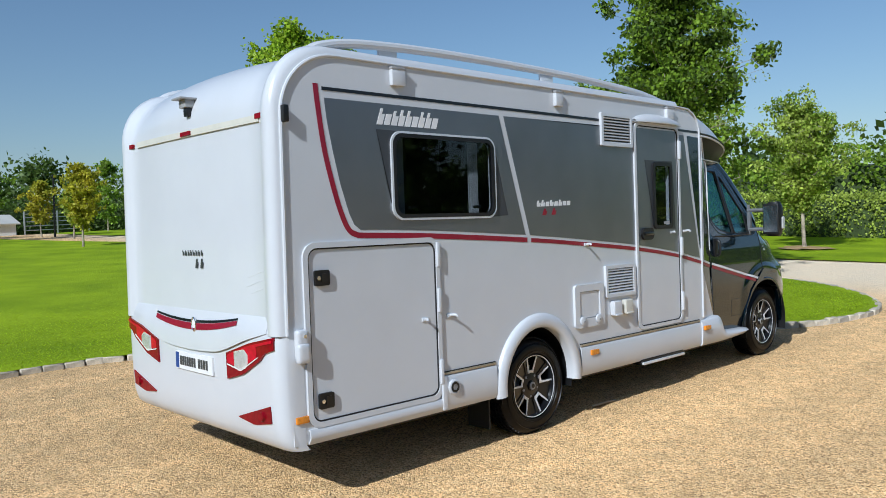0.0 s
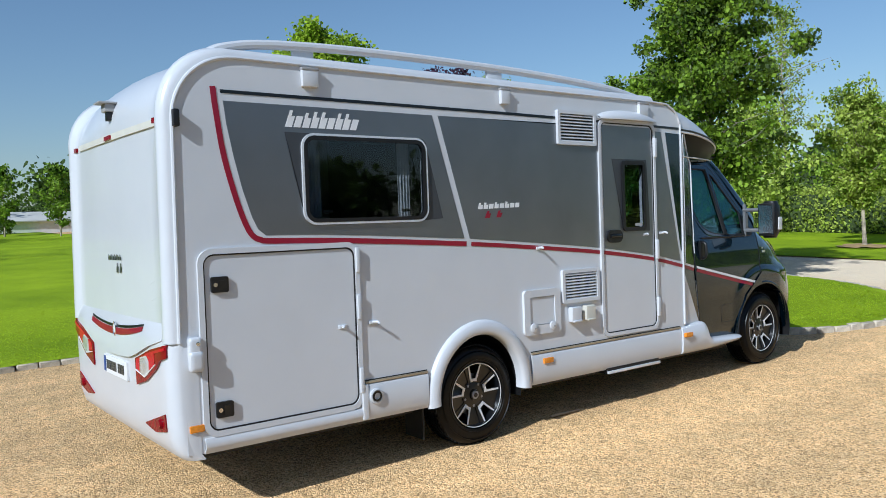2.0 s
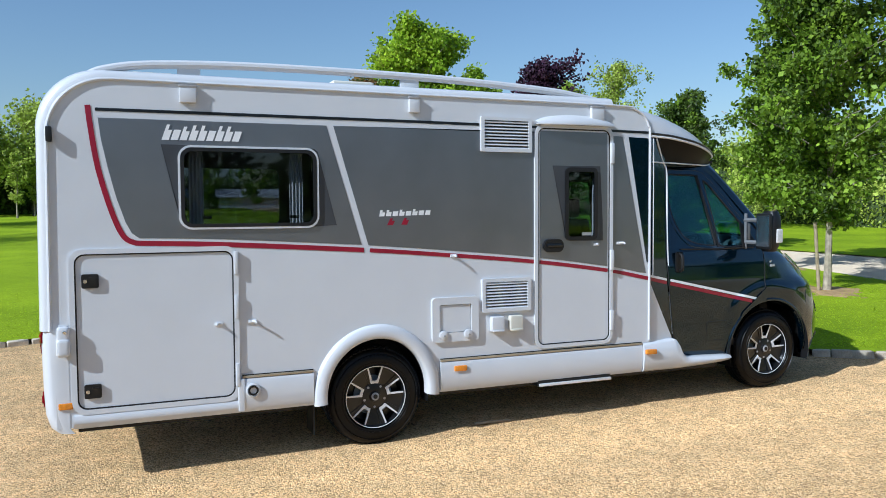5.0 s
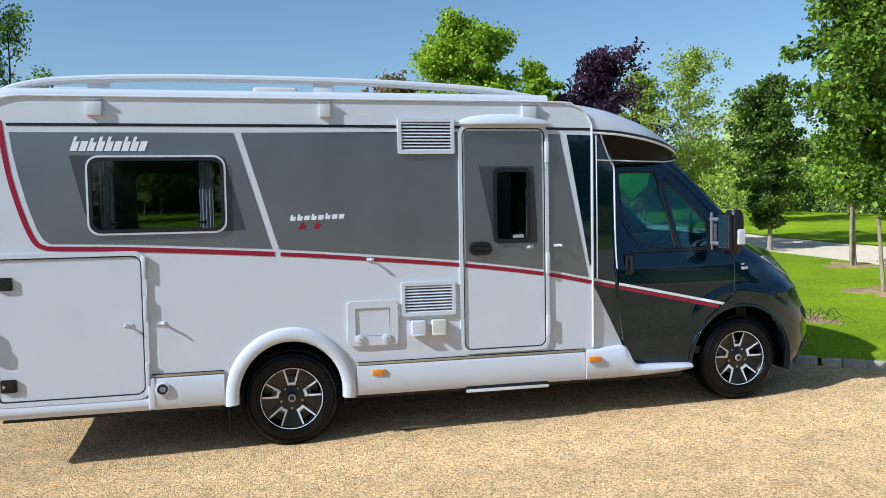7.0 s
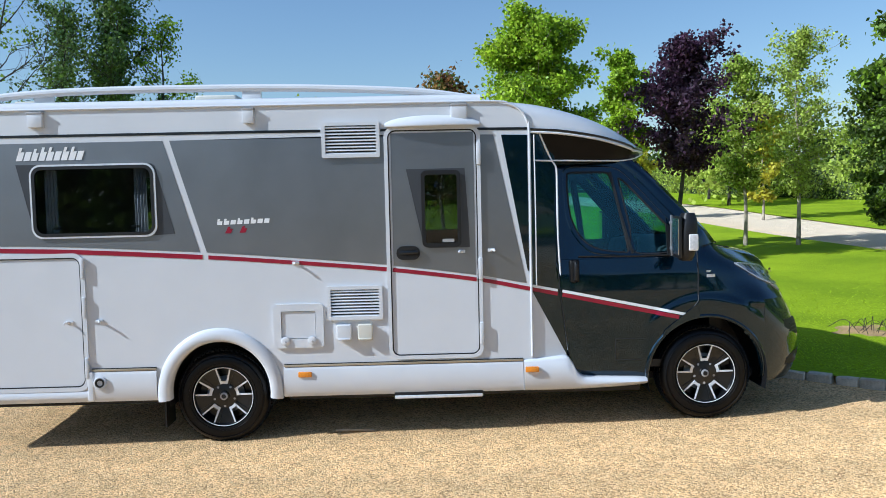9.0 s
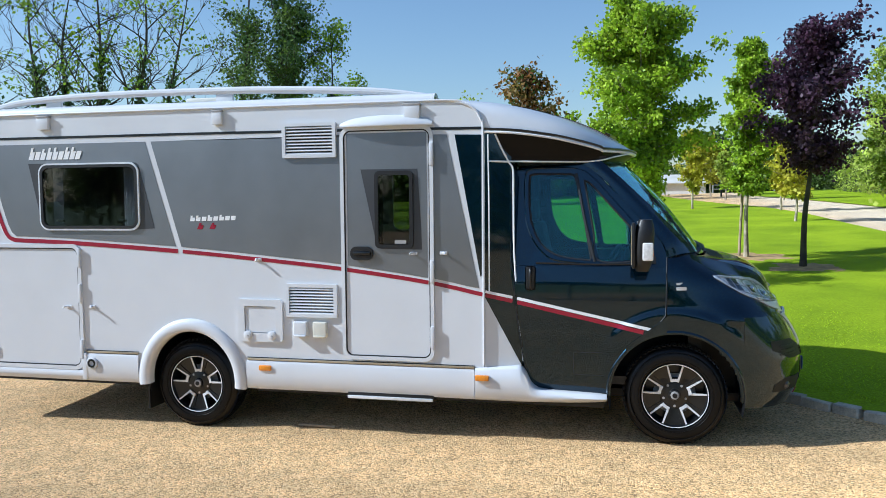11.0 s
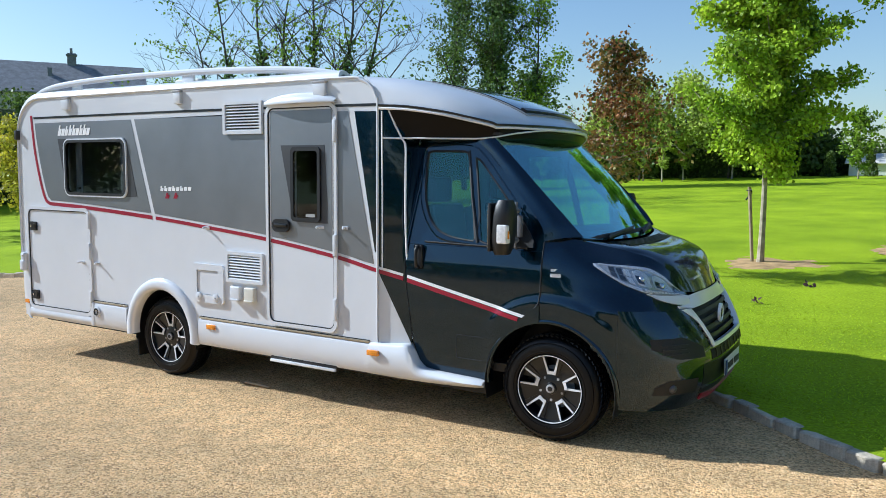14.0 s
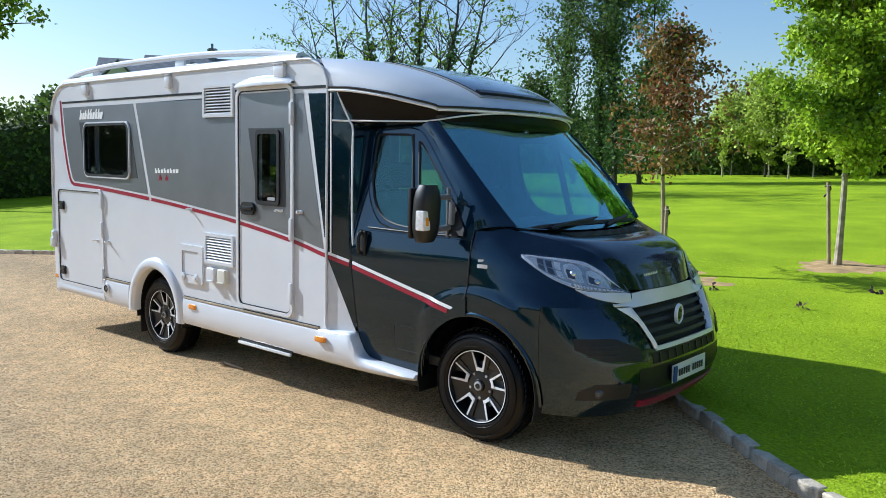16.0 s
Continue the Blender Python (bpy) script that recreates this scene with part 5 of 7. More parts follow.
def arch_lip():
    rows = []
    for a in span(182, -4, 40):
        c, s = math.cos(radians(a)), math.sin(radians(a))
        rows.append([(3.8 + c * r, flank_y(3.8 + c * 0.47, max(0.38, 0.44 + s * 0.47)) + y, 0.44 + s * r) for r, y in ((0.487, -0.012), (0.478, -0.022), (0.466, -0.025), (0.456, -0.02), (0.450, 0.04))])
    bm = bmesh.new()
    grid(bm, rows)
    return thicken(bm, 0.004)


HL_LO = line((0.33, 0.655), (0.40, 0.55), (0.48, 0.44), (0.58, 0.36), (0.70, 0.325), (0.80, 0.33), (0.90, 0.38), (0.985, 0.5))
HL_HI = line((0.33, 0.69), (0.45, 0.72), (0.58, 0.785), (0.70, 0.84), (0.82, 0.83), (0.92, 0.75), (0.985, 0.58))


def lamp_mid(u, f):
    return HL_LO(u) + (HL_HI(u) - HL_LO(u)) * f


for flip in (False, True):
    def side(bm, flip=flip):
        return mirror(bm, W) if flip else bm
    wing = part("front_wing", side(wing_skin()), PAINT, van, "black front wing with a flared wheel arch", 60)
    part("rear_lip", side(rear_lip()), PAINT, wing, angle=60)
    part("bumper_seam", side(tube(bmesh.new(), [(4.262, flank_y(4.262, z) - 0.0005, z) for z in span(0.46, 1.02, 12)], 0.003, 5)), SEAL, wing)
    part("arch_lip", side(arch_lip()), PAINT, wing, angle=50)
    part("wheel_housing", side(liner(3.8, 0.44, 0.475, 0.5)), PLASTIC, wing)
    part("wing_gap", side(tube(bmesh.new(), [(3.735, cab_y(0, z) - 0.0005, z) for z in span(1.03, 1.44, 10)], 0.0035, 5)), SEAL, wing)
    lamp = part("headlamp", side(wing_patch(span(0.33, 0.985, 28), HL_LO, HL_HI, 0.002, 6, 0.004)), LAMPBOWL, van, "large swept-back clear headlamp")
    # pale outer edge, dark indicator cells, two reflector bowls
    part("lamp_edge", side(wing_patch(span(0.335, 0.66, 18), lambda u: HL_LO(u) + 0.002, lambda u: lamp_mid(u, 0.16 + 0.5 * max(0.0, (0.42 - u) / 0.09)), 0.007, 3, 0.003)), REFLECTOR, lamp)
    part("lamp_top_edge", side(wing_patch(span(0.36, 0.93, 22), lambda u: lamp_mid(u, 0.92), lambda u: HL_HI(u) - 0.002, 0.007, 1, 0.003)), REFLECTOR, lamp)
    for k in range(3):
        u0 = 0.425 + 0.047 * k
        for f0, f1 in ((0.26, 0.52), (0.57, 0.84)):
            part("indicator_cell", side(wing_patch(span(u0, u0 + 0.034, 3), lambda u: lamp_mid(u, f0), lambda u: lamp_mid(u, f1), 0.007, 2, 0.003)), LAMPDARK if k < 2 else REFLECTOR, lamp)
    for u0, u1 in ((0.575, 0.70), (0.725, 0.86)):
        part("reflector_bowl", side(wing_patch(span(u0, u1, 10), lambda u: lamp_mid(u, 0.27 + 0.25 * ((u - u0) / (u1 - u0) - 0.5) ** 2), lambda u: lamp_mid(u, 0.88 - 0.5 * ((u - u0) / (u1 - u0) - 0.4) ** 2), 0.007, 4, 0.003)), REFLECTOR, lamp)
        um = u0 + 0.25 * (u1 - u0)
        part("bowl_shade", side(wing_patch(span(um - 0.022, um + 0.03, 5), lambda u: lamp_mid(u, 0.36), lambda u: lamp_mid(u, 0.66), 0.0105, 2, 0.002)), LAMPDARK, lamp)
        b = bmesh.new()
        bmesh.ops.create_uvsphere(b, u_segments=18, v_segments=10, radius=0.024, matrix=Matrix.Translation(wing_at(um + 0.03, lamp_mid(um + 0.03, 0.58), 0.0)))
        part("bulb_cap", side(b), CHROME, lamp)
    part("inner_corner", side(wing_patch(span(0.875, 0.97, 8), lambda u: lamp_mid(u, 0.3), lambda u: lamp_mid(u, 0.92), 0.007, 3, 0.003)), LAMPDARK, lamp)
    part("day_light_strip", side(wing_patch(span(0.58, 0.965, 24), lambda u: HL_LO(u) + 0.012, lambda u: lamp_mid(u, 0.15), 0.009, 2, 0.003)), LAMPBOWL, lamp)
    for k in range(14):
        u0 = 0.60 + 0.0245 * k
        part("day_light", side(wing_patch(span(u0, u0 + 0.016, 2), lambda u: lamp_mid(u, 0.03), lambda u: lamp_mid(u, 0.13), 0.0115, 1, 0.002)), WHITEFILM, lamp)
    part("silver_trim", side(wing_patch(span(0.60, 0.985, 16), lambda u: HL_LO(u) - 0.03 - 0.40 * max(0.0, (u - 0.6) / 0.385) ** 1.2, lambda u: HL_LO(u) - 0.02, 0.008, 3, 0.006)), SILVER, van)
    part("lens", side(wing_patch(span(0.345, 0.965, 28), HL_LO, HL_HI, 0.020, 6, 0.003)), LAMPGLASS, lamp, "clear lens").visible_shadow = False

    def a_pillar():
        bm = bmesh.new()
        e1 = [(3.12, 0.215, 2.135), (3.28, 0.19, 2.01), (3.50, 0.135, 1.77), (3.70, 0.09, 1.55), (3.735, 0.08, 1.44)]
        em = [(3.20, 0.212, 2.14), (3.345, 0.188, 2.02), (3.57, 0.150, 1.80), (3.775, 0.125, 1.59), (3.85, 0.13, 1.465)]
        e2 = [(3.265, 0.24, 2.145), (3.405, 0.222, 2.02), (3.632, 0.205, 1.80), (3.845, 0.21, 1.585), (3.945, 0.245, 1.468)]
        grid(bm, loft([e1, em, e2], 20, 10))
        return thicken(bm, 0.03)
    part("windscreen_pillar", side(a_pillar()), PAINT, van, "black windscreen pillar", 50)

    # wide-load mirror
    def mirror_head():
        bm = bmesh.new()
        rows = []
        for f in span(0, 1, 9):
            z = 1.365 + 0.355 * f
            q = 1 - 0.35 * abs(2 * f - 1) ** 4
            hx, hy = 0.066 * q, 0.086 * q
            ring = []
            for k in range(17):
                a = 2 * math.pi * k / 16
                ring.append((3.557 + hx * math.copysign(abs(math.cos(a)) ** 0.6, math.cos(a)) + 0.02 * f, -0.193 + hy * math.copysign(abs(math.sin(a)) ** 0.6, math.sin(a)), z))
            rows.append(ring)
        grid(bm, rows)
        bmesh.ops.contextual_create(bm, geom=[])
        bm.faces.new([bm.verts.new(p) for p in rows[0][:16]])
        bm.faces.new([bm.verts.new(p) for p in rows[-1][:16]])
        bmesh.ops.remove_doubles(bm, verts=bm.verts[:], dist=0.0005)
        return bm
    mh = part("door_mirror", side(mirror_head()), PLASTIC, van, "large black door mirror with amber repeater", 45)
    for z in (1.44, 1.64):
        part("mirror_arm", side(tube(bmesh.new(), catmull([(3.535, 0.075, z), (3.54, 0.02, z), (3.545, -0.06, z), (3.55, -0.13, z)], 10), 0.019, 8)), SUNLITGREY, mh)
    part("mirror_post", side(box(bmesh.new(), 3.524, 3.538, 0.045, 0.075, 1.38, 1.70, 0.005)), SUNLITGREY, mh)
    part("post_back", side(box(bmesh.new(), 3.543, 3.575, 0.045, 0.08, 1.46, 1.61, 0.008)), SUNLITGREY, mh)
    part("foot_plate", side(sheet([[(3.50, 1.395), (3.66, 1.395), (3.66, 1.44), (3.56, 1.58), (3.50, 1.64)]], 0, 0.016, place=lambda x, z: cab_y(x, z) - 0.012)), PLASTIC, mh)
    rep = part("repeater", side(box(bmesh.new(), 3.555, 3.628, -0.285, -0.217, 1.44, 1.565, 0.014, 3)), CLEARLENS, mh, "clear and amber repeater lamp")
    part("repeater_lens", side(box(bmesh.new(), 3.61, 3.6305, -0.267, -0.238, 1.47, 1.525, 0.006)), AMBER, rep)
    part("mirror_rim", side(box(bmesh.new(), 3.485, 3.51, -0.277, -0.11, 1.385, 1.70, 0.012)), PLASTIC, mh)
    part("mirror_glass", side(box(bmesh.new(), 3.481, 3.487, -0.265, -0.122, 1.41, 1.68)), CHROME, mh)
    part("wing_badge", side(sheet([rounded(3.80, 3.87, 1.208, 1.232, 0.004)], 0, 0.002, place=lambda x, z: wing_at((x - 3.735) / 0.75, 0.4).y - 0.007)), SILVER, van)
    part("wing_badge", side(sheet([rounded(3.80, 3.93, 1.245, 1.262, 0.004)], 0, 0.002, place=lambda x, z: wing_at((x - 3.735) / 0.75, 0.5).y - 0.006)), SILVER, van)

# bonnet
HOOD = [
    [(3.90, 0.205, 1.455), (4.0, 0.42, 1.432), (4.06, 0.75, 1.418), (4.075, 1.06, 1.413)],
    [(4.04, 0.312, 1.417), (4.14, 0.50, 1.406), (4.20, 0.78, 1.396), (4.22, 1.06, 1.391)],
    [(4.22, 0.425, 1.367), (4.30, 0.55, 1.372), (4.36, 0.80, 1.368), (4.385, 1.06, 1.364)],
    [(4.41, 0.488, 1.293), (4.46, 0.62, 1.288), (4.49, 0.84, 1.278), (4.50, 1.06, 1.274)],
    [(4.54, 0.615, 1.098), (4.57, 0.74, 1.088), (4.585, 0.9, 1.085), (4.59, 1.06, 1.083)],
]


def whole(rows):
    """A row from one side carried across the middle."""
    return [list(r) + [(x, W - y, z) for x, y, z in r[-2::-1]] for r in rows]


b = bmesh.new()
grid(b, loft(whole(HOOD), 41, 24))
bonnet = part("bonnet", thicken(b, 0.02), PAINT, van, "black bonnet with vents at the windscreen", 50)
for k in range(5):
    f = 0.03 + 0.022 * k
    b = bmesh.new()
    pts = []
    for y in span(0.55, 1.57, 15):
        u = abs(y - C) / 0.8
        pts.append((4.085 - 0.065 * u * u + f * 0.95, y, 1.417 + 0.012 * u * u - 0.15 * f))
    tube(b, pts, 0.006, 5)
    part("bonnet_slat", b, PLASTIC, bonnet)
bars("bonnet_mark", SILVER, bonnet, lambda y, z: 4.562, (0.80, 1.165), (1.0, 1.170), [0.018] * 8, 0.1, 0.4)

# windscreen
GLASS_LO = [(3.935, 0.25, 1.462), (3.99, 0.45, 1.442), (4.05, 0.78, 1.43), (4.066, 1.06, 1.426)]
GLASS_MID = [(3.632, 0.218, 1.79), (3.685, 0.48, 1.83), (3.715, 0.78, 1.855), (3.728, 1.06, 1.862)]
GLASS_HI = [(3.265, 0.245, 2.145), (3.37, 0.52, 2.155), (3.41, 0.80, 2.165), (3.42, 1.06, 2.168)]
b = bmesh.new()
grid(b, loft(whole([GLASS_LO, GLASS_MID, GLASS_HI]), 31, 16))
screen = part("windscreen", thicken(b, 0.005), SCREENGLASS, van, "large curved windscreen", 60)
screen.visible_shadow = False
b = bmesh.new()
grid(b, loft(whole([[(x - 0.012, y, z + 0.004) for x, y, z in GLASS_LO], [(x - 0.06, y, z + 0.055) for x, y, z in GLASS_LO]]), 31, 3))
part("screen_band", thicken(b, 0.003), SEAL, screen)
for p0, p1 in (((4.035, 0.50, 1.452), (4.035, 1.10, 1.492)), ((4.07, 1.18, 1.446), (3.985, 1.66, 1.492))):
    q0, q1 = Vector(p0), Vector(p1)
    b = bmesh.new()
    tube(b, [q0, q0.lerp(q1, 0.5) + Vector((0.012, 0, 0.012)), q1 - (q1 - q0) * 0.12], 0.011, 6)
    tube(b, [q0 + (q1 - q0) * 0.08 + Vector((-0.012, 0, 0.014)), q1 + Vector((-0.008, 0, 0.008))], 0.007, 6)
    part("wiper", b, PLASTIC, van, "black windscreen wiper")

# nose
half = span(0.0, 1.0, 20)


def nose_shell(zs, start):
    bm = bmesh.new()
    rows = []
    for z in zs:
        yb = flank_y(start, z)
        ys = [yb + (C - yb) * f ** 1.8 for f in half]
        ys += [W - y for y in ys[-2::-1]]
        rows.append([(nose_x(y, z), y, z) for y in ys])
    grid(bm, rows)
    return thicken(bm, 0.02)


front = part("front_bumper", nose_shell([0.362, 0.37, 0.385, 0.405, 0.44, 0.5, 0.57, 0.64, 0.70, 0.75], 4.262), PAINT, van, "black front bumper with red lip", 50)


def cheek():
    bm = bmesh.new()
    rows = []
    inner = line((0.75, 0.60), (0.9, 0.54), (1.02, 0.475))
    for z in (0.75, 0.80, 0.85, 0.9, 0.95, 0.99, 1.02):
        yb = flank_y(4.262, z)
        rows.append([(nose_x(y, z), y, z) for y in [yb + (inner(z) - yb) * f ** 1.5 for f in half]])
    grid(bm, rows)
    return thicken(bm, 0.02)


van_pair("bumper_cheek", cheek, PAINT, "", 50, front)
# grille set back, frame, bars and badge
part("grille_back", nose_patch(span(0.50, W - 0.50, 20), lambda y: 0.74, lambda y: 1.03, -0.055, 4, 0.01), SEAL, front)
side_in = line((0.75, 0.665), (1.02, 0.545))


def grille_bar(z, h):
    return nose_patch(span(side_in(z), W - side_in(z), 24), lambda y: z - h, lambda y: z + h, -0.018, 2, 0.02)


for z in (0.80, 0.85, 0.90, 0.95):
    part("grille_bar", grille_bar(z, 0.012), PLASTIC, front)
band_hi = line((0.45, 1.035), (0.62, 1.075), (0.74, 1.086), (0.9, 1.086), (1.06, 1.084))


def band():
    bm = bmesh.new()
    rows = []
    ys = span(0.42, C, 24)
    for y in ys + [W - q for q in ys[-2::-1]]:
        e = min(y, W - y)
        lo = 1.0 if e > 0.6 else 1.0 + 0.025 * (0.6 - e) / 0.18
        hi = band_hi(e)
        row = []
        for k in range(6):
            z = lo + (hi - lo) * k / 5
            f = (z - lo) / max(0.001, hi - lo)
            x0 = nose_x(y, min(1.02, lo))
            x1 = np.interp(e, [0.42, 0.62, 0.74, 0.9, 1.06], [4.52, 4.55, 4.578, 4.594, 4.60])
            row.append((x0 + 0.012 + (x1 - x0) * f, y, z))
        rows.append(row)
    grid(bm, rows)
    return thicken(bm, 0.012)


part("silver_band", band(), SILVER, van, "silver band above the grille", 50)


def frame_leg():
    bm = bmesh.new()
    rows = []
    for z in span(0.755, 1.005, 14):
        y0 = side_in(z)
        w = 0.035 + 0.09 * max(0.0, (z - 0.9) / 0.11) ** 1.5
        rows.append([(nose_x(y, z) + o, y, z) for y, o in ((y0 - w, 0.004), (y0 - w * 0.6, 0.016), (y0 - 0.008, 0.018), (y0 + 0.006, 0.004), (y0 + 0.008, -0.03))])
    grid(bm, rows)
    return thicken(bm, 0.006)


van_pair("grille_frame", frame_leg, SILVER, "silver grille surround", 50)
part("grille_frame", nose_patch(span(0.64, W - 0.64, 20), lambda y: 0.742, lambda y: 0.768, 0.014, 2, 0.03), SILVER, van)
b = bmesh.new()
lathe(b, [(0.062, 0.0), (0.06, -0.018), (0.052, -0.022), (0.047, -0.014)], 32)
bmesh.ops.rotate(b, matrix=Euler((0, 0, radians(90))).to_matrix(), verts=b.verts[:])
bmesh.ops.scale(b, vec=(1, 0.85, 1.12), verts=b.verts[:])
front_badge = part("round_badge", b, SILVER, van, "round chrome badge with a dark centre", loc=(4.685, C - 0.03, 0.91))
b = bmesh.new()
lathe(b, [(0.049, -0.008), (0.046, -0.015), (0.0, -0.017)], 32)
for x0, x1, z0, z1 in ((-0.012, 0.0, -0.026, 0.026), (-0.012, 0.02, 0.014, 0.026), (0.01, 0.02, -0.018, 0.02), (-0.012, 0.018, -0.026, -0.016)):
    box(b, x0, x1, -0.02, -0.016, z0, z1)
bmesh.ops.rotate(b, matrix=Euler((0, 0, radians(90))).to_matrix(), verts=b.verts[:])
bmesh.ops.scale(b, vec=(1, 0.85, 1.12), verts=b.verts[:])
part("badge_centre", b, LAMPDARK, front_badge, loc=(4.685, C - 0.03, 0.91))
part("upper_slot", nose_patch(span(0.60, W - 0.60, 20), lambda y: 0.665, lambda y: 0.73, 0.003, 2, 0.004), SEAL, front)
for k in range(9):
    y = 0.66 + 0.1 * k
    part("slot_rib", nose_patch(span(y, y + 0.012, 2), lambda y: 0.668, lambda y: 0.727, 0.008, 1, 0.006), PLASTIC, front)
part("lower_grille", nose_patch(span(0.48, W - 0.48, 22), lambda y: 0.445, lambda y: 0.648, 0.002, 3, 0.004), PLASTIC, front)
part("red_lip", nose_patch(span(0.52, W - 0.52, 26), lambda y: 0.375 + 0.02 * (abs(y - C) / 0.55) ** 2, lambda y: 0.418 + 0.02 * (abs(y - C) / 0.55) ** 2, 0.01, 2, 0.02), RED, front, "red lip below the bumper")
fp = part("number_plate", nose_patch(span(0.775, 1.295, 3), lambda y: 0.515, lambda y: 0.628, 0, 1, 0.01), WHITEFILM, van, "white number plate with blue band and dark bars")
for v in fp.data.vertices:
    v.co.x = 4.806 + (0.01 if v.co.x > 4.775 else 0.0) - 0.02 + 0.004 * (v.co.z < 0.55)
part("plate_band", box(bmesh.new(), 4.796, 4.802, 0.782, 0.828, 0.522, 0.621), BLUE, fp)
for y0, y1 in ((0.86, 1.04), (1.07, 1.24)):
    for k in range(5):
        a = y0 + (y1 - y0) * k / 5
        part("plate_bar", box(bmesh.new(), 4.796, 4.802, a, a + 0.016, 0.550, 0.593), DARKGREY, fp)
for flip in (False, True):
    def side(bm, flip=flip):
        return mirror(bm, W) if flip else bm
    s = part("side_intake", side(nose_patch(span(0.13, 0.50, 14), line((0.13, 0.78), (0.25, 0.71), (0.50, 0.70)), line((0.13, 0.845), (0.32, 0.845), (0.50, 0.765)), 0.004, 3, 0.006)), SEAL, front)
    for z in (0.74, 0.77, 0.80):
        part("intake_rib", side(nose_patch(span(0.17, 0.34, 8), lambda y: z, lambda y: z + 0.008, 0.01, 1, 0.006)), PLASTIC, s)
    f = part("fog_recess", side(nose_patch(span(0.15, 0.42, 10), lambda y: 0.475, line((0.15, 0.53), (0.21, 0.575), (0.42, 0.57)), 0.004, 2, 0.006)), SEAL, front)
    b = bmesh.new()
    bmesh.ops.create_uvsphere(b, u_segments=16, v_segments=8, radius=0.036, matrix=Matrix.Translation((nose_x(0.25, 0.52) - 0.026, 0.25, 0.52)))
    part("fog_lamp", side(b), DARKGREY, f)

# overcab cap
CAP = [
    [(2.425, 0.0, 2.36), (2.41, 0.0, 2.445), (2.365, 0.012, 2.525), (2.28, 0.06, 2.59), (2.15, 0.2, 2.628), (2.06, 0.55, 2.645), (2.03, 1.06, 2.65)],
    [(2.66, 0.008, 2.345), (2.65, 0.02, 2.42), (2.63, 0.055, 2.495), (2.59, 0.13, 2.552), (2.54, 0.28, 2.588), (2.52, 0.6, 2.602), (2.52, 1.06, 2.605)],
    [(2.93, 0.045, 2.305), (2.93, 0.07, 2.365), (2.925, 0.125, 2.425), (2.92, 0.22, 2.468), (2.92, 0.36, 2.492), (2.93, 0.64, 2.502), (2.94, 1.06, 2.504)],
    [(3.12, 0.11, 2.262), (3.13, 0.145, 2.30), (3.14, 0.205, 2.343), (3.155, 0.30, 2.37), (3.18, 0.43, 2.384), (3.22, 0.68, 2.393), (3.25, 1.06, 2.393)],
    [(3.25, 0.20, 2.228), (3.275, 0.235, 2.24), (3.30, 0.29, 2.25), (3.33, 0.375, 2.264), (3.365, 0.49, 2.272), (3.42, 0.72, 2.28), (3.455, 1.06, 2.283)],
    [(3.275, 0.225, 2.215), (3.305, 0.26, 2.216), (3.335, 0.315, 2.217), (3.37, 0.40, 2.218), (3.415, 0.51, 2.219), (3.48, 0.73, 2.22), (3.525, 1.06, 2.22)],
]
CAPS = loft(whole(CAP), 49, 40)
b = bmesh.new()
grid(b, CAPS)
cap = part("overcab_roof", thicken(b, 0.02), GELCOAT, van, "white streamlined roof over the cab", 50)


def cap_piece(s0, s1, u0, u1, off, thick):
    """A piece laid on the cap, s along it and u across, both from 0 to 1."""
    bm = bmesh.new()
    rows = []
    for s in span(s0, s1, 12):
        j = min(38, int(s * 39))
        row = []
        for u in span(u0, u1, 14):
            i = min(47, int(u * 48))
            fj, fi = s * 39 - j, u * 48 - i
            p = CAPS[j][i].lerp(CAPS[j][i + 1], fi).lerp(CAPS[j + 1][i].lerp(CAPS[j + 1][i + 1], fi), fj)
            row.append(p + Vector((0.2, 0, 1)).normalized() * off)
        rows.append(row)
    grid(bm, rows)
    return thicken(bm, thick)


part("skylight_frame", cap_piece(0.20, 0.72, 0.385, 0.615, 0.008, 0.02), GREYPLASTIC, cap, "dark skylight set in the cap")
part("skylight", cap_piece(0.22, 0.69, 0.395, 0.605, 0.014, 0.006), SOLAR, cap)
part("skylight_edge", cap_piece(0.665, 0.70, 0.395, 0.605, 0.03, 0.025), BLACKFILM, cap)
edge = [r[0] for r in CAPS]
van_pair("cap_line", lambda: tube(bmesh.new(), [p + Vector((0.003, -0.004, 0.022)) for p in edge] + [p + Vector((0.006, -0.001, 0.018)) for p in CAPS[-1][1:25]], 0.0085, 6), BLACKFILM)
van_pair("cap_edge_bead", lambda: tube(bmesh.new(), [p + Vector((0.0, -0.004, 0.0)) for p in edge], 0.009, 6), WHITEFILM)
b = bmesh.new()
tube(b, [p + Vector((0.002, 0, -0.002)) for p in CAPS[-1]], 0.009, 6)
part("cap_front_bead", b, WHITEFILM, van)


def valance():
    bm = bmesh.new()
    top = [tuple(p) for p in edge if p.x > 2.50][::3] + [tuple(p) for p in CAPS[-1][1:25:3]]
    low = catmull([(2.60, 0.055, 2.142), (2.72, 0.078, 2.140), (2.85, 0.10, 2.138), (3.05, 0.15, 2.136), (3.17, 0.205, 2.138), (3.27, 0.258, 2.150), (3.355, 0.375, 2.172), (3.43, 0.56, 2.190), (3.48, 0.80, 2.196), (3.495, 1.06, 2.198)], len(top))
    mid = [(t[0] * 0.5 + q[0] * 0.5 - 0.004, t[1] * 0.5 + q[1] * 0.5 + 0.01, t[2] * 0.45 + q[2] * 0.55) for t, q in zip(top, low)]
    grid(bm, loft([top, mid, [tuple(q) for q in low]], 60, 8))
    return thicken(bm, 0.01)


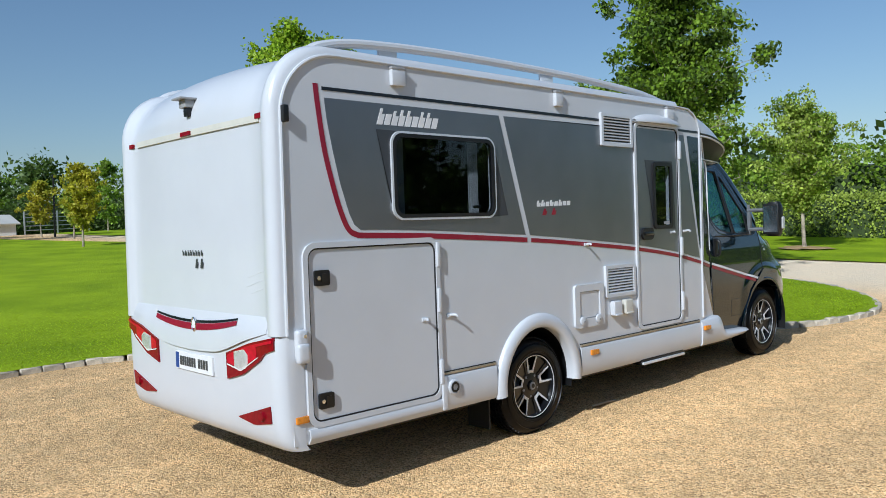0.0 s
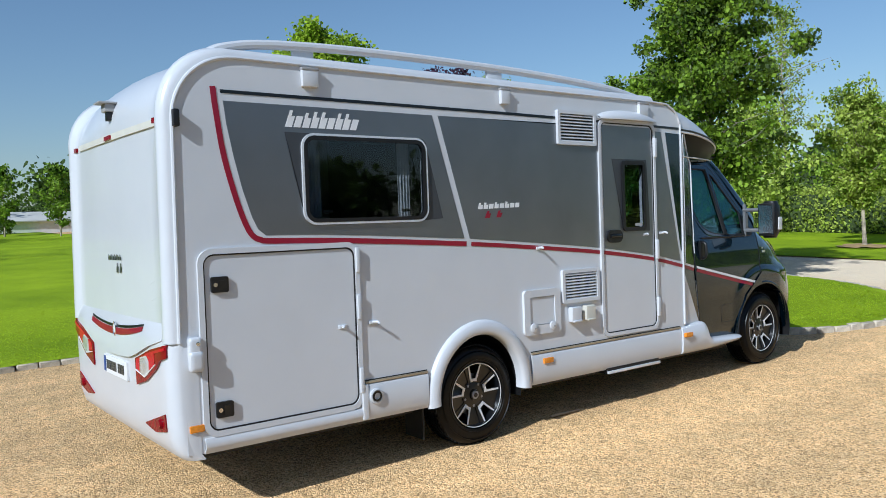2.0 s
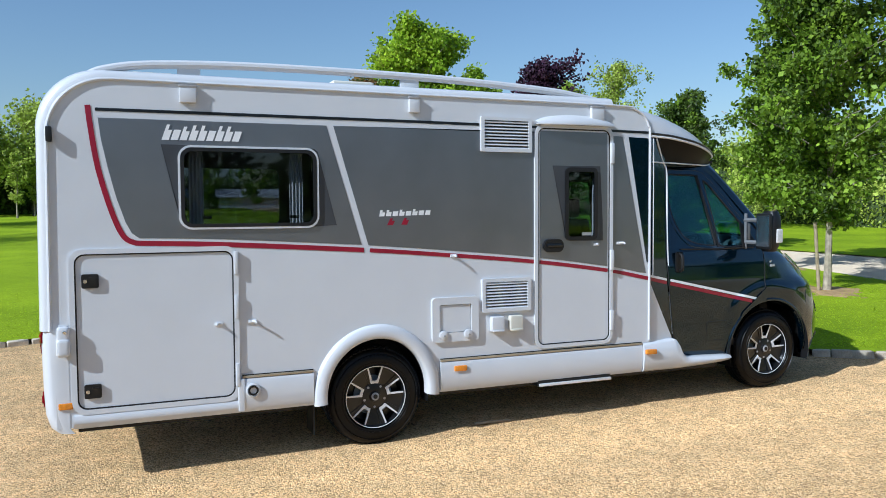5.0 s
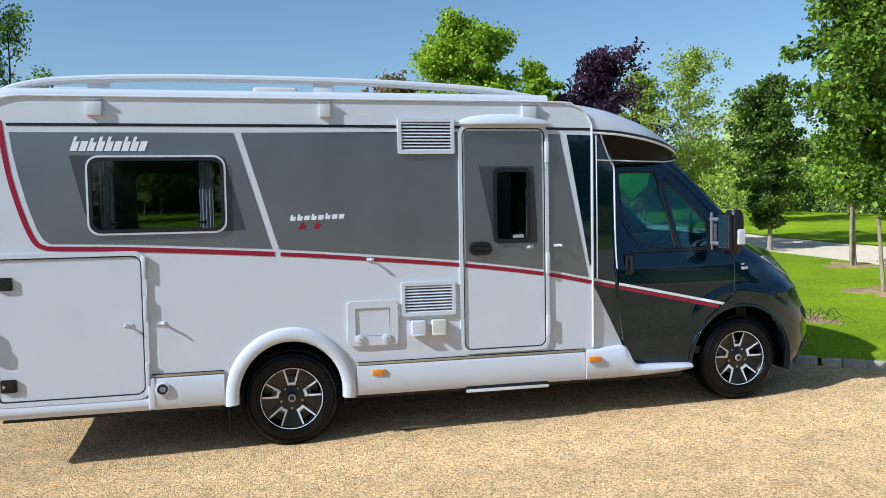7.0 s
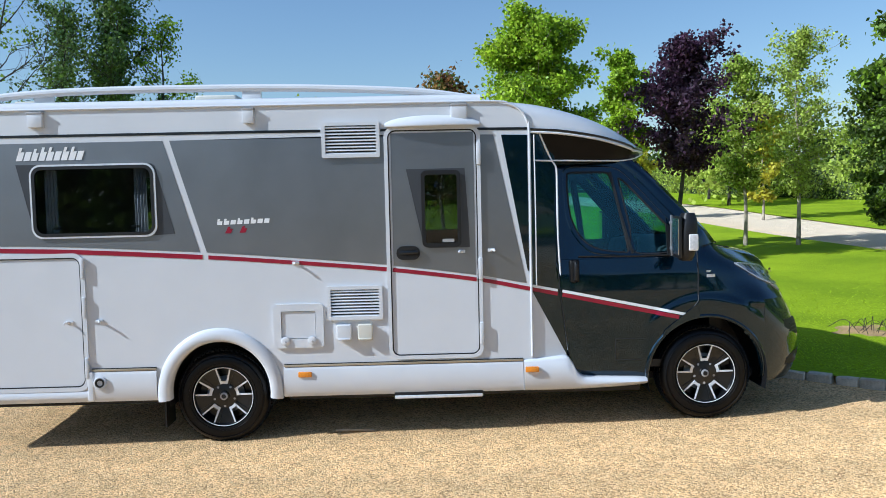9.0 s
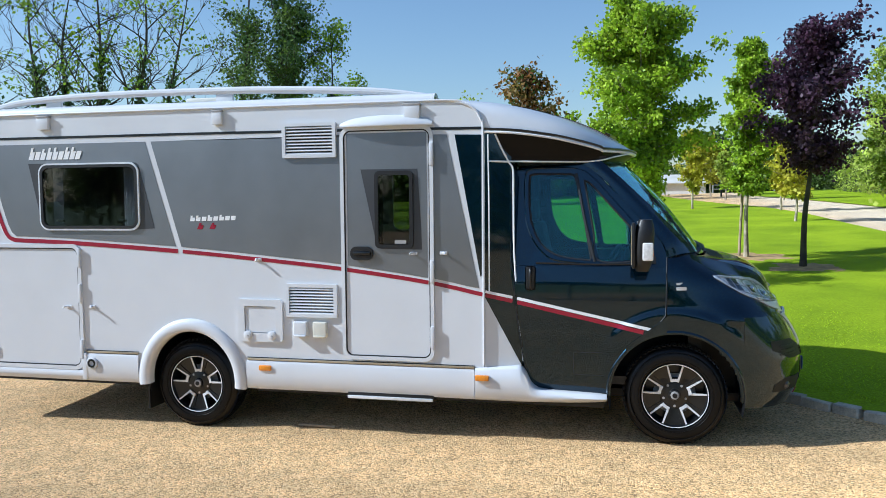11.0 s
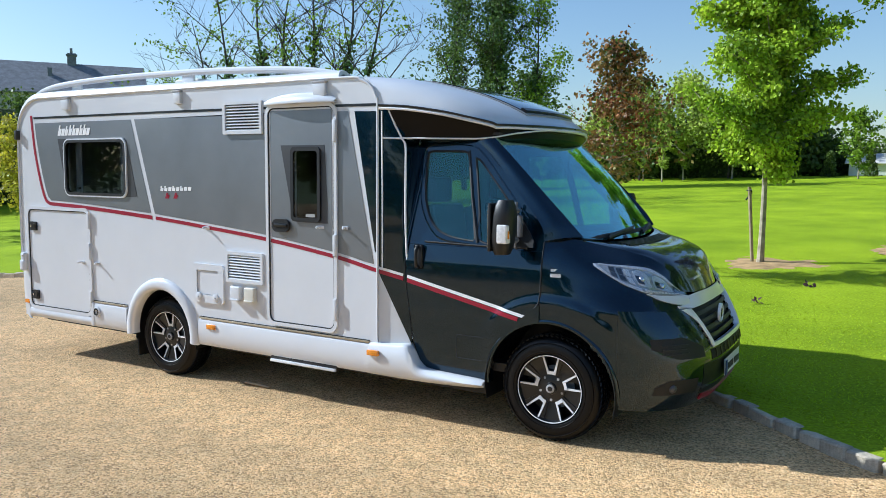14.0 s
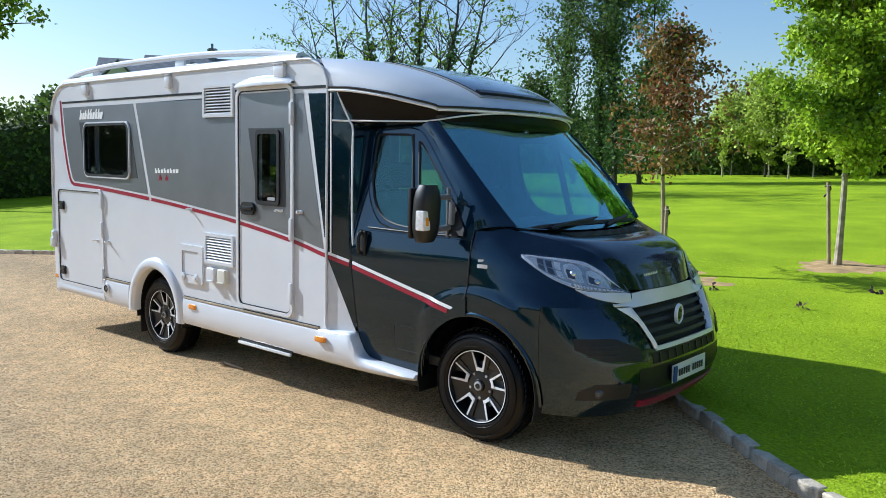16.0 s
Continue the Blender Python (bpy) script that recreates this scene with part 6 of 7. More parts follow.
van_pair("overcab_valance", valance, BROWNBLACK, "glossy black band below the overcab roof", 50)
van_pair("valance_line", lambda: tube(bmesh.new(), catmull([(2.60, 0.05, 2.143), (2.85, 0.094, 2.138), (3.05, 0.143, 2.136), (3.17, 0.2, 2.137), (3.275, 0.253, 2.150), (3.36, 0.372, 2.176), (3.44, 0.558, 2.200), (3.485, 0.74, 2.214)], 40), 0.006, 6), WHITEFILM)
b = bmesh.new()
grid(b, loft(whole([[(3.13, 0.195, 2.142), (3.265, 0.262, 2.152), (3.35, 0.38, 2.174), (3.425, 0.565, 2.192), (3.475, 0.80, 2.198), (3.49, 1.06, 2.20)], [(3.16, 0.215, 2.125), (3.262, 0.27, 2.128), (3.335, 0.40, 2.135), (3.385, 0.58, 2.145), (3.415, 0.82, 2.15), (3.425, 1.06, 2.152)]]), 41, 4))
part("overcab_soffit", thicken(b, 0.006), BROWNBLACK, van, "black underside of the overcab brow", 50)
van_pair("cab_roof_rail", lambda: grid(bmesh.new(), loft([[(2.63, 0.075, 2.155), (2.9, 0.12, 2.15), (3.15, 0.21, 2.145)], [(2.63, 0.215, 2.115), (2.9, 0.22, 2.115), (3.15, 0.225, 2.12)]], 10, 3)), PAINT)

# inside the cab
part("cab_floor", box(bmesh.new(), 2.5, 4.0, 0.10, W - 0.10, 0.50, 0.56), PLASTIC, van)
part("firewall", box(bmesh.new(), 3.90, 4.0, 0.26, W - 0.26, 0.50, 1.33), PLASTIC, van)
b = bmesh.new()
grid(b, loft(whole([[(3.90, 0.22, 1.44), (4.0, 0.5, 1.47), (4.05, 1.06, 1.48)], [(3.62, 0.16, 1.44), (3.62, 0.5, 1.47), (3.60, 1.06, 1.49)], [(3.48, 0.16, 1.36), (3.46, 0.5, 1.38), (3.44, 1.06, 1.38)], [(3.52, 0.16, 0.9), (3.52, 0.5, 0.95), (3.50, 1.06, 0.95)]]), 25, 12))
part("dashboard", thicken(b, 0.02), FABRIC, van, "dark grey dashboard")
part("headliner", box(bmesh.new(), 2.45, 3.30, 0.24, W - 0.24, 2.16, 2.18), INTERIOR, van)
for y in (0.55, W - 0.55):
    seat = part("cab_seat", box(bmesh.new(), 2.72, 3.20, y - 0.25, y + 0.25, 0.85, 1.02, 0.05, 3), FABRIC, van, "grey cab seat with headrest")
    b = box(bmesh.new(), -0.07, 0.07, -0.24, 0.24, 0.0, 0.66, 0.05, 3)
    bmesh.ops.rotate(b, matrix=Euler((0, radians(-12), 0)).to_matrix(), verts=b.verts[:])
    bmesh.ops.translate(b, vec=(2.78, y, 1.0), verts=b.verts[:])
    part("backrest", b, FABRIC, seat)
    b = box(bmesh.new(), 2.57, 2.67, y - 0.14, y + 0.14, 1.66, 1.86, 0.045, 3)
    part("headrest", b, FABRIC, seat)
    part("seat_base", box(bmesh.new(), 2.75, 3.15, y - 0.22, y + 0.22, 0.55, 0.85, 0.02), PLASTIC, seat)
b = bmesh.new()
ring = [(0.19 * math.cos(a), 0.19 * math.sin(a), 0) for a in span(0, 2 * math.pi, 33)]
tube(b, ring, 0.016, 8)
tube(b, [(-0.18, 0, -0.01), (0.18, 0, -0.01)], 0.018, 6)
tube(b, [(0, -0.18, -0.01), (0, 0, -0.01)], 0.018, 6)
bmesh.ops.transform(b, matrix=pose(3.30, 0.56, 1.33, 0, -58, 0), verts=b.verts[:])
part("steering_wheel", b, PLASTIC, van, "black steering wheel")


# ---- kerb ----
def kerb_stone(length, seed):
    rnd = random.Random(seed)
    bm = box(bmesh.new(), -length / 2, length / 2, -0.045, 0.045, -0.06, 0.072)
    for v in bm.verts:
        v.co += Vector((rnd.uniform(-0.008, 0.008), rnd.uniform(-0.008, 0.008), rnd.uniform(-0.006, 0.006)))
    bmesh.ops.bevel(bm, geom=bm.edges[:], offset=0.012, segments=1, affect="EDGES")
    return mesh_of("kerb_stone", bm, KERB, 40)


kerb = thing("kerb", (5.2, 1.07, land(5.2, 1.07)), "low kerb of rough granite setts between gravel and lawn", "kerb", kind="structure")
stones = [kerb_stone(0.185 + 0.012 * k, k) for k in range(6)]
rnd = random.Random(5)
pts = [Vector((x, y, 0)) for x, y in KERB_LINE]
gone, i, target = 0.0, 0, 0.0
lengths = [(b - a).length for a, b in zip(pts, pts[1:])]
placed = []
while i < len(lengths):
    if gone + lengths[i] < target:
        gone += lengths[i]
        i += 1
        continue
    f = (target - gone) / lengths[i]
    p = pts[i].lerp(pts[i + 1], f)
    d = pts[i + 1] - pts[i]
    k = rnd.randrange(6)
    if p.x > -13:
        placed.append((p, math.degrees(math.atan2(d.y, d.x)), k))
    target += 0.197 + 0.012 * k
placed.sort(key=lambda q: (q[0] - Vector((5, 1, 0))).length)
for p, a, k in placed[:300]:
    o = part("kerb_stone", stones[k], KERB, kerb)
    o.location = (p.x + rnd.uniform(-0.006, 0.006), p.y + rnd.uniform(-0.006, 0.006), land(p.x, p.y) + rnd.uniform(-0.008, 0.008))
    o.rotation_euler = (rnd.uniform(-0.04, 0.04), rnd.uniform(-0.03, 0.03), radians(a) + rnd.uniform(-0.03, 0.03))


# ---- foliage ----
def leaf_cloud(centers, per, spread, size, seed, droop=0.4, flat=1.0):
    """Vertices and faces of many small folded leaves round the given places."""
    g = np.random.default_rng(seed)
    c = np.repeat(np.asarray(centers, float), per, axis=0)
    n = len(c)
    c = c + g.normal(0, 1, (n, 3)) * np.asarray(spread) * np.array([1, 1, flat])
    s = size * g.uniform(0.6, 1.25, (n, 1))
    a = g.normal(0, 1, (n, 3))
    a[:, 2] -= droop
    a /= np.linalg.norm(a, axis=1, keepdims=True)
    b = np.cross(a, g.normal(0, 1, (n, 3)))
    b /= np.linalg.norm(b, axis=1, keepdims=True)
    up = np.cross(a, b)
    v = np.empty((n, 4, 3))
    v[:, 0] = c
    v[:, 1] = c + a * s * 0.5 + b * s * 0.36 + up * s * 0.08
    v[:, 2] = c + a * s
    v[:, 3] = c + a * s * 0.5 - b * s * 0.36 + up * s * 0.08
    return v.reshape(-1, 3), np.arange(n * 4).reshape(n, 4)


def leaf_mesh(name, clouds, mat):
    me = bpy.data.meshes.new(name)
    vs = np.concatenate([v for v, f in clouds])
    n = len(vs)
    me.vertices.add(n)
    me.vertices.foreach_set("co", vs.astype(np.float32).ravel())
    me.loops.add(n)
    me.loops.foreach_set("vertex_index", np.arange(n, dtype=np.int32))
    me.polygons.add(n // 4)
    me.polygons.foreach_set("loop_start", np.arange(0, n, 4, dtype=np.int32))
    me.update()
    me.materials.append(mat)
    return me


def tree(name, x, y, h, r, start, leaf, label, seed, leaves=9000, size=0.11, peak=0.4, trunk=0.05, bark=None, limbs=34, lean=0.0, second=None, clump=1.0, up=1.0):
    """A young tree: wavering trunk, limbs on all sides, leaves in clumps along the limbs."""
    rnd = random.Random(seed)
    z0 = land(x, y) + 0.06
    t = thing(name, (x, y, z0), label, "tree", "young trees on the lawns")
    b = bmesh.new()
    stem = catmull([(x + rnd.uniform(-0.03, 0.03) * k + lean * (k / 4) ** 2, y + rnd.uniform(-0.03, 0.03) * k, z0 - 0.08 + h * 0.93 * k / 4) for k in range(5)], 18)
    tube(b, stem, lambda f: trunk * (1.25 - 0.25 * min(1, f * 12)) * (1 - 0.86 * f), 8)
    tips = []
    for k in range(limbs):
        f = (k + rnd.random()) / limbs
        hh = start / h + (0.97 - start / h) * f
        p = stem[min(17, int(hh / 0.93 * 17))].copy()
        p.z = min(p.z, z0 + hh * h)
        g = f / peak if f < peak else (1 - f) / (1 - peak)
        reach = r * (0.25 + 0.85 * max(0.0, min(1.0, g)) ** 0.7) * rnd.uniform(0.58, 1.22)
        a = k * 2.4 + rnd.uniform(-0.5, 0.5)
        rise = up * reach * rnd.uniform(0.25, 0.75) * (0.6 + f)
        q = [p, p + Vector((math.cos(a) * reach * 0.5, math.sin(a) * reach * 0.5, rise * 0.62)), p + Vector((math.cos(a + 0.15) * reach, math.sin(a + 0.15) * reach, rise * 0.95))]
        arm = catmull(q, 6)
        tube(b, arm, lambda s: trunk * 0.34 * (1 - f * 0.6) * (1 - 0.8 * s), 5)
        for m in range(8):
            s = 0.25 + 0.75 * m / 7
            c = arm[min(5, int(s * 5))]
            tips.append(c + Vector((rnd.uniform(-1, 1), rnd.uniform(-1, 1), rnd.uniform(-0.7, 0.8))) * (0.06 + reach * 0.17))
            if m % 2:
                tube(b, [c, tips[-1]], 0.005, 4, False)
    for k in range(5):
        a = k * 1.3 + rnd.uniform(0, 1)
        up = stem[-1] + Vector((math.cos(a) * 0.12, math.sin(a) * 0.12, h * rnd.uniform(0.0, 0.06)))
        tube(b, [stem[-3], up], 0.005, 4, False)
        tips += [up, up.lerp(stem[-2], 0.5)]
    tips += [stem[-1], stem[-2], stem[-3]]
    part("trunk", b, bark or BARK, t, "grey trunk with limbs")
    per = max(3, leaves // len(tips))
    me = leaf_mesh("crown", [leaf_cloud(tips, per, 0.082 * clump * (0.45 + 0.55 * r), size, seed, 0.5, 0.75)], leaf)
    part("crown", me, leaf, t)
    if second:
        low = [p for p in tips if rnd.random() < 0.35]
        me = leaf_mesh("crown", [leaf_cloud(low, per, 0.082 * clump * (0.45 + 0.55 * r), size, seed + 50, 0.5, 0.75)], second)
        part("crown", me, second, t)
    return t


def soil_ring(x, y, r, seed, label="ring of bare brown soil round a young tree"):
    bm = bmesh.new()
    rows = []
    for f in (0.05, 0.3, 0.55, 0.75, 0.88, 1.0):
        ring = []
        for a in span(0, 2 * math.pi, 49):
            q = r * f * (1 + 0.12 * math.sin(3 * a + seed) + 0.07 * math.sin(7 * a + 2 * seed))
            px, py = x + math.cos(a) * q, y + math.sin(a) * q
            ring.append((px, py, land(px, py) + 0.092 - 0.030 * f + 0.022 * noise.noise((px * 4, py * 4, seed)) * f))
        rows.append(ring)
    grid(bm, rows)
    single("soil_patch", bm, SOIL, label, "soil")


def stake(x, y, h, dx, dy, band=True):
    z = land(x, y) + 0.05
    s = thing("tree_stake", (x, y, z), "weathered wooden tree stake with black tie", "stake", "tree stakes")
    part("post", tube(bmesh.new(), [(x, y, z - 0.1), (x + dx, y + dy, z + h)], 0.028, 8), STAKE, s)
    if band:
        b = bmesh.new()
        tube(b, [(x + dx - 0.04, y + dy, z + h - 0.06), (x + dx + 0.04, y + dy - 0.03, z + h - 0.05), (x + dx + 0.03, y + dy + 0.04, z + h - 0.1), (x + dx - 0.05, y + dy + 0.01, z + h - 0.22)], 0.014, 5)
        part("tie", b, SEAL, s)


tree("maple_tree", 3.73, 8.8, 4.85, 1.3, 1.8, LEAF_MAPLE, "young maple with bright green crown on the lawn", 1, 32000, 0.08, 0.22, 0.055, limbs=44, second=LEAF_GREEN)
tree("young_tree", 5.9, 11.1, 4.5, 0.6, 1.45, LEAF_MAPLE, "slender bright green young tree tied to a stake", 2, 16000, 0.08, 0.3, 0.05, second=LEAF_GREEN)
tree("purple_tree", 6.63, 9.5, 4.35, 1.2, 1.95, LEAF_PURPLE, "young tree with dark purple foliage", 3, 15000, 0.085, 0.28, 0.06, bark=DARKBARK, lean=0.3)
tree("rust_tree", 1.92, 6.75, 3.7, 0.95, 1.65, LEAF_RUST, "young tree turning rust red and olive", 4, 4200, 0.07, 0.06, 0.045, second=LEAF_DARK, up=0.55, bark=STAKE)
tree("pale_tree", 9.75, 11.0, 4.75, 0.95, 1.3, LEAF_PALE, "young tree with thin pale yellow-green crown", 5, 9000, 0.07, 0.45, 0.05)
tree("olive_tree", 8.74, 11.4, 4.3, 0.75, 1.4, LEAF_PALE, "young tree with olive green crown", 6, 7500, 0.075, 0.4, 0.05, second=LEAF_GREEN)
tree("oval_tree", 11.3, 10.2, 4.0, 0.8, 0.7, LEAF_DARK, "dense dark green oval tree beyond the drive", 11, 15000, 0.085, 0.5, 0.055, limbs=40, second=LEAF_GREEN)
tree("roadside_tree", 8.95, 3.95, 5.9, 1.75, 1.6, LEAF_GREEN, "tall young tree with a full green crown by the drive", 7, 30000, 0.095, 0.3, 0.06, limbs=54, second=LEAF_DARK, lean=-0.15, clump=0.85)
tree("roadside_tree", 10.6, 6.7, 4.3, 1.0, 1.5, LEAF_GREEN, "young green tree by the drive tied to a stake", 8, 17000, 0.085, 0.35, 0.055)
tree("twiggy_tree", 28.6, 13.4, 9.3, 1.6, 3.6, LEAF_PALE, "tall thin-leaved tree with bare twigs above the hedge", 12, 4200, 0.12, 0.5, 0.09, limbs=48)
tree("hedge_tree", 18.2, 5.5, 3.95, 1.5, 1.4, LEAF_PALE, "broad yellow-green tree in front of the hedge", 9, 14000, 0.10, 0.35, 0.06, limbs=36, second=LEAF_GREEN)
tree("lawn_tree", 6.3, 28.4, 3.3, 0.7, 1.0, LEAF_GOLD, "small golden-green tree on the lawn", 10, 6000, 0.14, 0.4, 0.05)
for k, (x, y, h, r, m) in enumerate(((13.0, 44.0, 4.2, 1.2, LEAF_GREEN), (5.2, 38, 3.6, 1.3, LEAF_GREEN), (8.3, 40.5, 2.9, 0.8, LEAF_GOLD), (3.2, 41, 3.4, 1.2, LEAF_GREEN), (11.0, 34.5, 2.6, 0.5, LEAF_PALE), (8.6, 36.5, 2.4, 0.4, LEAF_PALE), (9.3, 26.0, 3.2, 0.7, LEAF_GOLD), (8.7, 20.5, 3.0, 0.7, LEAF_GOLD), (12.2, 18.5, 3.6, 0.9, LEAF_GOLD))):
    tree("lawn_tree", x, y, h, r, 0.8, m, "small young tree by the drive", 20 + k, 3500, 0.15, 0.4, 0.045, limbs=16)
for k, (x, y, h) in enumerate(((-10.6, 41.1, 4.0), (-7.9, 40.8, 3.2), (-6.3, 39.0, 3.4), (-5.7, 41.2, 3.2), (-3.2, 42.0, 3.3), (-12.6, 37.0, 3.4))):
    tree("sapling", x, y, h, 0.55, 0.9, LEAF_PALE, "thin pale sapling before the dark hedge", 40 + k, 1800, 0.14, 0.4, 0.05, limbs=14)
tree("forecourt_tree", -24, 6.6, 11.5, 3.3, 6.3, LEAF_GREEN, "tall green tree with a high crown by the forecourt", 31, 11000, 0.2, 0.35, 0.16, limbs=36, bark=DARKBARK)
tree("golden_shrub", -24, 13.6, 3.5, 2.4, 0.3, LEAF_GOLD, "broad golden-green shrub before the dark hedge", 32, 8000, 0.16, 0.3, 0.07, limbs=36)
for x, y, r, s in ((3.85, 8.8, 0.8, 1), (5.95, 11.2, 0.8, 2), (6.65, 9.5, 0.75, 3), (1.95, 6.75, 0.7, 4), (10.6, 6.7, 0.6, 5), (18.2, 5.5, 0.7, 6), (8.95, 3.95, 0.7, 7), (2.7, 6.3, 0.5, 8)):
    soil_ring(x, y, r, s)
stake(3.60, 8.88, 1.25, -0.10, 0.0)
stake(5.78, 11.3, 1.6, 0.06, 0.0, False)
stake(1.97, 6.70, 1.0, 0.0, 0.0)
stake(10.5, 6.65, 1.2, 0.0, 0.0)
stake(8.82, 3.98, 1.15, -0.12, 0.0, False)


# ---- bare, ivy-grown trees behind ----
def bare_tree(name, x, y, h, seed, ivy, lean=0.0, spread=0.5, label="", leaves=0.06):
    """One tall stem with arching branches and fine twigs, an ivy sleeve and thin leaf tufts."""
    rnd = random.Random(seed)
    z0 = land(x, y)
    t = thing(name, (x, y, z0), label, "tree", "old trees behind the lawn")
    b = bmesh.new()
    sleeve, tufts = [], []
    bend = rnd.uniform(-0.08, 0.08)
    stem = catmull([(x + h * (lean * f + bend * math.sin(3 * f)) + rnd.uniform(-0.15, 0.15), y + rnd.uniform(-0.25, 0.25), z0 - 0.1 + h * f) for f in (0, 0.25, 0.5, 0.75, 1.0)], 24)
    tube(b, stem, lambda f: h * 0.0135 * (1 - 0.88 * f), 7, False)

    def bough(p, d, length, rad, depth):
        pts = [p]
        for k in range(6):
            d = (d + Vector((rnd.uniform(-1, 1), rnd.uniform(-1, 1), rnd.uniform(-0.5, 0.62))) * 0.2).normalized()
            pts.append(pts[-1] + d * length / 6)
        tube(b, pts, lambda f: rad * (1 - 0.8 * f), 5 if depth == 0 else 3, False)
        if rnd.random() < leaves * (1 + depth):
            tufts.extend(pts[3:])
        if depth < 2:
            for k in range(rnd.randint(4, 6) if depth == 0 else 3):
                side = Vector((rnd.uniform(-1, 1), rnd.uniform(-1, 1), rnd.uniform(-0.4, 0.5)))
                bough(pts[rnd.randint(1, 6)], (d + side * 1.1).normalized(), length * rnd.uniform(0.38, 0.6), rad * 0.5, depth + 1)

    for k in range(11):
        f = 0.28 + 0.7 * (k + rnd.random()) / 11
        a = k * 2.4 + rnd.uniform(-0.6, 0.6)
        d = Vector((math.cos(a), math.sin(a), rnd.uniform(0.25, 0.9))) * spread + Vector((lean, 0, 0.3))
        bough(stem[min(23, int(f * 23))], d.normalized(), h * rnd.uniform(0.2, 0.34) * (1.15 - 0.6 * f) * (0.6 + 0.75 * spread), h * 0.0052 * (1.2 - 0.8 * f), 0)
    part("trunk", b, DARKBARK, t, "dark stem and bare branches")
    top = int(23 * (0.72 if ivy < 1.5 else 0.93))
    for k in range(2, top):
        sleeve += [stem[k].lerp(stem[k + 1], g) for g in (0.0, 0.5)]
    wide = 0.13 * ivy
    clouds = [leaf_cloud(sleeve, int(34 * ivy), (wide, wide, 0.25), 0.19, seed, 0.7)]
    if ivy > 1.5:
        lumps = [p + Vector((rnd.uniform(-1, 1), rnd.uniform(-1, 1), rnd.uniform(-0.5, 0.5))) * rnd.uniform(0.5, 1.7) for p in sleeve[6:] if rnd.random() < 0.5]
        clouds.append(leaf_cloud(lumps, 42, (0.22, 0.22, 0.25), 0.14, seed + 2, 0.7))
    part("ivy", leaf_mesh("ivy", clouds, LEAF_IVY), LEAF_IVY, t, "dark ivy sleeve round the stem")
    tuft = LEAF_GREEN if ivy < 1.5 else LEAF_DARK
    if tufts:
        part("thin_foliage", leaf_mesh("thin_foliage", [leaf_cloud(tufts, 8, (0.22, 0.22, 0.18), 0.15, seed + 1, 0.4)], tuft), tuft, t)


for k, (x, y, h, ivy, lean) in enumerate(((-21.95, 21.72, 8.6, 0.64, -0.22), (-20.2, 21.02, 9.7, 1.04, -0.12), (-18.66, 20.32, 10.0, 1.12, -0.02), (-17.26, 21.02, 9.7, 0.64, 0.0), (-16.0, 20.67, 10.3, 0.96, 0.02), (-14.46, 21.02, 10.0, 0.8, 0.06), (-13.06, 20.32, 8.9, 0.56, 0.16))):
    bare_tree("old_tree", x, y, h, 60 + k, ivy, lean, 1.0, "tall half-bare tree hung with ivy", 0.025)
for k, (x, y, h, ivy) in enumerate(((-14.4, 31, 11.5, 2.4), (-13.2, 31.5, 12.5, 2.6), (-12.0, 31, 11.5, 2.4), (-10.9, 31.4, 9.0, 1.2))):
    bare_tree("ivy_tree", x, y, h, 80 + k, ivy, 0.03 * (k - 1), 0.36, "tall dense ivy-covered tree", 0.16)


# ---- hedges and woods ----
def hedge(name, pts, h, w, mat, label, seed, per_m=700, size=0.10, ragged=0.08, category="hedge", kind=""):
    """A clipped or rough hedge along a line: core coloured dark as inner shade, leaves all over it."""
    rnd = random.Random(seed)
    x0, y0 = pts[0]
    e = thing(name, (x0, y0, land(x0, y0)), label, category, "", kind)
    b = bmesh.new()
    line_ = [Vector((x, y, 0)) for x, y in pts]
    fine, spots = [], []
    for a, c in zip(line_, line_[1:]):
        n = max(2, int((c - a).length / 1.0))
        fine += [a.lerp(c, k / n) for k in range(n)]
    fine.append(line_[-1])
    rows = []
    for k, p in enumerate(fine):
        d = (fine[min(k + 1, len(fine) - 1)] - fine[max(k - 1, 0)]).normalized()
        nrm = Vector((-d.y, d.x, 0))
        z = land(p.x, p.y)
        hh = h * (1 + ragged * noise.noise((p.x * 0.35, p.y * 0.35, seed)) * 2)
        ring = [(-0.42 * w, -0.1), (-0.46 * w, 0.5 * hh), (-0.38 * w, 0.92 * hh), (0, 0.96 * hh), (0.38 * w, 0.92 * hh), (0.46 * w, 0.5 * hh), (0.42 * w, -0.1)]
        rows.append([p + nrm * s + Vector((0, 0, z + t)) for s, t in ring])
        for _ in range(int(per_m / 14)):
            f = rnd.random()
            s = f * 6
            j = min(5, int(s))
            q = rows[-1][j].lerp(rows[-1][j + 1], s - j)
            spots.append(q + d * rnd.uniform(-0.6, 0.6) + (q - p - Vector((0, 0, z + hh / 2))).normalized() * rnd.uniform(0, ragged * h))
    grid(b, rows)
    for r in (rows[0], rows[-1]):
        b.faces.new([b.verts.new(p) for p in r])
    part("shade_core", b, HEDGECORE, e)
    part("foliage", leaf_mesh("foliage", [leaf_cloud(spots, 14, 0.12 + 0.5 * ragged, size, seed, 0.2)], mat), mat, e)
    return e


